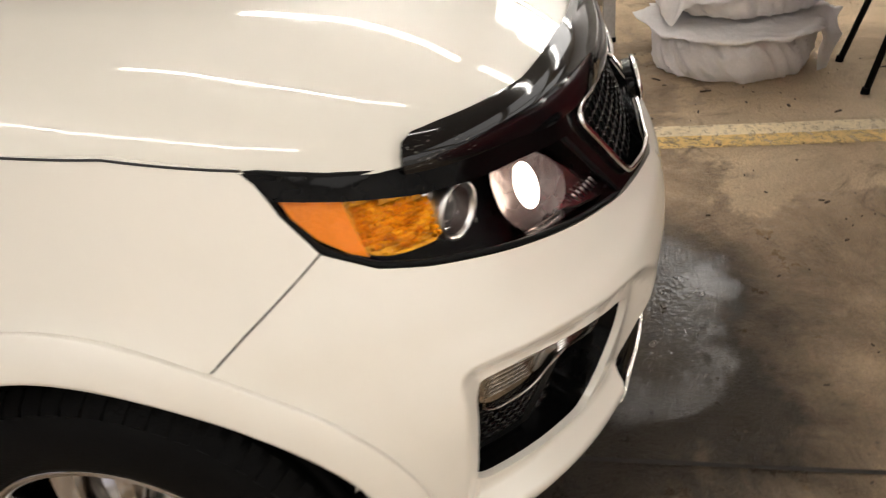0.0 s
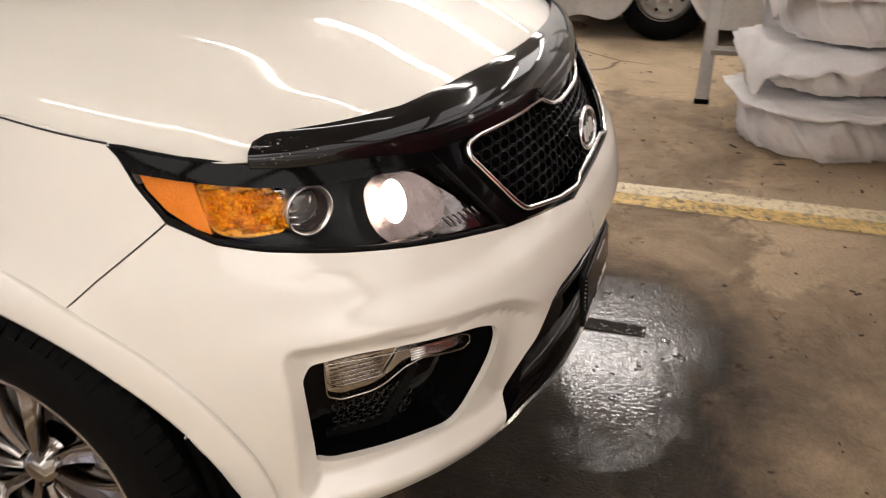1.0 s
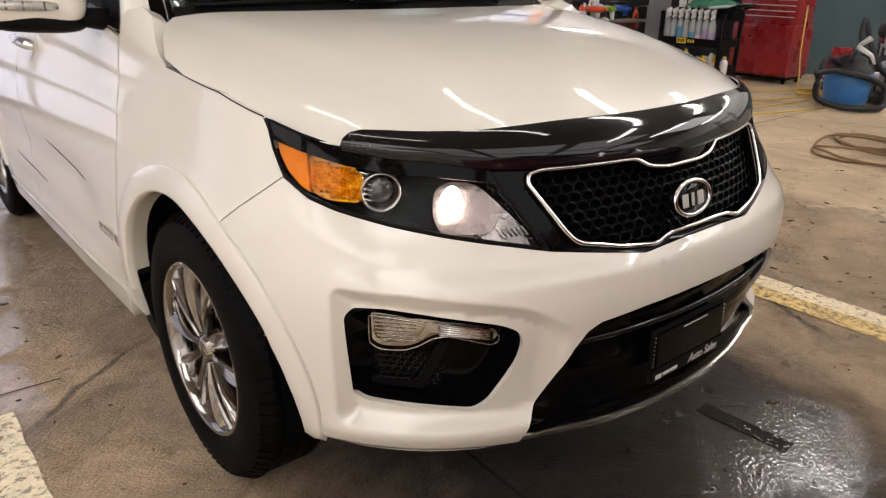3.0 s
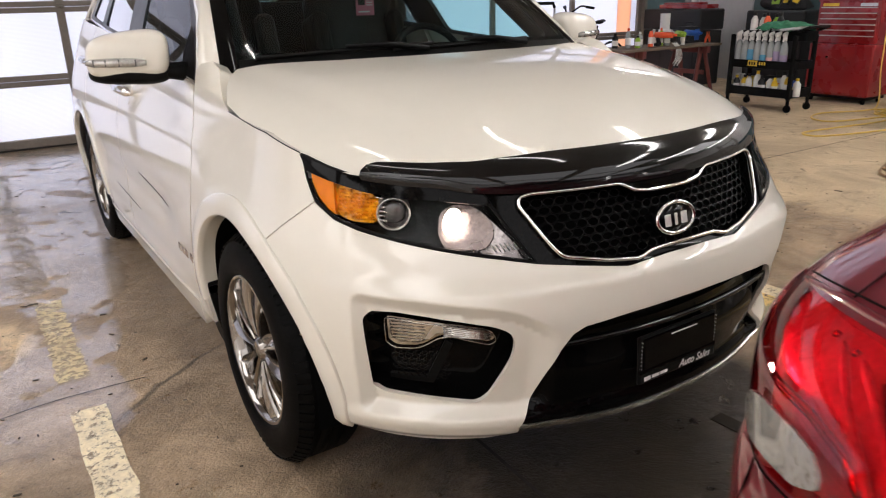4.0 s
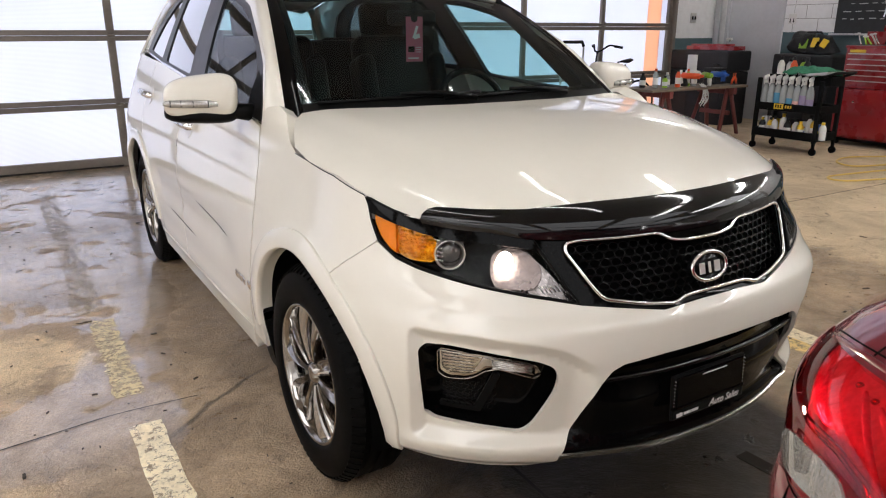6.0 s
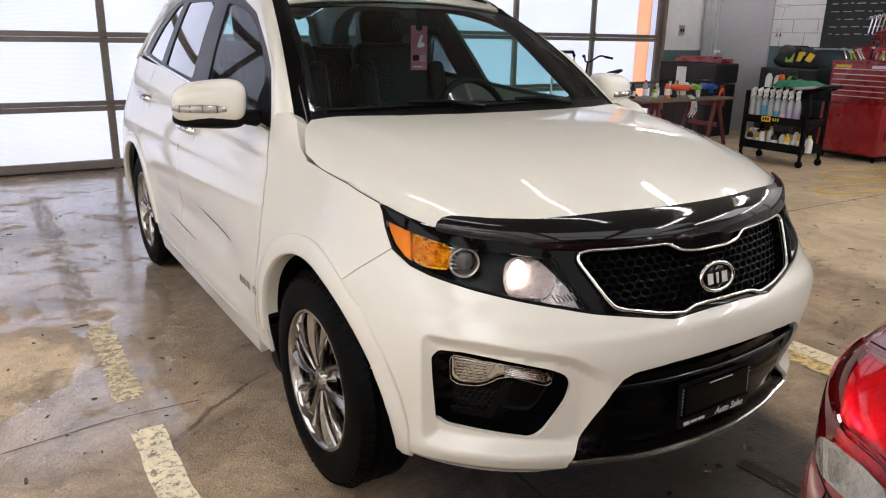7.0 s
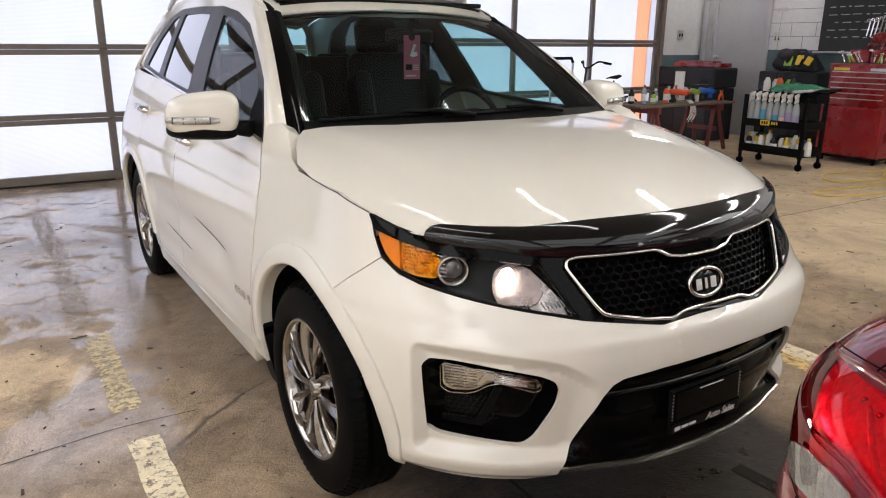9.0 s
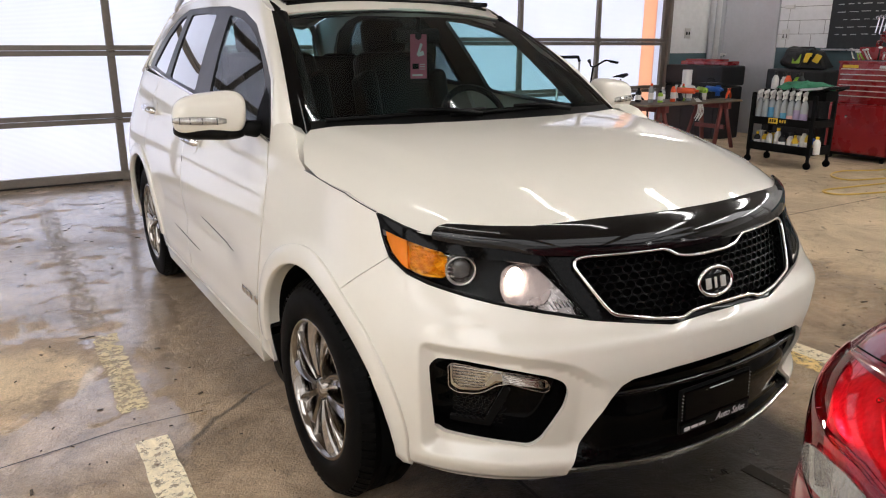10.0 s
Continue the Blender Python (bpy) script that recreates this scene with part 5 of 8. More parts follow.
    for r in range(6):
        for c in range(8):
            u, z = -0.620 - 0.020 * c - (0.010 if r % 2 else 0), 0.448 + 0.015 * r
            if u > -0.60 - 0.55 * (z - 0.38) - 0.14:
                rg = [on_shell(K, u + 0.0085 * math.cos(a), z + 0.0072 * math.sin(a), -0.048, flip)[0] for a in [math.tau * i / 6 for i in range(6)]]
                sweep(rg, 0.0015, 4, closed=True, up=(0, -1, 0), bm=honey)
    part("mesh", honey, "deflector", fog)
    skin("shelf", K, [(-0.60, 0.436), (-0.73, 0.430), (-0.79, 0.555), (-0.772, 0.568), (-0.71, 0.446), (-0.60, 0.450)], "black", fog, step=0.02, off=-0.046, depth=0.012, flip=flip)


# wheels
def wheel(x, y, z, flip):
    ax = Matrix.Rotation(radians(-90), 4, "Y")     # local z of the lathe points to -x
    R, rr = 0.356, 0.233
    prof = [(rr, 0.085), (rr + 0.004, 0.104), (rr + 0.016, 0.109), (0.275, 0.112), (0.305, 0.110), (0.328, 0.101), (0.345, 0.087), (R, 0.068), (R, 0.045), (R - 0.008, 0.043),
            (R - 0.008, 0.033), (R, 0.031), (R, 0.006), (R - 0.008, 0.004), (R - 0.008, -0.004), (R, -0.006), (R, -0.031), (R - 0.008, -0.033), (R - 0.008, -0.043), (R, -0.045),
            (R, -0.070), (0.344, -0.090), (0.308, -0.115), (rr, -0.10)]
    w = part("wheel", lathe([(0.0, 0.02), (0.150, 0.02), (0.152, 0.0), (0.19, -0.02), (rr - 0.03, -0.05)], 36, ax), "void", car, "chrome alloy wheel with black tyre")
    w.matrix_basis = pose(x, y, z, 0, 0, 180 if flip else 0)
    ty = lathe(prof, 96, ax)
    for i in range(72):
        a = math.tau * i / 72
        m = Matrix.Rotation(a, 4, "X")
        b = bmesh.new()
        bmesh.ops.create_cube(b, size=1.0)
        bmesh.ops.transform(b, matrix=m @ Matrix.Translation((-0.080, 0, 0.346)) @ Matrix.Rotation(radians(-32), 4, "Y") @ Matrix.Diagonal((0.040, 0.017, 0.010, 1)), verts=b.verts)
        join(ty, b)
    part("tyre", ty, "rubber", w)
    part("rim", lathe([(rr + 0.002, 0.100), (rr - 0.004, 0.104), (rr - 0.010, 0.100), (rr - 0.016, 0.084), (rr - 0.022, 0.05), (rr - 0.030, -0.06), (rr - 0.012, -0.10)], 72, ax), "rim", w, "dark chrome alloy rim with ten spokes")
    part("brake_disc", lathe([(0.08, 0.030), (0.155, 0.030), (0.155, 0.018)], 40, ax), "silver", w)
    for i in range(5):
        for s in (-1, 1):
            # twin spokes: broad blades that widen to the rim, with a raised edge and a hollow face
            v, f = [], []
            n = 24
            prof_w = ((-1.0, -0.034), (-0.97, -0.006), (-0.80, 0.003), (-0.55 , 0.001), (0.0, -0.009), (0.55, -0.002), (0.80, 0.003), (0.97, -0.005), (1.0, -0.034))
            for j in range(n + 1):
                t = j / n
                r = 0.042 + (rr - 0.050) * t
                a = math.tau * i / 5 + 0.30 + s * (0.30 - 0.10 * t + 0.05 * math.sin(math.pi * t)) + 0.06 * t
                half_w = 0.011 + 0.006 * t + 0.016 * t * t
                lift = 0.078 + 0.016 * math.sin(math.pi * min(1.0, t * 0.75 + 0.05)) - 0.004 * t
                d = Vector((0, math.cos(a), math.sin(a)))
                e = Vector((0, -math.sin(a), math.cos(a)))
                for wv, hh in prof_w:
                    v.append(d * r + e * half_w * wv + Vector((-(lift + hh + 0.006 * s * wv * t), 0, 0)))
                if j:
                    for q in range(8):
                        p0 = (j - 1) * 9 + q
                        f.append((p0, p0 + 1, p0 + 10, p0 + 9))
            sp = mesh_of("spoke", v, f)
            sp.set_sharp_from_angle(angle=radians(35))
            part("spoke", sp, "rim", w)
    part("hub_cap", lathe([(0.0, 0.092), (0.020, 0.092), (0.030, 0.088), (0.034, 0.078), (0.046, 0.072), (0.060, 0.050)], 28, ax), "rim", w)
    for i in range(5):
        a = math.tau * (i + 0.5) / 5
        part("lug_nut", rod((-0.055, 0.057 * math.cos(a), 0.057 * math.sin(a)), (-0.074, 0.057 * math.cos(a), 0.057 * math.sin(a)), 0.009, n=6), "chrome", w)
    return w


for y in (-0.005, 2.70):
    wheel(-0.786, y, 0.356, False)
    wheel(0.786, y, 0.356, True)

# greenhouse
GLASS_LINE = [(0.452, 1.113), (0.50, 1.170), (0.57, 1.240), (0.648, 1.310), (0.75, 1.365), (0.883, 1.429), (1.092, 1.521), (1.343, 1.580), (1.642, 1.614), (2.05, 1.627), (2.579, 1.631),
              (2.80, 1.598), (3.027, 1.522), (3.18, 1.420), (3.306, 1.293), (3.0, 1.276), (2.29, 1.240), (1.74, 1.206), (1.0, 1.156)]
side_out = [(0.428, 1.112), (0.475, 1.172), (0.545, 1.242), (0.628, 1.318), (0.865, 1.440), (1.05, 1.530), (1.15, 1.580), (1.22, 1.628), (1.45, 1.660), (1.8, 1.680), (2.3, 1.686), (2.9, 1.658),
            (3.3, 1.583), (3.50, 1.470), (3.62, 1.300), (3.60, 1.287), (3.0, 1.271), (2.29, 1.236), (1.74, 1.201), (1.0, 1.151), (0.6, 1.121)]
PANES = [rounded([(0.60, 1.150), (0.719, 1.306), (0.848, 1.383), (1.017, 1.462), (1.18, 1.514), (1.395, 1.556), (1.585, 1.574), (1.40, 1.192), (1.0, 1.166)], 0.03),
         rounded([(1.682, 1.218), (1.829, 1.586), (2.10, 1.597), (2.433, 1.598), (2.35, 1.256)], 0.03),
         rounded([(2.50, 1.266), (2.56, 1.600), (2.70, 1.580), (2.90, 1.474), (3.08, 1.298)], 0.03)]
for flip in (False, True):
    skin("body_side", upper, side_out, "paint", car, holes=[GLASS_LINE], step=0.035, depth=0.02, flip=flip)
    wf = skin("window_frame", upper, GLASS_LINE, "trim_grey", car, holes=PANES, step=0.035, off=-0.004, depth=0.02, flip=flip, label="dark window frame and pillars")
    for p in PANES:
        skin("pane", upper, p, "windscreen" if p is PANES[0] else "window", wf, step=0.06, off=0.010 if flip else -0.010, depth=0.0, flip=flip, label="tinted side glass", centre=(-9, 1.3, 0.5) if flip else (0, 1.3, 0.5))
    bl = [Vector(upper(y, belt(y) + 0.004)) + Vector((-0.006, 0, 0)) for y in (0.62, 1.0, 1.4, 1.74, 2.1, 2.5, 3.0, 3.4)]
    part("belt_moulding", sweep([Vector((-q.x, q.y, q.z)) for q in bl] if flip else bl, 0.008, 6), "chrome", car)


def screen_f(s, t):
    x = s * (0.725 + (0.575 - 0.725) * t)
    yb, zb = 0.215 + 0.165 * s * s, 1.178 - 0.012 * s * s
    yt, zt = 0.945 + 0.045 * s * s, 1.592 - 0.040 * s * s
    return x, yb + (yt - yb) * t, zb + (zt - zb) * t + 0.030 * math.sin(math.pi * t)


def rect(a, b, c, d, n=10):
    return ([(a + (b - a) * i / n, c) for i in range(n)] + [(b, c + (d - c) * i / n) for i in range(n)] + [(b - (b - a) * i / n, d) for i in range(n)]
            + [(a, d - (d - c) * i / n) for i in range(n)])


ws_in = rounded(rect(-0.982, 0.982, 0.055, 0.965, 6)[::6], 0.05)
skin("windscreen", screen_f, rect(-0.99, 0.99, 0.0, 1.0), "windscreen", car, step=0.07, depth=0.0, centre=(0, 1.3, 0.6), label="clear laminated windscreen").visible_shadow = False
skin("windscreen_border", screen_f, rect(-1.0, 1.0, -0.02, 1.0), "black_gloss", car, holes=[ws_in], step=0.06, off=-0.004, depth=0.006, centre=(0, 1.3, 0.6), label="black ceramic border")
# painted pillars, and black trims between them and the glass
for flip in (False, True):
    m_ = Matrix.Diagonal((-1 if flip else 1, 1, 1, 1))
    outer = smooth_path([Vector(upper(y, z)) for y, z in ((0.428, 1.112), (0.475, 1.172), (0.545, 1.242), (0.628, 1.318), (0.865, 1.440), (1.05, 1.530), (1.15, 1.580), (1.22, 1.628))], 4)
    n_ = len(outer) - 1
    v, f, tv, tf = [], [], [], []
    for i, a in enumerate(outer):
        t = -0.06 + 1.32 * (i / n_) ** 0.93
        b = Vector(screen_f(-1.055, t))
        b.z -= 0.006
        c = (a + b) / 2 + Vector((-0.010, -0.010, 0.012))
        for k in range(7):
            w = k / 6
            v.append(m_ @ (a * (1 - w) ** 2 + c * 2 * w * (1 - w) + b * w * w))
        d = Vector(screen_f(-0.985, min(t, 1.10)))
        for q in (b + Vector((0, 0, 0.002)), (b + d) / 2 + Vector((-0.003, -0.004, 0.005)), d):
            tv.append(m_ @ q)
        if i:
            f += [(7 * i - 7 + q, 7 * i - 6 + q, 7 * i + 1 + q, 7 * i + q) for q in range(6)]
            tf += [(3 * i - 3 + q, 3 * i - 2 + q, 3 * i + 1 + q, 3 * i + q) for q in range(2)]
    part("pillar", mesh_of("pillar", v, f), "paint", car)
    part("pillar_trim", mesh_of("pillar_trim", tv, tf), "black_gloss", car)

# cowl and wipers
v, f = [], []
for i in range(25):
    s = -1 + i / 12
    a = Vector(screen_f(s * 0.98, 0.02))
    x = s * 0.74
    hy = 0.115 + 0.185 * min(1, abs(x) / 0.70) ** 1.8
    b = Vector((x, hy - 0.03, hood_z(x, hy) - 0.030))
    v += [a + Vector((0, 0, 0.002)), (a + b) / 2 + Vector((0, 0, -0.012)), b]
    if i:
        for q in (0, 1):
            f.append((3 * i - 3 + q, 3 * i - 2 + q, 3 * i + 1 + q, 3 * i + q))
part("cowl", mesh_of("cowl", v, f), "black", car)
for x0, x1, t1 in ((-0.10, -0.66, 0.008), (0.36, -0.22, 0.004)):
    base = Vector(screen_f(x0 / 0.72, 0.0)) + Vector((0, -0.02, 0.012))
    mid = Vector(screen_f((x0 + x1) / 2 / 0.72, 0.030)) + Vector((0, -0.012, 0.018))
    ends = [Vector(screen_f((x1 + (x0 + 0.04 - x1) * k) / 0.72, t1 + 0.025 * k)) + Vector((0, -0.006, 0.010)) for k in (0.0, 0.33, 0.66, 1.0)]
    wb = sweep([base, (base + mid) / 2 + Vector((0, -0.004, 0.010)), mid], [0.012, 0.010, 0.006], 6)
    wp = part("wiper", wb, "black", car)
    part("blade", sweep(ends, 0.007, 6), "black", wp)


roof_mid = curve([(0.85, 1.550), (0.92, 1.580), (1.03, 1.626), (1.2, 1.672), (1.5, 1.715), (1.9, 1.735), (2.5, 1.735), (3.1, 1.695), (3.5, 1.610)])
roof_edge = curve([(0.9, 1.520), (1.0, 1.556), (1.1, 1.596), (1.22, 1.632), (1.45, 1.664), (1.8, 1.684), (2.3, 1.690), (2.9, 1.662), (3.3, 1.587), (3.5, 1.500)])


def roof_z(x, y):
    c, e = roof_mid(y), roof_edge(y)
    return c - (c - e) * min(1.0, abs(x) / 0.575) ** 2.6


def roof_f(x, y):
    return x, y, roof_z(x, y)


redge = [(-0.575, 1.0), (-0.600, 1.10), (-0.586, 1.22), (-0.568, 1.45), (-0.556, 1.8), (-0.545, 2.3), (-0.531, 2.9), (-0.525, 3.3), (-0.48, 3.45)]
roof_out = [(0.0, 0.925), (-0.3, 0.945)] + redge + [(0.0, 3.52)] + [(-x, y) for x, y in redge[::-1]] + [(0.3, 0.945)]
skin("roof", roof_f, roof_out, "paint", car, step=0.05, depth=0.03, centre=(0, 1.9, 1.0))
skin("roof_glass", roof_f, rounded([(-0.525, 1.075), (-0.515, 2.75), (0.515, 2.75), (0.525, 1.075), (0, 1.028)], 0.04), "dark_glass", car, step=0.05, off=0.006, depth=0.006, centre=(0, 1.9, 1.0), label="black panoramic roof glass")
front = [Vector(roof_f(-0.52 + 1.04 * i / 16, 1.070 - 0.047 * (1 - (i / 8 - 1) ** 2))) + Vector((0, 0, 0.004)) for i in range(17)]
part("roof_glass_seal", sweep(front, 0.006, 6), "black", car)
for s in (-1, 1):
    rp = [Vector((s * (0.545 - 0.02 * abs(y - 2.0) / 1.2), y, roof_z(s * 0.54, y) + h)) for y, h in ((1.20, 0.004), (1.30, 0.022), (1.50, 0.040), (2.1, 0.046), (2.8, 0.040), (3.02, 0.018), (3.10, 0.002))]
    part("roof_rail", sweep(smooth_path(rp, 4), 0.015, 8, flat=1.2), "silver", car, "silver roof rail")

# tail
tail_lo = [(3.305, 0.30), (3.305, belt(3.3))] + [(2.95 + 0.1 * i, 1.27) for i in range(6, 24)] + [(2 * (2.95 + K.reach) - 3.305, belt(3.3)), (2 * (2.95 + K.reach) - 3.305, 0.30)]
skin("tailgate", KD, tail_lo, "paint", car, step=0.06, depth=0.02)


def rear_f(a, z):
    w = -upper(3.2, z)[0]
    return a * w, 3.655 - (z - 1.27) * 0.55 - 0.13 * a * a, z


rg = rounded([(-0.93, 1.305), (-0.90, 1.57), (0.90, 1.57), (0.93, 1.305)], 0.05)
skin("tailgate_frame", rear_f, [(-0.985, 1.25), (-0.975, 1.62), (0.975, 1.62), (0.985, 1.25)], "paint", car, holes=[rg], step=0.06, depth=0.02)
skin("rear_window", rear_f, rg, "windscreen", car, step=0.08, off=0.006, depth=0.0, label="rear window glass", centre=(0, 9, 1.4)).visible_shadow = False

# door mirrors
for flip in (False, True):
    s = 1 if flip else -1
    hb = bmesh.new()
    bmesh.ops.create_uvsphere(hb, u_segments=32, v_segments=20, radius=1.0)
    for vv in hb.verts:
        c = vv.co
        x, y, z = (math.copysign(abs(q) ** 0.62, q) for q in c)
        y *= 0.62 if y > 0 else 1.0
        taper = 1 + 0.10 * (x * -s)
        vv.co = Vector((x * 0.128, y * 0.085 - 0.02 * x * x, z * 0.080 * taper + 0.012 * x * -s))
    for fc in hb.faces:
        fc.smooth = True
    mm = pose(s * 0.985, 0.665, 1.193, -4, s * -3, s * 12)
    bmesh.ops.transform(hb, matrix=mm, verts=hb.verts)
    mir = part("door_mirror", hb, "paint", car, "white door mirror with clear indicator strip")
    lowb = bmesh.new()
    bmesh.ops.create_uvsphere(lowb, u_segments=28, v_segments=14, radius=1.0)
    for vv in lowb.verts:
        x, y, z = (math.copysign(abs(q) ** 0.65, q) for q in vv.co)
        vv.co = Vector((x * 0.126, y * 0.078, z * 0.034 - 0.058))
    for fc in lowb.faces:
        fc.smooth = True
    bmesh.ops.transform(lowb, matrix=mm, verts=lowb.verts)
    part("lower_shell", lowb, "black", mir)
    arm = sweep([(s * 0.80, 0.60, 1.135), (s * 0.86, 0.62, 1.140), (s * 0.93, 0.645, 1.150)], [0.045, 0.036, 0.030], 10, flat=0.8)
    part("arm", arm, "black", mir)
    tri = [Vector(upper(y, z)) + Vector((-0.004, 0, 0)) for y, z in ((0.46, 1.118), (0.64, 1.132), (0.665, 1.20), (0.655, 1.285), (0.60, 1.258), (0.52, 1.182))]
    tri = [Vector((-q.x, q.y, q.z)) if flip else q for q in tri]
    tb = bmesh.new()
    fc = tb.faces.new([tb.verts.new(q) for q in tri])
    bmesh.ops.solidify(tb, geom=[fc], thickness=0.012)
    part("base", tb, "black", mir)
    strip_pts = [mm @ Vector((s * x, -0.086 + 0.30 * max(0, x - 0.04) ** 1.35 - 0.02 * x * x, -0.022 - 0.10 * x * 0.2)) for x in (-0.055, -0.02, 0.03, 0.07, 0.105, 0.126)]
    part("indicator", sweep(strip_pts, [0.010, 0.016, 0.017, 0.017, 0.015, 0.008], 8, flat=0.9), "rev_lens", mir, "clear mirror indicator strip")
    for k in range(1, 5):
        q = strip_pts[k] + Vector((0, -0.012, 0))
        part("segment", box((0.004, 0.008, 0.024), q, 0.001), "trim_grey", mir)

# cabin
part("cabin_floor", box((1.40, 2.9, 0.05), (0, 2.0, 0.50), 0.01), "dash", car)
v, f = [], []
for i in range(17):
    x = -0.70 + 1.4 * i / 16
    bulge = 0.035 * math.exp(-((x - 0.38) / 0.20) ** 2)
    prof = [(0.30 + 0.10 * (x / 0.7) ** 2, 1.10), (0.45, 1.10 + bulge * 0.3), (0.66, 1.085 + bulge), (0.80, 1.05 + bulge), (0.86, 0.98), (0.85, 0.80), (0.78, 0.55)]
    for y, z in prof:
        v.append((x, y, z))
    if i:
        for q in range(6):
            a = (i - 1) * 7 + q
            f.append((a, a + 1, a + 8, a + 7))
part("dashboard", mesh_of("dashboard", v, f), "dash", car, "black dashboard")
part("console", box((0.24, 0.9, 0.30), (0, 1.25, 0.66), 0.03), "dash", car)


def car_seat(x, y, wide=0.52, tall=0.62):
    st = part("seat", box((wide, 0.52, 0.17), (x, y, 0.70), 0.06, seg=4), "leather", car, "black leather seat")
    bb = bmesh.new()
    for fz, w, d in ((0.0, 1.0, 0.15), ):
        box((wide * 0.96, 0.15, tall), (x, y + 0.30, 0.78 + tall / 2), 0.06, (-16, 0, 0), bm=bb, seg=4)
    for k in (-1, 1):
        box((0.10, 0.20, tall * 0.75), (x + k * wide * 0.43, y + 0.25, 0.78 + tall * 0.45), 0.045, (-16, 0, 0), bm=bb, seg=4)
    part("backrest", bb, "leather", st)
    return st


for x in (-0.37, 0.37):
    s_ = car_seat(x, 1.40)
    part("headrest", box((0.27, 0.11, 0.20), (x, 1.90, 1.475), 0.05, (-10, 0, 0), seg=4), "leather", s_)
    for k in (-0.06, 0.06):
        part("headrest_post", rod((x + k, 1.85, 1.30), (x + k, 1.89, 1.42), 0.007, n=8), "chrome", s_)
s_ = car_seat(0.0, 2.35, 1.36, 0.58)
for x in (-0.45, 0.50):
    part("headrest", box((0.26, 0.10, 0.16), (x, 2.82, 1.29), 0.04, (-12, 0, 0), seg=4), "leather", s_)
stw = part("steering_wheel", sweep([pose(0.37, 0.92, 1.06, 66, 0, 0) @ Vector((0.188 * math.cos(a), 0.188 * math.sin(a), 0)) for a in [math.tau * i / 40 for i in range(40)]], 0.0165, 10, closed=True), "leather", car, "black steering wheel")
part("hub", box((0.16, 0.13, 0.06), (0.37, 0.905, 1.05), 0.03, (66, 0, 0), seg=3), "dash", stw)
for a in (200, 340, 270):
    q = pose(0.37, 0.92, 1.06, 66, 0, 0) @ Vector((0.18 * math.cos(radians(a)), 0.18 * math.sin(radians(a)), 0))
    part("spoke", sweep([(0.37, 0.91, 1.05), q], 0.016, 6, flat=0.6), "dash", stw)
part("column", rod((0.37, 0.89, 1.045), (0.37, 0.70, 0.99), 0.05, n=12), "dash", car)
mirror_in = part("inner_mirror", box((0.24, 0.035, 0.065), (0.0, 0.865, 1.475), 0.016, (-8, 0, 0)), "black", car)
part("stalk", rod((0.0, 0.86, 1.48), (0.0, 0.845, 1.55), 0.010, n=8), "black", mirror_in)
part("headliner", box((1.04, 2.2, 0.02), (0, 2.15, 1.625), 0.005), "dash", car)
for s in (-1, 1):
    part("inner_pillar", sweep([(s * 0.66, 0.50, 1.18), (s * 0.60, 0.78, 1.39), (s * 0.56, 1.02, 1.55)], 0.030, 8), "dash", car)
    part("seat_belt", sweep([(s * 0.62, 1.72, 1.42), (s * 0.60, 1.74, 1.0), (s * 0.58, 1.72, 0.62)], 0.022, 6, flat=0.2), "dash", car)

tag = thing("hang_tag", "pink card tag with white print hanging from the inner mirror", "tag", pose(-0.005, 0.835, 1.385, 0, 0, -6))
tb = bmesh.new()
prof = [(-0.040, -0.095), (0.040, -0.095), (0.040, 0.095), (0.016, 0.095), (0.014, 0.078), (0.0, 0.070), (-0.014, 0.078), (-0.016, 0.095), (-0.040, 0.095)]
fc = tb.faces.new([tb.verts.new((x, 0, z)) for x, z in prof])
bmesh.ops.solidify(tb, geom=[fc], thickness=0.0012)
part("card", tb, "pink", tag)
part("print_bar", box((0.012, 0.001, 0.055), (0.004, -0.003, 0.030), 0.0004, (0, 20, 0)), "card_white", tag)
part("print_bar", box((0.030, 0.001, 0.018), (0.010, -0.0032, 0.012), 0.0004, (0, -15, 0)), "card_white", tag)
part("print_block", box((0.030, 0.001, 0.024), (-0.016, -0.003, -0.042), 0.0004), "black", tag)
part("print_bar", box((0.050, 0.001, 0.006), (-0.006, -0.003, -0.080), 0.0004), "card_white", tag)
for k in range(3):
    part("print_bar", box((0.026, 0.001, 0.003), (0.018, -0.003, -0.034 - 0.010 * k), 0.0003), "card_white", tag)

# ceiling tube mirrored in the windscreen, put in as a white sheet
sheet = thing("tube_reflection_sheet", "white sheet on the dashboard standing in for a reflected tube", "paper", pose(0.44, 0.47, 1.122, -8, 0, 20))
part("sheet", box((0.07, 0.15, 0.001), (0, 0, 0), 0), "paper", sheet)



# ---- the red car ----
red = thing("red_car", "dark red car parked tail-on to the white car", "car", pose(-0.4483, -2.4366, 0, 0, 0, -108))
red_w = curve([(0.15, 0.73), (0.3, 0.77), (0.6, 0.80), (0.85, 0.865), (1.0, 0.89), (1.08, 0.85), (1.15, 0.79), (1.3, 0.62), (1.42, 0.52)])
red_l = curve([(0.15, 0.63), (0.3, 0.69), (0.6, 0.75), (0.75, 0.775), (0.9, 0.76), (1.0, 0.748), (1.08, 0.688), (1.15, 0.588), (1.3, 0.30), (1.42, 0.02)])


def red_bulge(u, z):
    """A step under the lamps where the bumper begins, and a soft edge above them."""
    d = 0.0
    if u < -0.35:
        k = smoothstep(-0.35, -0.6, u)
        d += 0.012 * k * (1 - smoothstep(0.88, 0.915, z)) * smoothstep(0.5, 0.7, z)
        d -= 0.006 * k * math.exp(-((z - 1.105) / 0.012) ** 2)
    return d


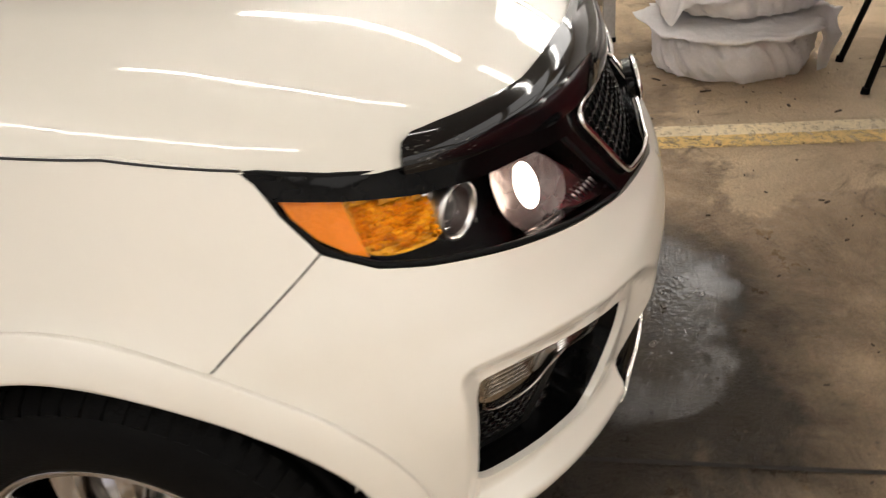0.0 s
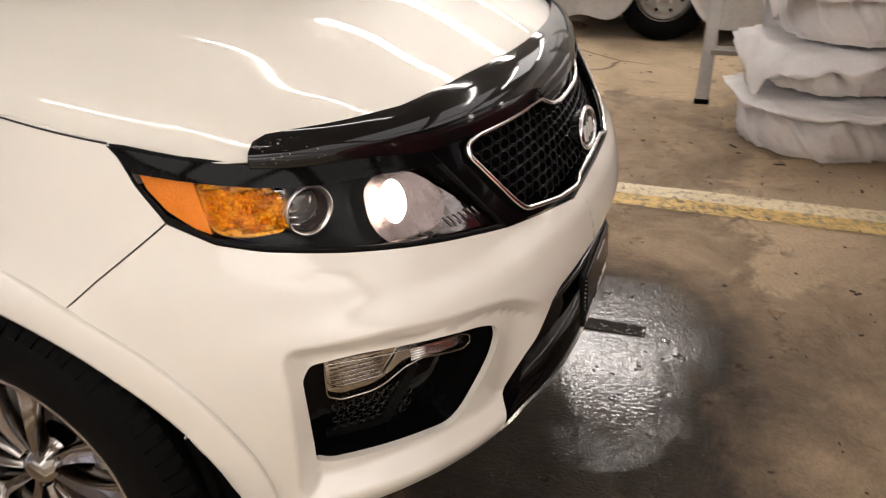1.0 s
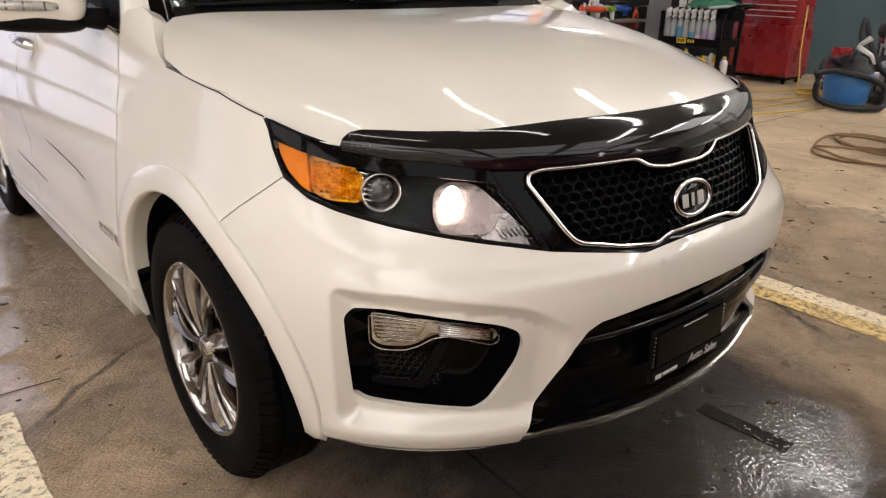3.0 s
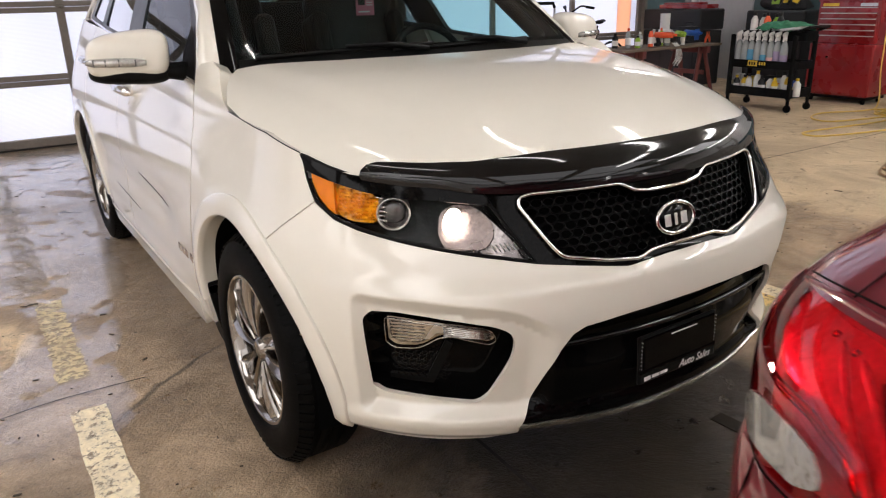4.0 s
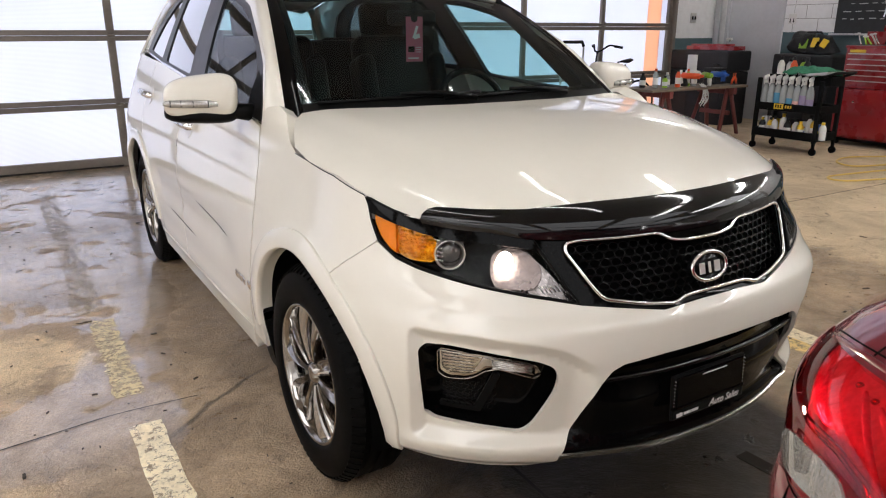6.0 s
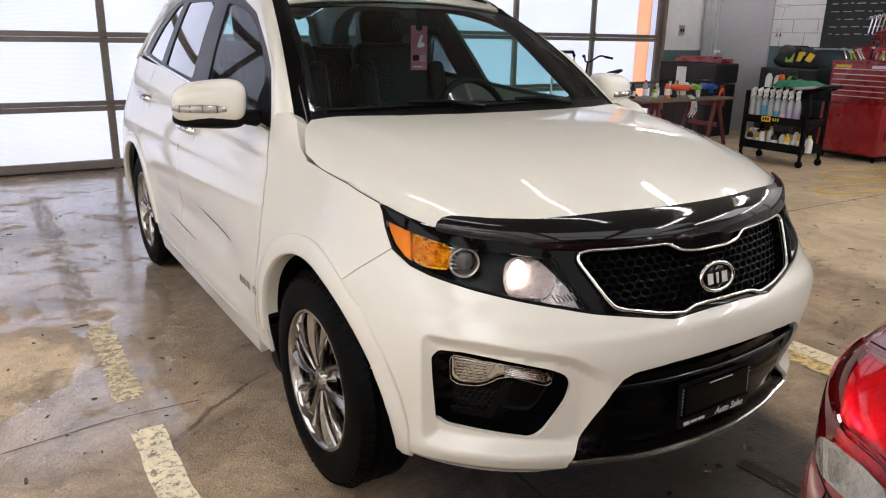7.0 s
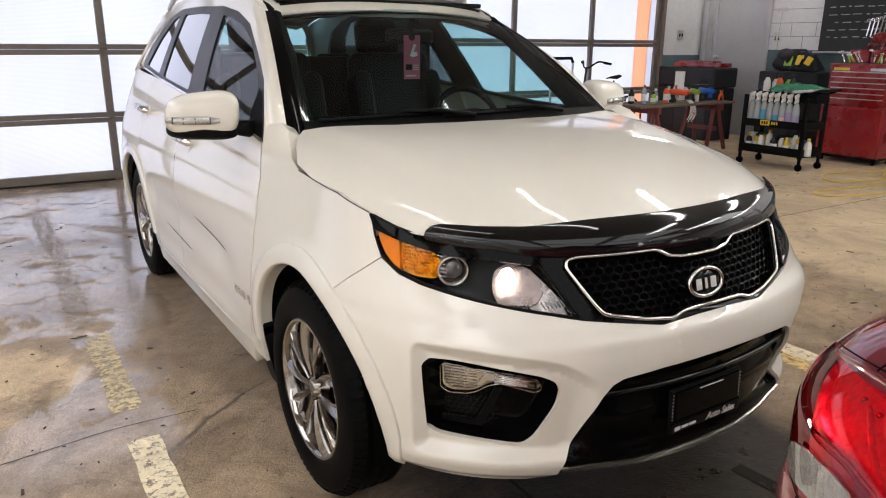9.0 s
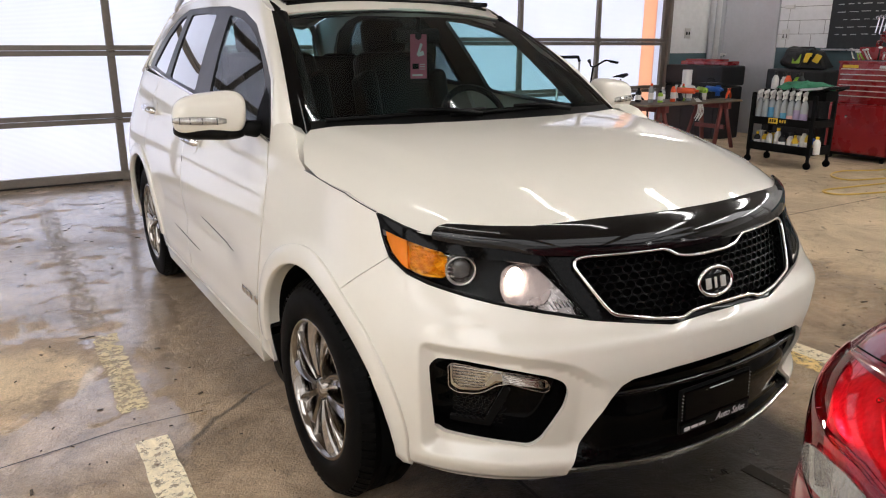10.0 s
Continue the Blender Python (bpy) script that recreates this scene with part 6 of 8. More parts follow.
C = Shell(red_w, red_l, 3.6, 3.03, red_bulge, 2.75, 0.85)
MID = (0, 1.3, 0.7)
TAIL = rounded([(-0.62, 1.045), (-0.758, 1.063), (-0.886, 1.077), (-0.954, 1.083), (-1.026, 1.088), (-1.10, 1.092), (-1.168, 1.086), (-1.160, 1.056), (-1.144, 1.035),
                (-1.122, 1.010), (-1.079, 0.985), (-1.016, 0.965), (-0.936, 0.944), (-0.87, 0.932), (-0.74, 0.940), (-0.64, 0.985)], 0.012, 3)
TAIL = [(p.x, p.y) for p in TAIL]
REV = rounded([(-0.800, 0.950), (-0.825, 0.972), (-0.880, 0.990), (-0.950, 1.003), (-0.993, 1.004), (-1.010, 0.996), (-1.014, 0.983), (-0.981, 0.966), (-0.923, 0.953), (-0.855, 0.938), (-0.815, 0.938)], 0.012, 4)
lo_out = ([(0.0, 0.26), (0.0, 1.155)] + [(-0.1 * i, 1.155 if i < 5 else 1.128) for i in range(1, 15)] + [(-C.reach, 1.128), (-C.reach, 0.26)] + [(-0.2 * i, 0.26) for i in range(6, 0, -1)])
for flip in (False, True):
    skin("rear_body", C, lo_out, "red_paint", red, holes=[TAIL], step=0.03, depth=0.034, flip=flip, centre=MID)
    skin("flank", C, ([(0.0, 0.26), (0.0, 1.155), (2.30, 1.155), (2.55, 1.02), (2.75, 0.98), (2.75, 0.26), (2.73, 0.26)] + arc(2.36, 0.33, 0.36, -10, 190, 16) + [(1.98, 0.26), (0.74, 0.26)]
         + arc(0.37, 0.33, 0.36, -10, 190, 16)), "red_paint", red, step=0.06, depth=0.02, flip=flip, centre=MID)
    skin("nose", C, [(2.755, 0.26), (2.755, 0.97)] + [(2.755 + 0.12 * i, 0.97 - 0.015 * i) for i in range(1, 13)] + [(2.75 + C.reach, 0.78), (2.75 + C.reach, 0.26)], "red_paint", red, step=0.08, depth=0.02, flip=flip, centre=MID)
    tl = skin("tail_lamp", C, TAIL, "lamp_inner", red, step=0.014, off=-0.022, depth=0.0, flip=flip, centre=MID, label="glossy red tail lamp with clear reversing lens")
    skin("cover", C, TAIL, "red_clear", tl, step=0.014, off=0.002, depth=0.0, flip=flip, centre=MID, label="clear red lamp cover").visible_shadow = False
    skin("reversing_lens", C, REV, "rev_lens", tl, step=0.012, off=0.005, depth=0.004, flip=flip, centre=MID, label="clear ribbed reversing lens")
    skin("reflector_panel", C, rounded([(-0.995, 1.068), (-1.13, 1.075), (-1.128, 1.045), (-1.10, 1.022), (-1.055, 1.022)], 0.008, 3), "lamp_inner_dark", tl, step=0.014, off=-0.014, depth=0.006, flip=flip, centre=MID)
    for line in (((-0.885, 1.064), (-0.934, 1.050), (-0.982, 1.034), (-1.023, 1.018), (-1.050, 0.999)), ((-0.928, 1.065), (-0.989, 1.051), (-1.032, 1.036), (-1.072, 1.017), (-1.090, 1.004))):
        g = [on_shell(C, q.x, q.y, -0.013, flip)[0] for q in smooth_path([(u, v, 0) for u, v in line], 3)]
        part("lens_rib", sweep(g, [0.002] + [0.0042] * (len(g) - 2) + [0.002], 8), "lamp_inner", tl)
        part("rib_end", ball(on_shell(C, line[0][0], line[0][1], -0.003, flip)[0], (0.0045, 0.0045, 0.004), n=10), "chrome", tl)
    skin("dark_recess", C, rounded([(-0.960, 1.064), (-0.984, 1.069), (-1.024, 1.057), (-1.036, 1.045), (-1.015, 1.044)], 0.006, 3), "lamp_inner_dim", tl, step=0.012, off=-0.016, depth=0.004, flip=flip, centre=MID)
    g = [on_shell(C, u, v, 0.003, flip)[0] for u, v in ((-1.008, 1.0745), (-1.028, 1.075), (-1.048, 1.075), (-1.068, 1.074), (-1.090, 1.072))]
    part("light_pipe", sweep(g, [0.0006, 0.0017, 0.0017, 0.0017, 0.001], 6), "lamp_inner_dark", tl)
    g = [on_shell(C, u, v, -0.012, flip)[0] for u, v in ((-0.815, 0.990), (-0.870, 1.003), (-0.950, 1.016), (-1.010, 1.014), (-1.040, 0.998))]
    part("lens_step", sweep(g, 0.0055, 8), "chrome", tl)
    edge = smooth_path([(u, v, 0) for u, v in ((-1.175, 1.086), (-1.166, 1.056), (-1.150, 1.033), (-1.126, 1.006), (-1.082, 0.980), (-1.018, 0.960), (-0.938, 0.939), (-0.87, 0.927), (-0.74, 0.935), (-0.64, 0.98))], 3)
    g = [on_shell(C, q.x, q.y, 0.001, flip)[0] for q in edge]
    part("lamp_seal", sweep(g, 0.0012, 6), "void", tl)
    g = [on_shell(C, -0.872 + 0.01 * k, 0.925 - 0.06 * k, 0.0005, flip)[0] for k in range(8)]
    part("bumper_gap", sweep(g, 0.0016, 6), "void", red)
    sb = [on_shell(C, u, v, 0.0005, flip)[0] for u, v in ((-0.850, 1.085), (-0.838, 1.097), (-0.827, 1.108), (-0.798, 1.128), (-0.770, 1.143))]
    part("hatch_gap", sweep(sb, 0.0011, 6), "void", red)
    lid = smooth_path([(u, v, 0) for u, v in ((-0.70, 1.062), (-0.761, 1.074), (-0.836, 1.086), (-0.908, 1.094), (-0.969, 1.099), (-1.032, 1.103), (-1.15, 1.104))], 3)
    sb = [on_shell(C, q.x, q.y, 0.0005, flip)[0] for q in lid]
    part("lamp_lip", sweep([on_shell(C, q.x, q.y - 0.0065, -0.0040, flip)[0] for q in lid], 0.0055, 10), "red_paint", red, "rounded body lip over the lamp")
    part("lid_gap", sweep(sb, 0.0011, 6), "void", red)
    cab = [(0.0, 1.158), (2.28, 1.158), (1.50, 1.42), (0.0, 1.42)] + [(-0.12 * i, 1.42) for i in range(1, 13)] + [(-C.reach, 1.42), (-C.reach, 1.131)] + [(-0.1 * i, 1.158 if i < 5 else 1.131) for i in range(14, 0, -1)]
    side_w = rounded([(-0.28, 1.185), (0.15, 1.37), (1.50, 1.37), (2.05, 1.185)], 0.02, 3)
    rear_w = [(-0.60, 1.140), (-0.74, 1.385), (-1.2, 1.39), (-1.50, 1.39), (-1.50, 1.160), (-1.2, 1.158), (-0.80, 1.149)]
    skin("cabin", C, cab, "red_paint", red, holes=[side_w, rear_w], step=0.05, depth=0.02, flip=flip, centre=MID)
    skin("side_window", C, side_w, "dark_glass", red, step=0.06, off=-0.004, depth=0.0, flip=flip, centre=MID)
    skin("rear_window", C, [(-0.592, 1.136), (-0.735, 1.389), (-1.2, 1.394), (-C.reach, 1.394), (-C.reach, 1.156), (-1.2, 1.154), (-0.80, 1.145)], "dark_glass", red, step=0.05, off=-0.003, depth=0.0, flip=flip, centre=MID)
    wt = [on_shell(C, -0.600 - 0.14 * k, 1.140 + 0.245 * k, 0.004, flip)[0] for k in (0, 0.25, 0.5, 0.75, 1)]
    part("window_trim", sweep(wt, 0.014, 8), "chrome", red)
v, f = [], []
for i in range(13):
    a = -1 + i / 6
    for j, y in enumerate((-0.05, 0.3, 0.7, 1.1, 1.52)):
        v.append((a * 0.53, y, 1.415 + 0.05 * (1 - a * a) * (0.6 + 0.4 * math.sin(math.pi * j / 4))))
    if i:
        f += [((i - 1) * 5 + q, (i - 1) * 5 + q + 1, i * 5 + q + 1, i * 5 + q) for q in range(4)]
part("roof", mesh_of("roof", v, f), "red_paint", red)
v, f = [], []
for i in range(13):
    a = -1 + i / 6
    for k in range(5):
        z = 1.42 - 0.265 * k / 4
        v.append((a * red_w(z), 1.50 + 0.78 * k / 4 + 0.14 * (1 - a * a), z + 0.03 * (1 - a * a)))
    if i:
        f += [((i - 1) * 5 + q, (i - 1) * 5 + q + 1, i * 5 + q + 1, i * 5 + q) for q in range(4)]
part("windscreen", mesh_of("windscreen", v, f), "dark_glass", red)
v, f = [], []
for i in range(13):
    a = -1 + i / 6
    for k in range(6):
        t = k / 5
        v.append((a * (0.80 - 0.16 * t * t), 2.30 + 0.14 * (1 - a * a) * (1 - t) + t * (1.25 - 0.30 * a * a), 1.16 - 0.34 * t ** 1.6 + 0.03 * (1 - a * a)))
    if i:
        f += [((i - 1) * 6 + q, (i - 1) * 6 + q + 1, i * 6 + q + 1, i * 6 + q) for q in range(5)]
part("hood", mesh_of("hood", v, f), "red_paint", red)
part("underbody", box((1.3, 3.6, 0.3), (0, 1.3, 0.42), 0.03), "void", red)
for y in (0.37, 2.36):
    for s in (-1, 1):
        ax = Matrix.Translation((s * 0.72, y, 0.32)) @ Matrix.Rotation(radians(90 * s), 4, "Y")
        w = part("wheel", lathe([(0.20, 0.07), (0.23, 0.095), (0.29, 0.10), (0.315, 0.07), (0.32, 0.0), (0.315, -0.07), (0.29, -0.10), (0.2, -0.09)], 48, ax), "rubber", red)
        part("rim", lathe([(0.0, 0.07), (0.05, 0.075), (0.19, 0.055), (0.205, 0.08), (0.21, 0.09)], 36, ax), "silver", w)

# ---- things about the workshop ----
def jitter(bm, amp, scale, seed=0):
    for vv in bm.verts:
        q = vv.co * scale + Vector((seed, seed * 2.3, 0))
        vv.co += amp * Vector((noise.noise(q), noise.noise(q + Vector((7, 0, 0))), noise.noise(q + Vector((0, 9, 0)))))
    return bm


def crease(p, k, seed):
    """Sharp folds of thin plastic: ridged noise at two scales."""
    q = Vector(p) * k
    a = 1 - abs(noise.noise(q + Vector((seed, 0, 0)))) * 2.2
    b = 1 - abs(noise.noise(q * 2.3 + Vector((0, seed, 3)))) * 2.2
    return 0.65 * max(0.0, a) ** 2 + 0.35 * max(0.0, b) ** 2


def bagged_tyre(x, y, z, r, h, seed, drape=0.0, name="bagged_tyre"):
    """A tyre in a white plastic bag with slanting creases; drape is the length of loose bag hanging over its side."""
    v, f = [], []
    prof = [(0.02, h * 0.90), (r * 0.35, h * 0.93), (r * 0.6, h * 0.99), (r * 0.78, h), (r * 0.92, h * 0.90), (r * 0.985, h * 0.74), (r, h * 0.5), (r * 0.985, h * 0.27), (r * 0.92, h * 0.09), (r * 0.80, 0.0), (0.02, 0.0)]
    prof = smooth_path([(a, 0, b) for a, b in prof], 4)
    n = 160
    for i, p in enumerate(prof):
        for k in range(n):
            a = math.tau * k / n
            slant = a + 1.4 * p.z
            c = crease((math.cos(slant) * 2.1, math.sin(slant) * 2.1, p.z * 2.0 + 0.6 * a), 1.9, seed)
            d = (0.046 * c - 0.016 + 0.024 * noise.noise((math.cos(a) * 2, math.sin(a) * 2, p.z * 5 + seed))) * min(1.0, p.x / (0.5 * r))
            q = Vector(((p.x + d) * math.cos(a), (p.x + d) * math.sin(a), max(0.0, p.z + 0.5 * d * (1 if p.z > h * 0.3 else 0))))
            v.append(q)
            if i:
                f.append(((i - 1) * n + k, (i - 1) * n + (k + 1) % n, i * n + (k + 1) % n, i * n + k))
    t = thing(name, "tyre wrapped in a creased white plastic bag, stacked", "bagged tyre", pose(x, y, z, 0, 0, seed * 57), "bagged tyres")
    part("bag", mesh_of("bag", v, f), "bag", t)
    if drape:
        v, f = [], []
        m = 26
        for i in range(m + 1):
            w = i / m
            for k in range(n):
                a = math.tau * k / n
                hang = drape * (0.55 + 0.9 * noise.noise((math.cos(a) * 1.3, math.sin(a) * 1.3, seed + 5)) + 0.35 * noise.noise((math.cos(a) * 4, math.sin(a) * 4, seed)))
                hang = max(0.03, hang) + 0.30 * math.exp(-((a - 3.3) / 0.16) ** 2)
                if w < 0.55:
                    q = Vector((w / 0.55 * (r + 0.015) * math.cos(a), w / 0.55 * (r + 0.015) * math.sin(a), h + 0.035 * (1 - w / 0.55)))
                else:
                    e = (w - 0.55) / 0.45
                    flare = r + 0.015 + 0.05 * math.sin(e * 2.2) + 0.07 * e * (noise.noise((math.cos(a) * 2.5, math.sin(a) * 2.5, seed + 9)) + 0.3)
                    q = Vector((flare * math.cos(a), flare * math.sin(a), h - hang * e))
                c = crease((q.x * 5 + 0.8 * a, q.y * 5, q.z * 3), 1.0, seed + 2)
                q += Vector((math.cos(a), math.sin(a), 0.7)) * (0.045 * c - 0.010) * (0.4 + 0.6 * w)
                v.append(q)
                if i:
                    f.append(((i - 1) * n + k, (i - 1) * n + (k + 1) % n, i * n + (k + 1) % n, i * n + k))
        part("loose_bag", mesh_of("loose_bag", v, f), "bag", t, "crumpled loose end of the bag")
    return t


bagged_tyre(2.47, -1.62, 0.0, 0.395, 0.27, 1.0, 0.06)
bagged_tyre(2.50, -1.64, 0.315, 0.40, 0.20, 2.6, 0.26)
bagged_tyre(2.46, -1.70, 0.545, 0.38, 0.24, 4.1, 0.22)

stand = thing("folding_stand", "black steel folding stand with thin legs", "stand")
for p, q in (((1.91, -2.11, 0), (2.02, -2.30, 0.80)), ((2.38, -2.15, 0), (2.30, -2.32, 0.80)), ((1.98, -2.40, 0), (2.02, -2.33, 0.80)), ((2.40, -2.45, 0), (2.30, -2.36, 0.80))):
    part("leg", rod(p, q, 0.016, 0.014, 10), "black", stand)
    part("foot", rod(p, Vector(p) + Vector((0, 0, 0.03)), 0.021, 0.018, 10), "rubber", stand)
part("top", box((0.50, 0.20, 0.035), (2.16, -2.34, 0.815), 0.01), "black", stand)
part("brace", rod((1.96, -2.19, 0.34), (1.995, -2.37, 0.34), 0.009, n=8), "black", stand)

# steps: a small aluminium platform ladder
lad = thing("step_ladder", "dull aluminium step ladder with ribbed treads", "ladder")
for y in (-1.02, -1.62):
    part("rail", box((0.035, 0.075, 1.75), (3.09, y, 0.86), 0.006, (0, 10, 0)), "ladder", lad)
    part("rear_leg", box((0.03, 0.04, 1.70), (3.62, y, 0.845), 0.005, (0, -11, 0)), "ladder", lad)
    part("foot", box((0.06, 0.085, 0.03), (2.945, y, 0.015), 0.006), "rubber", lad)
for k in range(5):
    z = 0.30 + 0.31 * k
    part("tread", box((0.10, 0.57, 0.03), (2.95 + 0.176 * z, -1.32, z), 0.005), "ladder", lad)
    for j in range(3):
        part("rib", box((0.008, 0.56, 0.005), (2.92 + 0.176 * z + 0.028 * j, -1.32, z + 0.017), 0.001), "ladder", lad)

# covered vehicle
cov = thing("covered_vehicle", "vehicle under a creased grey fabric cover, wheel showing below", "covered vehicle")


def cover_f(u, v):
    """u along the vehicle, v from one hem over the top to the other."""
    a = (v - 0.5) * 2
    w = 0.96 * math.copysign(min(1.0, abs(a) * 1.9), a) * (1.0 + 0.03 * math.sin(u * 9))
    drop = max(0.0, abs(a) - 0.5) * 2
    end = smoothstep(0.0, 0.10, u) * (1 - smoothstep(0.93, 1.0, u))
    top = 0.95 + 0.55 * smoothstep(0.28, 0.42, u) * (1 - smoothstep(0.80, 0.97, u))
    top = 0.55 + (top - 0.55) * end
    wheel_gap = 0.44 * math.exp(-((u - 0.165) / 0.05) ** 2) + 0.34 * math.exp(-((u - 0.78) / 0.06) ** 2)
    hem = 0.16 + wheel_gap + 0.03 * math.sin(u * 40)
    z = top - (top - hem) * smoothstep(0.0, 1.0, drop) ** 1.1
    fold = 0.022 * noise.noise((u * 16, v * 8, 0)) + 0.010 * noise.noise((u * 40, v * 18, 2)) + 0.02 * drop * math.sin(u * 55 + 3 * noise.noise((u * 6, 0, 0)))
    return 5.42 + w * (0.90 + 0.10 * end) * (1 + 0.05 * drop) + fold * (1 if a > 0 else -1), 0.14 - 4.5 * u + 0.25 * (1 - abs(a)) * (1 - end) * (1 if u > 0.5 else 1), z + fold * 0.5


v, f = [], []
NU, NV = 110, 60
for i in range(NU + 1):
    for j in range(NV + 1):
        v.append(cover_f(i / NU, j / NV))
for i in range(NU):
    for j in range(NV):
        p0 = i * (NV + 1) + j
        f.append((p0, p0 + 1, p0 + NV + 2, p0 + NV + 1))
part("cover", mesh_of("cover", v, f), "cover", cov)
vv_, ff_ = [], []
for j in range(NV + 1):
    x, y, z = cover_f(0.0, j / NV)
    vv_ += [(x, y, z), (5.42 + (x - 5.42) * 0.97, y + 0.02, 0.14 + 0.02 * math.sin(j))]
    if j:
        ff_.append((2 * j - 2, 2 * j - 1, 2 * j + 1, 2 * j))
part("cover_end", mesh_of("cover_end", vv_, ff_), "cover", cov)
part("underbody", box((1.5, 3.9, 0.5), (5.45, -2.1, 0.55), 0.1), "void", cov)
for y in (-0.62, -3.4):
    for x, s in ((4.62, -1), (6.22, 1)):
        ax = Matrix.Translation((x, y, 0.37)) @ Matrix.Rotation(radians(90 * s), 4, "Y")
        w = part("wheel", lathe([(0.20, 0.08), (0.225, 0.105), (0.30, 0.115), (0.345, 0.10), (0.365, 0.06), (0.37, 0.0), (0.365, -0.06), (0.30, -0.11), (0.2, -0.09)], 56, ax), "rubber", cov)
        part("rim", lathe([(0.0, 0.045), (0.05, 0.05), (0.07, 0.02), (0.12, 0.03), (0.165, 0.055), (0.185, 0.04), (0.20, 0.075), (0.215, 0.10)], 44, ax), "steel_wheel", w, "dirty grey steel wheel")
        for k in range(5):
            a = math.tau * k / 5
            part("lug_nut", rod(ax @ Vector((0.085 * math.cos(a), 0.085 * math.sin(a), 0.02)), ax @ Vector((0.085 * math.cos(a), 0.085 * math.sin(a), 0.055)), 0.013, n=6), "silver", w)
        for k in range(8):
            a = math.tau * (k + 0.5) / 8
            part("vent_hole", rod(ax @ Vector((0.145 * math.cos(a), 0.145 * math.sin(a), 0.035)), ax @ Vector((0.145 * math.cos(a), 0.145 * math.sin(a), 0.052)), 0.014, n=10), "void", w)

# utility cart with spray bottles
cart = thing("utility_cart", "black plastic utility cart with three shelves on castors", "cart")
CX, CY0, CY1, CW = 6.66, 2.84, 3.66, 0.42
for z, h, x0 in ((0.17, 0.10, -CW / 2), (0.49, 0.09, -CW / 2), (0.80, 0.11, -0.04)):     # the top shelf is a shallow one at the back
    cx, w = CX + (x0 + CW / 2) / 2, CW / 2 - x0
    b = box((w, CY1 - CY0, 0.02), (cx, (CY0 + CY1) / 2, z), 0.005)
    for x in (x0, CW / 2):
        box((0.02, CY1 - CY0, h), (CX + x, (CY0 + CY1) / 2, z + h / 2 - 0.01), 0.005, bm=b)
    for y in (CY0, CY1):
        box((w, 0.02, h), (cx, y, z + h / 2 - 0.01), 0.005, bm=b)
    part("shelf", b, "black", cart)
for x in (-CW / 2 + 0.01, CW / 2 - 0.01):
    for y in (CY0 + 0.01, CY1 - 0.01):
        part("post", box((0.045, 0.045, 0.72), (CX + x, y, 0.50), 0.008), "black", cart)
        cb = rod((CX + x - 0.014, y, 0.042), (CX + x + 0.014, y, 0.042), 0.042, n=18)
        box((0.04, 0.028, 0.085), (CX + x, y, 0.10), 0.006, bm=cb)
        part("castor", cb, "rubber", cart)
part("handle", sweep([(CX - 0.2, CY0, 0.90), (CX - 0.2, CY0 - 0.13, 0.95), (CX + 0.2, CY0 - 0.13, 0.95), (CX + 0.2, CY0, 0.90)], 0.016, 8), "black", cart)
part("tray", box((CW - 0.05, 0.26, 0.03), (CX, CY0 + 0.10, 0.93), 0.008, (-7, 0, 0)), "silver", cart, "silver tray on the cart's end")
sg = part("nameplate", box((0.006, 0.26, 0.075), (CX - CW / 2 - 0.013, CY0 + 0.44, 0.535), 0.002), "black", cart, "yellow and black maker's plate")
part("plate_patch", box((0.004, 0.125, 0.065), (CX - CW / 2 - 0.017, CY0 + 0.50, 0.535), 0.002), "yellow", sg)
for k in range(3):
    part("lettering_bar", box((0.003, 0.020, 0.035), (CX - CW / 2 - 0.020, CY0 + 0.535 - 0.032 * k, 0.535), 0.001), "black", sg)
    part("lettering_bar", box((0.003, 0.020, 0.035), (CX - CW / 2 - 0.018, CY0 + 0.405 - 0.032 * k, 0.535), 0.001), "yellow", sg)


def spray_bottle(x, y, z, liquid, fill, turn=0, trigger="white_plastic"):
    t = thing("spray_bottle", "clear plastic spray bottle part full, with trigger head", "spray bottle", pose(x, y, z, 0, 0, turn) @ Matrix.Diagonal((1.12, 1.12, 1.45, 1)), "spray bottles on the cart")
    prof = [(0.0, 0.0), (0.036, 0.0), (0.040, 0.006), (0.040, 0.13), (0.037, 0.155), (0.026, 0.185), (0.015, 0.20), (0.014, 0.215)]
    part("bottle", lathe([(0.040, fill * 0.155)] + [(r, h) for r, h in prof if h > fill * 0.155], 20), "bottle", t)
    part("liquid", lathe([(0.0, 0.0), (0.036, 0.0), (0.0402, 0.006), (0.0402, fill * 0.155)], 20), liquid, t)
    part("collar", lathe([(0.0, 0.205), (0.018, 0.205), (0.018, 0.228), (0.0, 0.228)], 14), "white_plastic", t)
    hb = box((0.085, 0.024, 0.030), (-0.012, 0, 0.256), 0.008, (0, -12, 0))
    box((0.018, 0.022, 0.034), (0.008, 0, 0.238), 0.004, bm=hb)
    box((0.010, 0.016, 0.055), (-0.036, 0, 0.222), 0.004, (0, 24, 0), bm=hb)
    part("trigger_head", hb, trigger, t)


for i, (lq, fl_) in enumerate((("liq_grey", 0.15), ("liq_grey", 0.80), ("liq_blue", 0.85), ("liq_grey", 0.45), ("liq_blue", 0.60), ("liq_pink", 0.48), ("liq_violet", 0.80), ("liq_violet", 0.62))):
    spray_bottle(CX - CW / 2 + 0.055, CY1 - 0.07 - 0.084 * i, 0.50, lq, fl_, 8 * math.sin(i * 3))


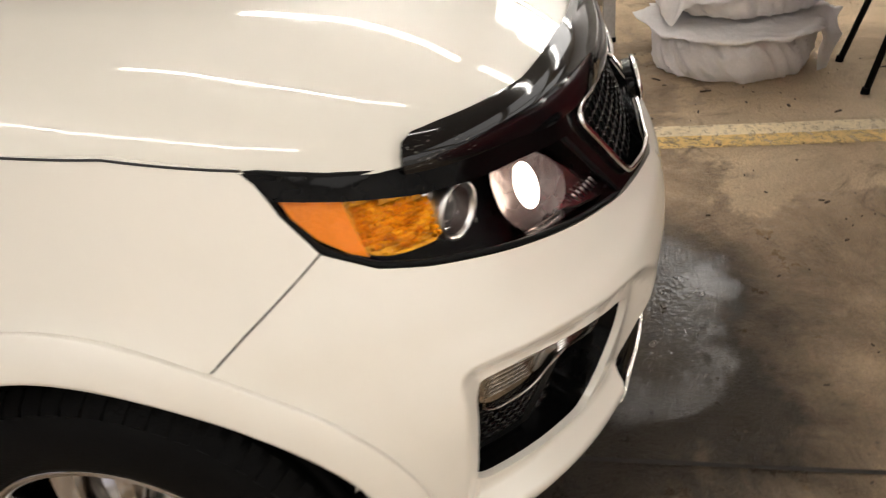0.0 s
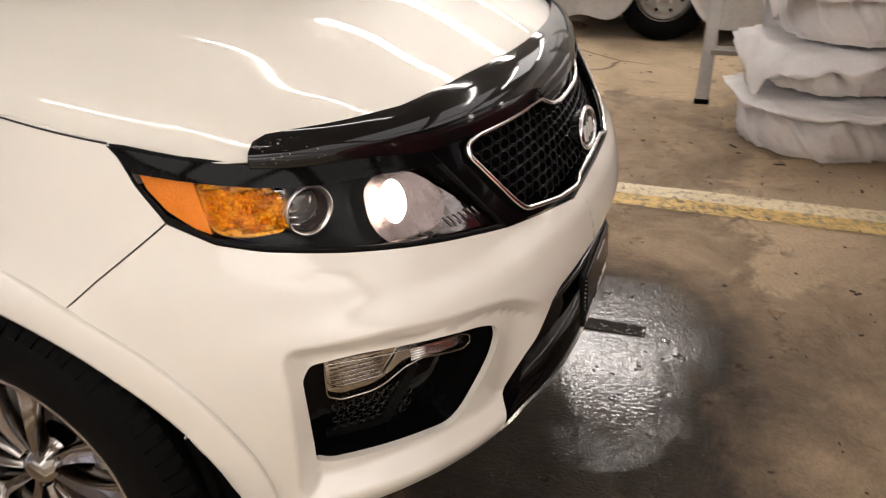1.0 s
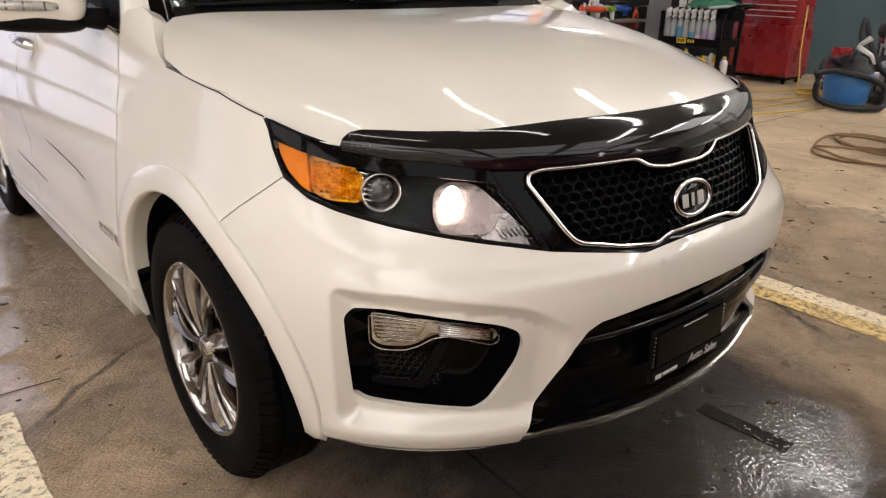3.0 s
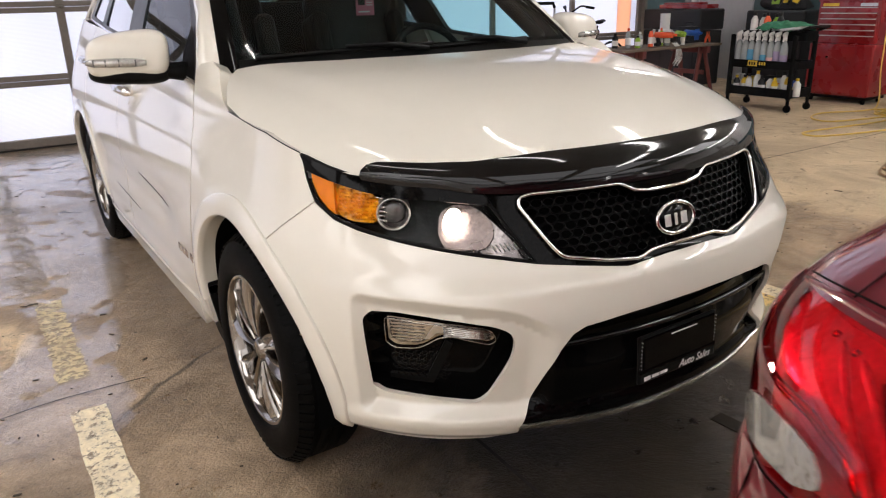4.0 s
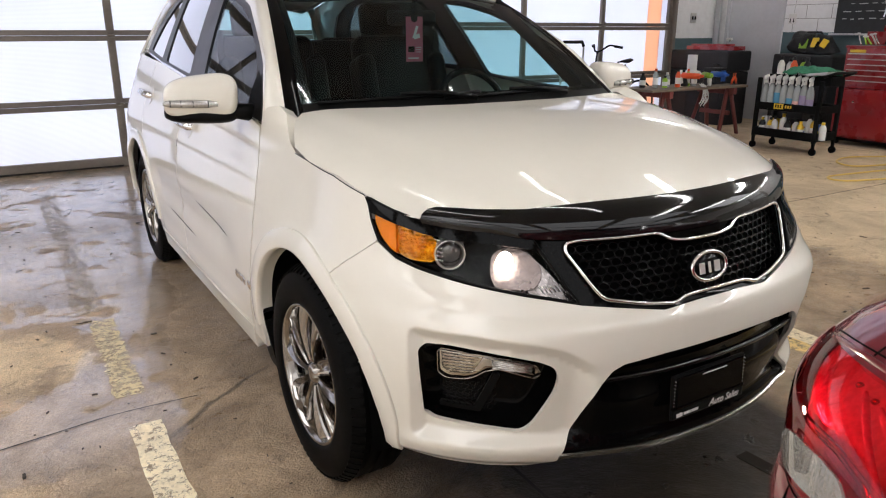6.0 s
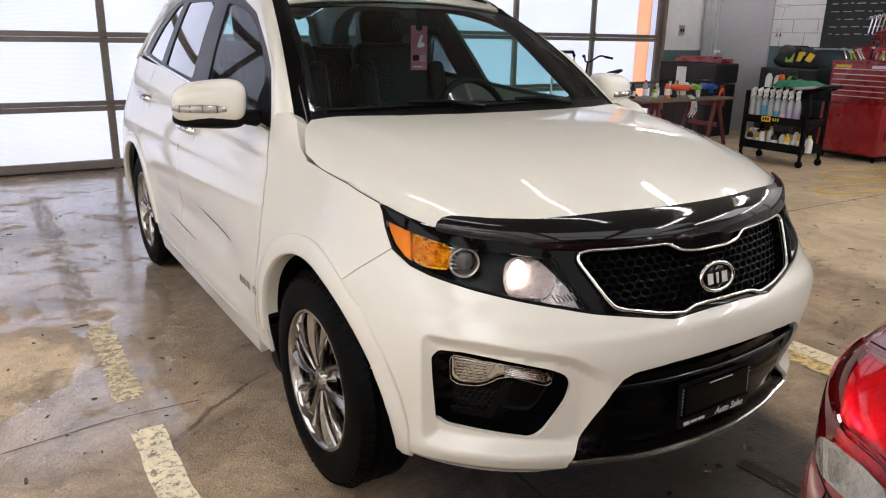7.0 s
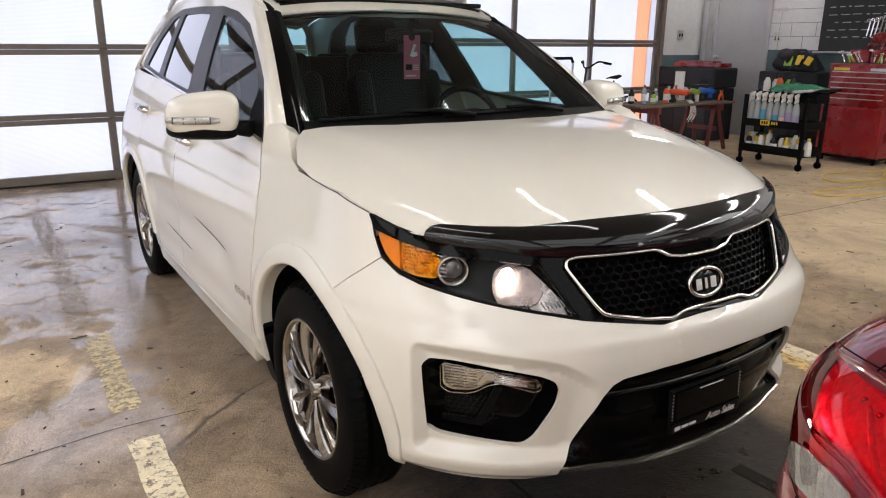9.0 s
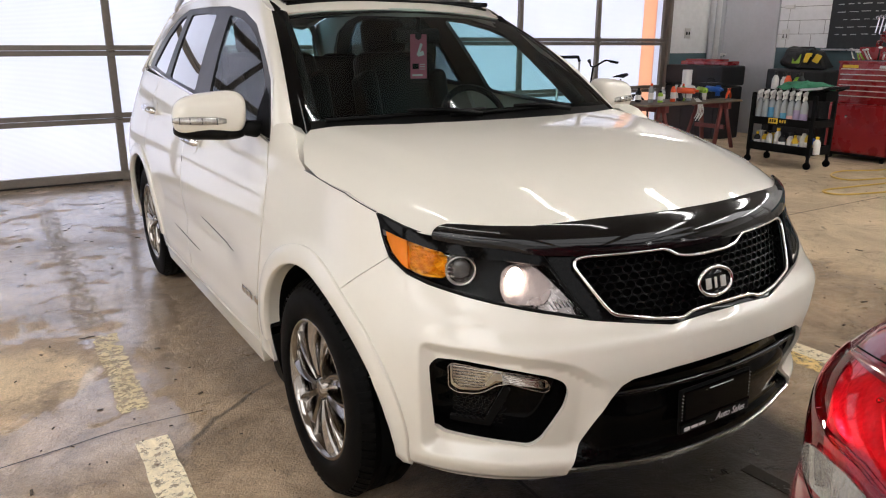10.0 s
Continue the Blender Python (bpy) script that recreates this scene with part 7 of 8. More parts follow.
def small_bottle(x, y, z, r, h, material, cap="white_plastic", label="plastic bottle of car-care fluid on the cart"):
    t = thing("bottle", label, "bottle", pose(x, y, z), "bottles on the cart")
    part("body", lathe([(0, 0), (r, 0), (r * 1.05, 0.01), (r * 1.05, h * 0.68), (r * 0.5, h * 0.84), (r * 0.42, h * 0.86)], 16), material, t)
    part("cap", lathe([(0, h * 0.85), (r * 0.48, h * 0.85), (r * 0.48, h), (0, h)], 12), cap, t)
    part("sticker", lathe([(r * 1.07, h * 0.18), (r * 1.07, h * 0.52)], 16), "paper", t)


rnd = random.Random(4)
cols = ["case", "yellow", "white_plastic", "white_plastic", "case", "paper", "yellow", "white_plastic", "yellow", "white_plastic"]
for i, c_ in enumerate(cols):
    small_bottle(CX - CW / 2 + 0.06 + 0.04 * (i % 2), CY1 - 0.08 - 0.085 * i, 0.18, 0.034 + 0.008 * rnd.random(), 0.19 + 0.09 * rnd.random(), c_, "case" if i % 3 else "yellow")
for i, c_ in enumerate(("white_plastic", "silver", "orange", "green", "case")):
    small_bottle(CX + 0.05 + 0.05 * (i % 2), CY1 - 0.10 - 0.085 * i, 0.81, 0.040, 0.30 - 0.02 * (i % 2), c_, "case")
for k, (y, c_) in enumerate(((3.15, "yellow"), (3.05, "paper"), (2.98, "white_plastic"), (2.90, "yellow"))):
    bx = thing("carton", "small printed carton on the cart's lowest shelf", "carton", pose(CX - 0.10, y, 0.18))
    part("carton_body", box((0.05, 0.065, 0.13 - 0.01 * k), (0, 0, 0.065 - 0.005 * k), 0.002), c_, bx)
    part("label_bar", box((0.002, 0.045, 0.03), (-0.027, 0, 0.07), 0.001), "blue" if k % 2 else "paper", bx)
tw = bmesh.new()
bmesh.ops.create_grid(tw, x_segments=40, y_segments=40, size=0.5)
for q in tw.verts:
    x, y = q.co.x, q.co.y
    q.co = Vector((x * 0.40, y * 0.52, 0.075 * math.exp(-(x * x + y * y) * 3) + 0.035 * noise.noise((x * 7, y * 7, 1)) + 0.012 * noise.noise((x * 22, y * 22, 1)) - 0.10 * max(0, abs(x) - 0.42) * 4))
for fc in tw.faces:
    fc.smooth = True
bmesh.ops.solidify(tw, geom=tw.faces[:], thickness=0.006)
tow = thing("towel", "crumpled green cloth lying on the cart", "towel", pose(CX + 0.05, CY0 + 0.30, 0.93))
part("cloth", tw, "cloth_green", tow)

# red tool chest on a roller cabinet
chest = thing("tool_cabinet", "red steel roller cabinet with two doors", "tool cabinet")
part("body", box((0.50, 0.80, 0.62), (7.86, 2.95, 0.40), 0.012), "tool_red", chest)
part("plinth", box((0.44, 0.74, 0.05), (7.88, 2.95, 0.075), 0.006), "black", chest)
part("door", box((0.016, 0.77, 0.57), (7.606, 2.95, 0.40), 0.006), "tool_red", chest)
part("lock", rod((7.59, 3.10, 0.55), (7.6, 3.10, 0.55), 0.015, n=12), "chrome", chest)
for y in (2.62, 3.28):
    for x in (7.68, 8.04):
        part("castor", rod((x, y - 0.015, 0.028), (x, y + 0.015, 0.028), 0.028, n=14), "rubber", chest)
top = thing("tool_chest", "red steel tool chest with many thin drawers", "tool chest")
part("body", box((0.42, 0.76, 0.50), (7.88, 2.95, 0.96), 0.012), "tool_red", top)
part("lid", box((0.44, 0.78, 0.03), (7.88, 2.95, 1.215), 0.008), "tool_red", top)
for k in range(6):
    z = 1.11 - 0.066 * k
    d = part("drawer", box((0.016, 0.70, 0.058), (7.665, 2.95, z), 0.004), "tool_red", top)
    part("pull", box((0.016, 0.68, 0.012), (7.652, 2.95, z + 0.022), 0.004), "emblem_bar", d, "bright drawer pull")
for y, c_ in ((3.18, "yellow"), (2.72, "silver")):
    part("maker_plate", box((0.006, 0.20, 0.035), (7.666, y, 1.165), 0.002), c_, top)
flower = bmesh.new()
for k in range(40):
    a, e = rnd.random() * math.tau, rnd.random() * math.pi
    c = Vector((0.09 * math.sin(e) * math.cos(a), 0.12 * math.sin(e) * math.sin(a), 0.12 * math.cos(e)))
    sweep([c + 0.035 * Vector((math.cos(j) * math.sin(a), math.cos(j) * math.cos(a), math.sin(j))) for j in (0, 1.2, 2.4, 3.6, 4.8)], 0.010, 5, closed=True, bm=flower)
fw = thing("hose_bundle", "red coiled air hose heaped on the tool chest", "hose", pose(8.1, 2.98, 1.46))
part("coil", flower, "tool_red", fw)
tray = thing("tool_tray", "open red tray with hand tools on the chest", "tool tray")
part("tray", box((0.22, 0.72, 0.16), (8.06, 2.90, 1.32), 0.008), "tool_red", tray)
for k in range(12):
    p = Vector((7.78 + 0.14 * rnd.random(), 2.62 + 0.055 * k, 1.245))
    q = p + Vector((0.10 * rnd.random(), 0.16 * (rnd.random() - 0.3), 0.06 + 0.10 * rnd.random()))
    w = thing("hand_tool", "hand tool lying on the tool chest", "tool", group="tools on the chest")
    part("shaft", rod(p, q, 0.011, 0.009, 8), rnd.choice(["chrome", "silver", "black", "green", "silver"]), w)
    part("head", ball(q, (0.02, 0.026, 0.014), n=10), rnd.choice(["chrome", "silver", "white_plastic"]), w)
for k in range(6):
    w = thing("wrench", "chrome wrench hanging on the wall board", "wrench", group="wrenches on the wall")
    y = 3.62 - 0.055 * k
    part("shaft", box((0.008, 0.020, 0.20 + 0.02 * k), (X1 - 0.03, y, 1.68), 0.003, (8, 0, 0)), "chrome", w)
    part("jaw", lathe([(0.012, -0.006), (0.024, -0.006), (0.024, 0.006), (0.012, 0.006)], 14, Matrix.Translation((X1 - 0.03, y + 0.012, 1.79 + 0.01 * k)) @ pose(0, 0, 0, 0, 90, 0)), "chrome", w)

# chalkboard with illegible writing
cbd = thing("chalkboard", "black wall board covered with faint chalk writing", "chalkboard")
part("board", box((0.02, 2.4, 1.2), (X1 - 0.012, 3.12, 1.97), 0.004), "board", cbd)
part("ledge", box((0.10, 2.5, 0.025), (X1 - 0.06, 3.10, 1.355), 0.004), "silver", cbd)
for r in range(9):
    y = 4.22 - 0.10 * (r % 3 == 0)
    while y > 2.4:
        w = 0.03 + 0.10 * rnd.random()
        part("chalk_bar", box((0.002, w, 0.008 + 0.006 * rnd.random()), (X1 - 0.0235, y - w / 2, 2.40 - 0.105 * r + 0.012 * rnd.random()), 0, (3 * rnd.random() - 1.5, 0, 0)), "chalk", cbd)
        y -= w + 0.04 + 0.03 * rnd.random()

# fittings on the walls
for name, label, x, y, z in (("outlet", "white double wall socket on the block wall", X1 - 0.012, 5.01, 1.575), ):
    o = thing(name, label, "socket")
    part("plate", box((0.018, 0.12, 0.15), (x, y, z), 0.006), "white_plastic", o)
    for dy in (-0.028, 0.028):
        part("slot", box((0.004, 0.012, 0.035), (x - 0.010, y + dy, z - 0.01), 0.002), "black", o)
        part("slot", box((0.004, 0.022, 0.022), (x - 0.010, y + dy, z - 0.04), 0.002), "black", o)
o = thing("sensor_box", "small white sensor box on the block wall", "sensor")
part("case", box((0.04, 0.16, 0.06), (X1 - 0.02, 4.98, 1.98), 0.012), "white_plastic", o)
part("wire", rod((X1 - 0.004, 4.98, 1.95), (X1 - 0.004, 5.0, 1.65), 0.003, n=6), "wall_grey", o)
o = thing("switch_plate", "dark steel switch plate beside the door", "switch")
part("plate", box((0.13, 0.02, 0.16), (8.38, Y1 - 0.01, 1.60), 0.006), "silver", o)
for k in (-0.03, 0.03):
    part("toggle", box((0.02, 0.012, 0.05), (8.38 + k, Y1 - 0.026, 1.60), 0.003), "black", o)
o = thing("wall_pipe", "painted pipe running up beside the door", "pipe")
part("pipe", rod((8.9, 6.32, 0.0), (8.9, 6.32, TOP), 0.05, n=16), "door_grey", o)

# black cases and tool bag
def case(name, label, x, y, z, sx, sy, sz):
    t = thing(name, label, "tool case", pose(x, y, z))
    part("body", box((sx, sy, sz * 0.72), (0, 0, sz * 0.36), 0.025, seg=3), "case", t)
    part("lid", box((sx * 1.03, sy * 1.03, sz * 0.27), (0, 0, sz * 0.865), 0.03, seg=3), "case", t)
    for k in (-0.3, 0.3):
        part("latch", box((0.02, 0.05, 0.09), (-sx / 2 - 0.012, sy * k, sz * 0.70), 0.006), "black", t)
    for k in (-0.42, -0.14, 0.14, 0.42):
        part("rib", box((0.012, 0.03, sz * 0.6), (-sx / 2 - 0.004, sy * k, sz * 0.33), 0.005), "case", t)
    return t


case("storage_case", "large moulded black storage case against the wall", 8.55, 4.31, 0.0, 0.55, 0.88, 1.08)
bag = thing("tool_bag", "black tool bag with yellow and green patches on a case", "tool bag", pose(8.5, 4.31, 1.085))
bb = box((0.32, 0.40, 0.30), (0, 0.16, 0.15), 0.09, seg=5, taper=0.80)
box((0.28, 0.46, 0.26), (-0.02, -0.16, 0.13), 0.06, seg=5, taper=0.42, bm=bb)
part("body", jitter(bb, 0.045, 7, 3), "case", bag)
part("handle", sweep([(0, -0.16, 0.22), (0, -0.10, 0.30), (0, 0.10, 0.30), (0, 0.16, 0.22)], 0.014, 8), "case", bag)
part("patch", box((0.02, 0.10, 0.14), (-0.125, -0.10, 0.16), 0.01, (0, 20, 0)), "yellow", bag)
part("patch", box((0.02, 0.10, 0.12), (-0.125, -0.24, 0.15), 0.01, (20, 20, 0)), "yellow", bag)
part("patch", box((0.02, 0.12, 0.15), (-0.14, 0.06, 0.15), 0.01, (0, 12, 0)), "green", bag)
part("patch_bar", box((0.01, 0.03, 0.12), (-0.16, -0.15, 0.12), 0.003, (18, 12, 0)), "black", bag)

# work bench on trestles, with its clutter; laid out along y and then turned to stand along the door wall
before_bench = set(scene.collection.all_objects)
bench = thing("trestle_table", "worn plywood top on dark red wooden trestles", "work table")
part("top", box((0.62, 1.90, 0.03), (7.42, 5.66, 0.665), 0.004), "wood", bench)
for y in (4.98, 6.25):
    for s in (-1, 1):
        for e in (-1, 1):
            part("leg", rod((7.42 + e * 0.26, y + s * 0.20, 0.0), (7.42 + e * 0.20, y + s * 0.03, 0.645), 0.032, n=4), "wood_red", bench)
    part("beam", box((0.62, 0.07, 0.09), (7.42, y, 0.605), 0.006), "wood_red", bench)
    part("brace", box((0.50, 0.03, 0.06), (7.42, y, 0.30), 0.004), "wood_red", bench)
BT = 0.68
case("storage_case", "large moulded black storage case behind the trestle table", 8.09, 5.76, 0.0, 0.55, 1.10, 1.11)
t = thing("red_tool_box", "flat red metal tool box on a black case", "tool box", pose(8.09, 5.66, 1.115, 0, 0, 4))
part("body", box((0.30, 0.85, 0.06), (0, 0, 0.03), 0.008), "tool_red", t)
part("lid", box((0.24, 0.62, 0.03), (0, 0.05, 0.075), 0.008), "tool_red", t)
t = thing("paper_roll", "white paper towel roll standing on the table", "paper roll", pose(7.66, 5.26, BT))
part("roll", lathe([(0.02, 0), (0.065, 0), (0.067, 0.01), (0.067, 0.40), (0.02, 0.40)], 24), "paper", t)
t = thing("battery_box", "black battery pack with blue label on the table", "battery", pose(7.52, 4.92, BT))
part("body", box((0.20, 0.26, 0.22), (0, 0, 0.11), 0.01), "case", t)
part("label_patch", box((0.004, 0.10, 0.15), (-0.103, -0.05, 0.11), 0.002), "blue", t)
part("handle", sweep([(0, -0.09, 0.22), (0, -0.07, 0.27), (0, 0.07, 0.27), (0, 0.09, 0.22)], 0.008, 6), "case", t)


def power_tool(x, y, z, turn, body, label):
    t = thing("power_tool", label, "power tool", pose(x, y, z, 0, 0, turn))
    b = rod((0, -0.14, 0.075), (0, 0.10, 0.075), 0.042, 0.036, 16)
    rod((0, 0.10, 0.075), (0, 0.15, 0.075), 0.022, 0.016, 12, bm=b)
    part("motor", b, body, t)
    part("grip", box((0.045, 0.05, 0.13), (0, -0.09, 0.0), 0.012, (18, 0, 0)), "case", t)
    part("base", box((0.07, 0.11, 0.04), (0, -0.12, -0.045), 0.01), "case", t)


power_tool(7.28, 5.12, BT + 0.07, 85, "blue", "blue cordless polisher lying on the table")
t = thing("spring_clamp", "orange plastic spring clamp on the table", "clamp", pose(7.24, 4.86, BT, 0, 0, 20))
for s in (-1, 1):
    part("jaw", sweep([(0, 0.10 * s, 0.012), (0, 0.07 * s, 0.07), (0, 0.02 * s, 0.10), (0, 0.05 * s, 0.15)], [0.012, 0.018, 0.020, 0.012], 8), "orange", t)
power_tool(7.24, 5.42, BT + 0.07, 60, "green", "lime green cordless drill on the table")
power_tool(7.25, 5.72, BT + 0.07, 110, "orange", "orange and white polisher on the table")
power_tool(7.35, 5.58, BT + 0.10, 75, "white_plastic", "white hand tool among cables on the table")
for k in range(10):
    y = 5.30 + 0.12 * k
    hgt = 0.06 + 0.14 * rnd.random()
    small_bottle(7.3 + 0.22 * rnd.random(), y, BT, 0.026 + 0.014 * rnd.random(), hgt + 0.06, rnd.choice(["orange", "white_plastic", "blue", "case", "green", "liq_grey"]), rnd.choice(["orange", "case", "white_plastic"]),
                 "small bottle or pot standing on the trestle table")
cab = bmesh.new()
for k in range(5):
    pts = [(7.18 + 0.05 * rnd.random(), 5.55 + 0.02 * k, BT + 0.04), (7.13, 5.55 + 0.02 * k, BT - 0.02), (7.11, 5.53 + 0.03 * k, BT - 0.14), (7.13, 5.56 + 0.03 * k, BT - 0.22 - 0.03 * (k % 2))]
    sweep(smooth_path(pts, 5), 0.007, 6, bm=cab)
t = thing("cable_bundle", "white cables hanging over the table's edge", "cables")
part("cable", cab, "white_plastic", t)

turn_bench = Matrix.Translation((12.11, -2.62, 0)) @ Matrix.Rotation(radians(90), 4, "Z")
for ob in list(scene.collection.all_objects):
    if ob not in before_bench and ob.parent is None and not ob.name.startswith(("storage_case", "red_tool_box")):
        ob.matrix_basis = turn_bench @ ob.matrix_basis

# bicycle behind the table
bike = thing("bicycle", "black bicycle with saddle and swept handlebar against the door", "bicycle", pose(6.25, 5.95, 0, 0, 0, 0))
for x in (-0.52, 0.52):
    part("tyre", lathe([(0.325, -0.016), (0.345, 0.0), (0.325, 0.016), (0.312, 0.0), (0.325, -0.016)], 48, Matrix.Translation((x, 0, 0.345)) @ pose(0, 0, 0, 90, 0, 0)), "rubber", bike)
    sp = bmesh.new()
    for k in range(20):
        a = math.tau * k / 20
        rod((x, 0, 0.345), (x + 0.315 * math.cos(a), 0, 0.345 + 0.315 * math.sin(a)), 0.0015, n=4, bm=sp)
    part("spokes", sp, "silver", bike)
for nm, p, q, r in (("seat_tube", (0.10, 0, 0.30), (0.20, 0, 0.80), 0.016), ("down_tube", (0.10, 0, 0.30), (-0.38, 0, 0.72), 0.018), ("top_tube", (0.17, 0, 0.72), (-0.38, 0, 0.78), 0.015), ("chain_stay", (0.10, 0, 0.30), (0.52, 0, 0.345), 0.010),
                    ("seat_stay", (0.18, 0, 0.70), (0.52, 0, 0.345), 0.009), ("fork", (-0.40, 0, 0.80), (-0.52, 0, 0.345), 0.014), ("stem", (-0.40, 0, 0.78), (-0.36, 0, 1.12), 0.014), ("seat_post", (0.20, 0, 0.80), (0.215, 0, 0.92), 0.012)):
    part(nm, rod(p, q, r, n=10), "black", bike)
part("handlebar", sweep(smooth_path([(-0.22, 0.26, 1.18), (-0.28, 0.16, 1.20), (-0.36, 0.05, 1.12), (-0.36, -0.05, 1.12), (-0.28, -0.16, 1.20), (-0.22, -0.26, 1.18)], 5), 0.013, 8), "black", bike)
for s in (-1, 1):
    part("grip", rod((-0.25, 0.22 * s, 1.19), (-0.16, 0.30 * s, 1.17), 0.018, n=10), "rubber", bike)
part("saddle", sweep([(0.06, 0, 0.955), (0.14, 0, 0.965), (0.24, 0, 0.965), (0.32, 0, 0.985)], [0.018, 0.035, 0.070, 0.055], 12, flat=0.42), "black", bike)
t = thing("folded_trolley", "folded hand trolley with black handle by the door", "trolley", pose(5.42, 5.95, 0))
for s in (-0.2, 0.2):
    part("upright", rod((s, 0, 0.05), (s, 0, 1.20), 0.016, n=10), "silver", t)
part("handle", sweep([(-0.20, 0, 1.19), (-0.17, 0, 1.25), (0.17, 0, 1.25), (0.20, 0, 1.19)], 0.022, 8), "black", t)
part("plate", box((0.46, 0.22, 0.02), (0, -0.1, 0.05), 0.006), "black", t)

# vacuums, hoses and cords on the floor
vac = thing("wet_vacuum", "blue drum vacuum cleaner with a thick black hose round it", "vacuum", pose(6.58, 1.43, 0, 0, 0, 20))
part("drum", lathe([(0.0, 0.05), (0.185, 0.05), (0.205, 0.08), (0.225, 0.22), (0.235, 0.335), (0.225, 0.345)], 32), "vac_blue", vac)
part("rim", lathe([(0.232, 0.330), (0.243, 0.338), (0.243, 0.358), (0.22, 0.366)], 32), "vac_blue", vac)
part("head", lathe([(0.222, 0.355), (0.215, 0.40), (0.15, 0.43), (0.14, 0.50), (0.10, 0.53), (0.0, 0.535)], 32), "case", vac)
part("handle", sweep(smooth_path([(-0.13, 0, 0.47), (-0.09, 0, 0.58), (0.09, 0, 0.58), (0.13, 0, 0.47)], 4), 0.018, 8), "case", vac)
for s_ in (-1, 1):
    part("latch", box((0.03, 0.05, 0.09), (-0.02, s_ * 0.238, 0.34), 0.008), "silver", vac)
part("hose", sweep(smooth_path([(-0.10, 0.10, 0.44), (-0.27, 0.22, 0.50), (-0.36, 0.26, 0.30), (-0.30, 0.24, 0.12), (-0.32, 0.0, 0.05), (-0.22, -0.27, 0.05), (0.05, -0.36, 0.06), (0.10, -0.33, 0.22),
                                (-0.22, -0.18, 0.34), (-0.30, 0.12, 0.40), (-0.38, 0.30, 0.36)], 7), 0.030, 10), "case", vac)
for k in range(4):
    a = math.tau * k / 4 + 0.4
    part("castor", ball((0.18 * math.cos(a), 0.18 * math.sin(a), 0.028), (0.028, 0.028, 0.028), n=10), "case", vac)
part("wand", sweep([(-0.14, 0.02, 0.50), (-0.20, -0.05, 0.66), (-0.24, -0.12, 0.72)], [0.020, 0.022, 0.030], 10), "silver", vac)
part("nozzle", sweep([(-0.22, -0.02, 0.64), (-0.25, -0.16, 0.56), (-0.26, -0.20, 0.48)], [0.026, 0.020, 0.012], 10), "white_plastic", vac)
v2 = thing("shop_vacuum", "tall steel shop vacuum with black head and red ring", "vacuum", pose(7.26, 1.25, 0))
part("base", lathe([(0.0, 0.05), (0.25, 0.05), (0.26, 0.09), (0.21, 0.14)], 28), "case", v2)
part("drum", lathe([(0.0, 0.12), (0.18, 0.12), (0.19, 0.14), (0.19, 0.62), (0.185, 0.63)], 32), "silver", v2)
part("band", lathe([(0.195, 0.32), (0.203, 0.325), (0.203, 0.385), (0.195, 0.39)], 32), "case", v2)
part("ring", lathe([(0.193, 0.625), (0.215, 0.632), (0.215, 0.675), (0.20, 0.685)], 32), "tool_red", v2)
for k in range(12):
    a = math.tau * k / 12
    part("stay", box((0.016, 0.022, 0.48), (0.196 * math.cos(a), 0.196 * math.sin(a), 0.38), 0.004, (0, 0, math.degrees(a))), "case", v2)
part("head", lathe([(0.205, 0.68), (0.235, 0.72), (0.23, 0.80), (0.16, 0.84), (0.15, 0.93), (0.0, 0.95)], 32), "case", v2)
part("handle", sweep(smooth_path([(-0.05, -0.15, 0.90), (-0.05, -0.13, 1.02), (-0.05, 0.13, 1.02), (-0.05, 0.15, 0.90)], 4), 0.015, 8), "case", v2)
part("clamp", box((0.04, 0.05, 0.14), (-0.21, 0.06, 0.66), 0.01), "silver", v2)
part("hose", sweep(smooth_path([(-0.20, 0.05, 0.50), (-0.34, 0.14, 0.46), (-0.36, 0.26, 0.66), (-0.24, 0.30, 0.86), (-0.28, 0.18, 0.60), (-0.36, -0.05, 0.34), (-0.33, -0.30, 0.30), (-0.10, -0.34, 0.20)], 7), 0.028, 10), "case", v2)
for k in range(4):
    a = math.tau * k / 4 + 0.7
    part("castor", ball((0.22 * math.cos(a), 0.22 * math.sin(a), 0.028), (0.028, 0.028, 0.028), n=10), "case", v2)
eng = thing("compressor", "small red compressor behind the vacuums", "compressor", pose(7.75, 2.02, 0))
part("tank", rod((-0.15, 0, 0.22), (0.2, 0, 0.22), 0.13, n=24), "tool_red", eng)
part("motor", box((0.2, 0.18, 0.16), (0, 0, 0.42), 0.03), "tool_red", eng)
for k in (-0.1, 0.15):
    part("foot", box((0.04, 0.22, 0.10), (k, 0, 0.05), 0.006), "case", eng)


def floor_cord(name, label, pts, r, material, z=None):
    t = thing(name, label, "cord")
    part("cord", sweep(smooth_path([(x, y, (r if len(p) == 0 else p[0])) for x, y, *p in pts], 7), r, 6), material, t)


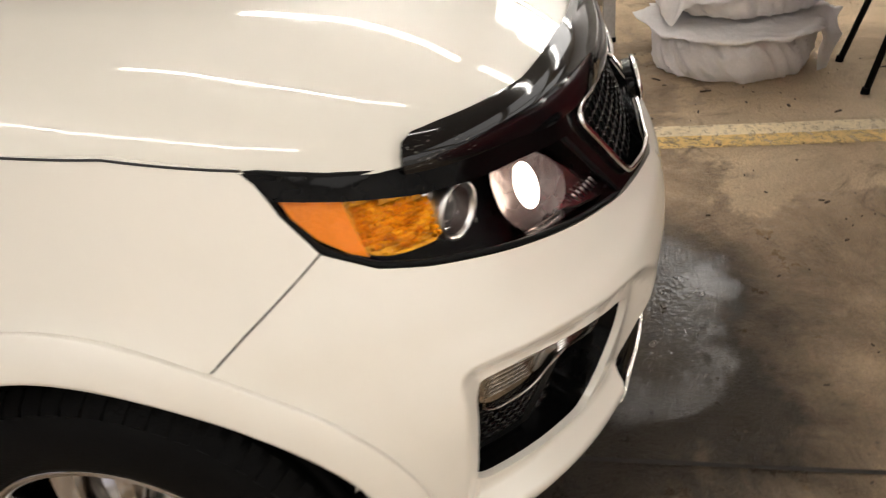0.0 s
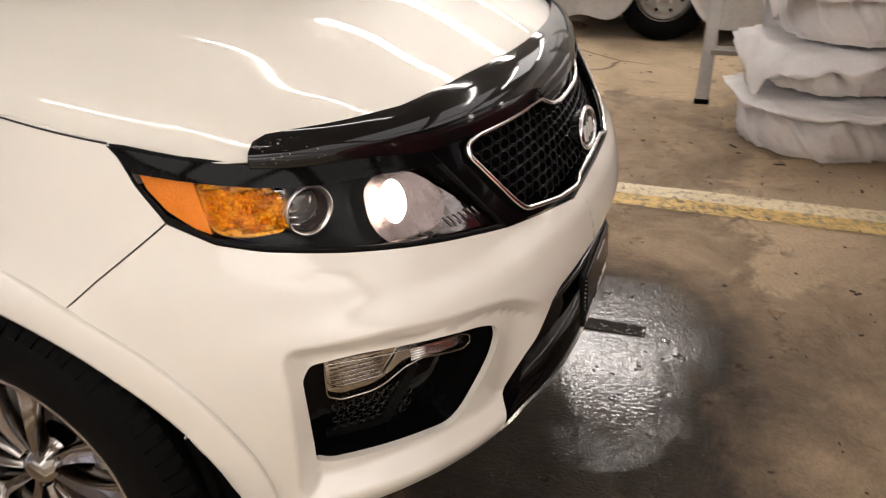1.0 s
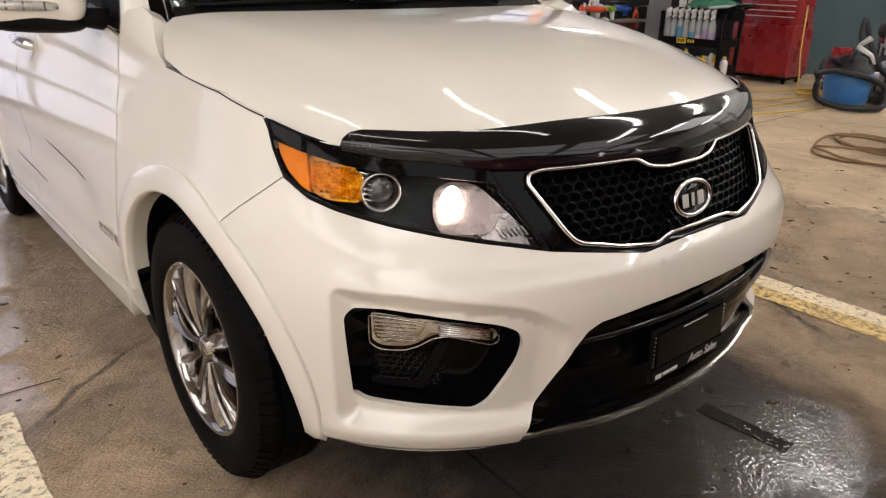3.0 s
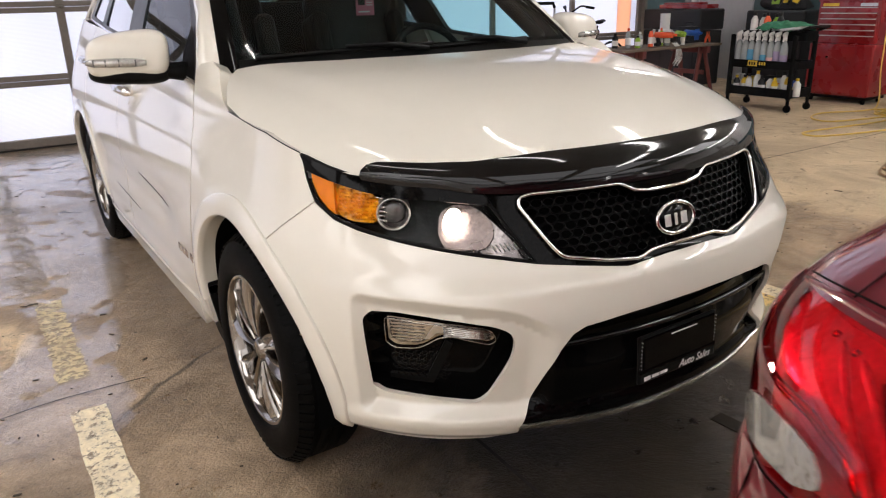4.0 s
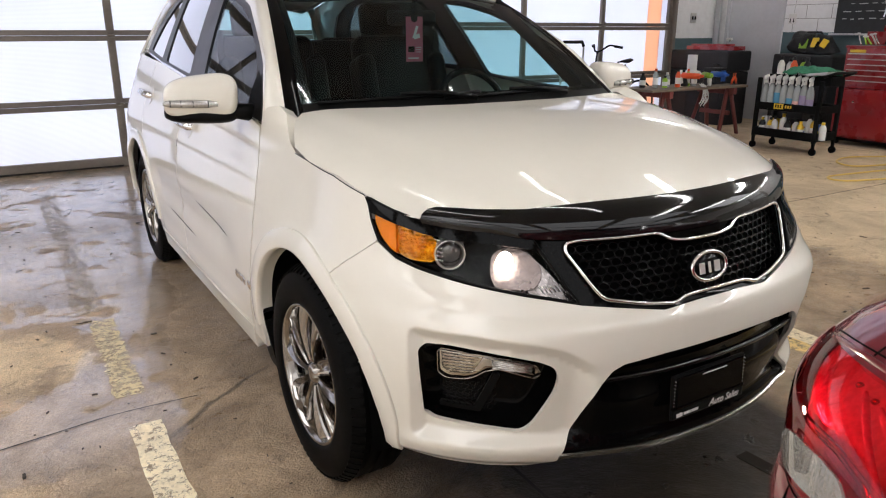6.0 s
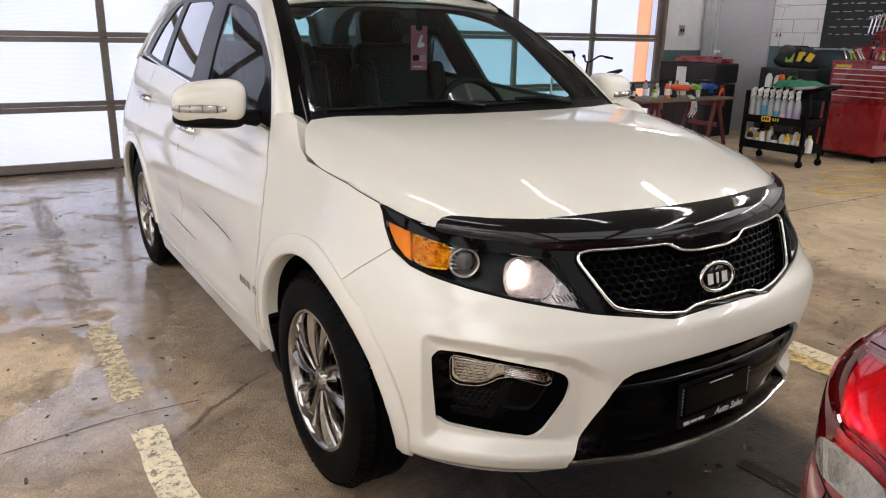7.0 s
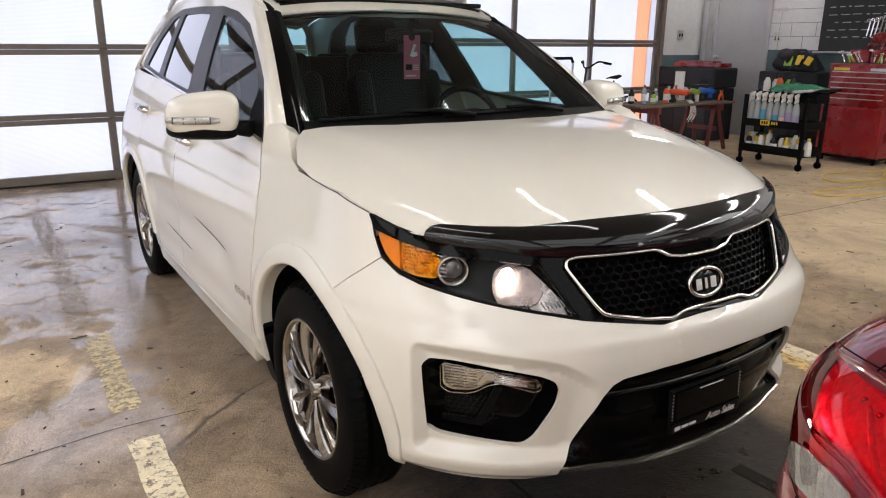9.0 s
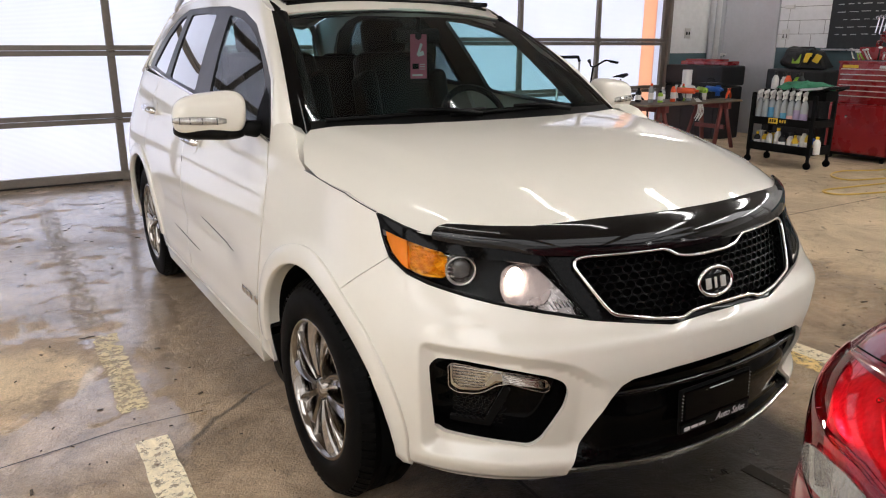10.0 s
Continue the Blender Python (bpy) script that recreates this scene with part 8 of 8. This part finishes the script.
floor_cord("extension_cord", "yellow extension cord looped on the concrete floor", [(7.72, 2.50, 0.95), (7.66, 2.46, 0.45), (7.52, 2.36, 0.05), (7.2, 2.35), (6.7, 2.55), (6.3, 2.45), (6.2, 2.2), (6.6, 2.05), (7.0, 1.95), (6.6, 1.85),
           (5.9, 1.95), (5.4, 2.0), (5.35, 1.8), (5.9, 1.62), (6.6, 1.5)], 0.009, "cord_yellow")
loops = []
for k in range(34):
    a = k * 0.62
    loops.append((7.15 + (0.20 + 0.03 * math.sin(k)) * math.cos(a) - 0.004 * k, 1.98 + (0.16 + 0.04 * math.cos(k * 1.7)) * math.sin(a), 0.012 + 0.0014 * k))
floor_cord("cord_heap", "heap of coiled yellow cord beside the vacuum", loops, 0.009, "cord_yellow")
loops = []
for k in range(20):
    a = k * 0.74
    loops.append((5.02 + (0.24 + 0.07 * math.sin(k * 2.1)) * math.cos(a) - 0.012 * k, 0.52 + (0.34 + 0.08 * math.cos(k * 1.3)) * math.sin(a) - 0.006 * k, 0.012 + 0.0015 * k))
for k in range(12):
    a = k * 0.72 + 2.0
    loops.append((4.38 + (0.22 + 0.05 * math.sin(k * 1.9)) * math.cos(a), 0.34 + (0.33 + 0.07 * math.cos(k * 2.3)) * math.sin(a), 0.012 + 0.0015 * k))
floor_cord("air_hose", "brown air hose coiled on the concrete floor", loops, 0.010, "cord_brown")

# grit and leaf scraps on the floor
deb = bmesh.new()
for k in range(900):
    x, y = (rnd.uniform(-3.2, 7.0), rnd.uniform(-3.0, 4.5)) if k % 3 else (rnd.uniform(-2.0, 3.0), rnd.uniform(-1.8, 1.8))
    if -0.95 < x < 0.95 and -0.9 < y < 3.7:
        continue
    s = 0.0028 + 0.011 * rnd.random() ** 4
    box((s * (1.5 + 3 * rnd.random()), s, 0.004), (x, y, 0.003), 0, (0, 0, 360 * rnd.random()), bm=deb)
d = part("floor_debris", deb, "leaf")
tagged(d, "scattered grit and leaf scraps on the floor", "debris", kind="stuff")

for k in range(6):
    bx = thing("carton", "small printed carton on the cart's lowest shelf", "carton", pose(CX - 0.02 + 0.03 * (k % 2), 3.62 - 0.13 * k, 0.182, 0, 0, 9 * (k % 3) - 8))
    part("carton_body", box((0.07, 0.09, 0.20 - 0.02 * (k % 3)), (0, 0, 0.10 - 0.01 * (k % 3)), 0.002), ("paper", "yellow", "white_plastic", "case", "paper", "blue")[k], bx)
    part("label_bar", box((0.002, 0.06, 0.05), (-0.037, 0, 0.10), 0.001), ("case", "paper", "blue", "yellow", "orange", "paper")[k], bx)
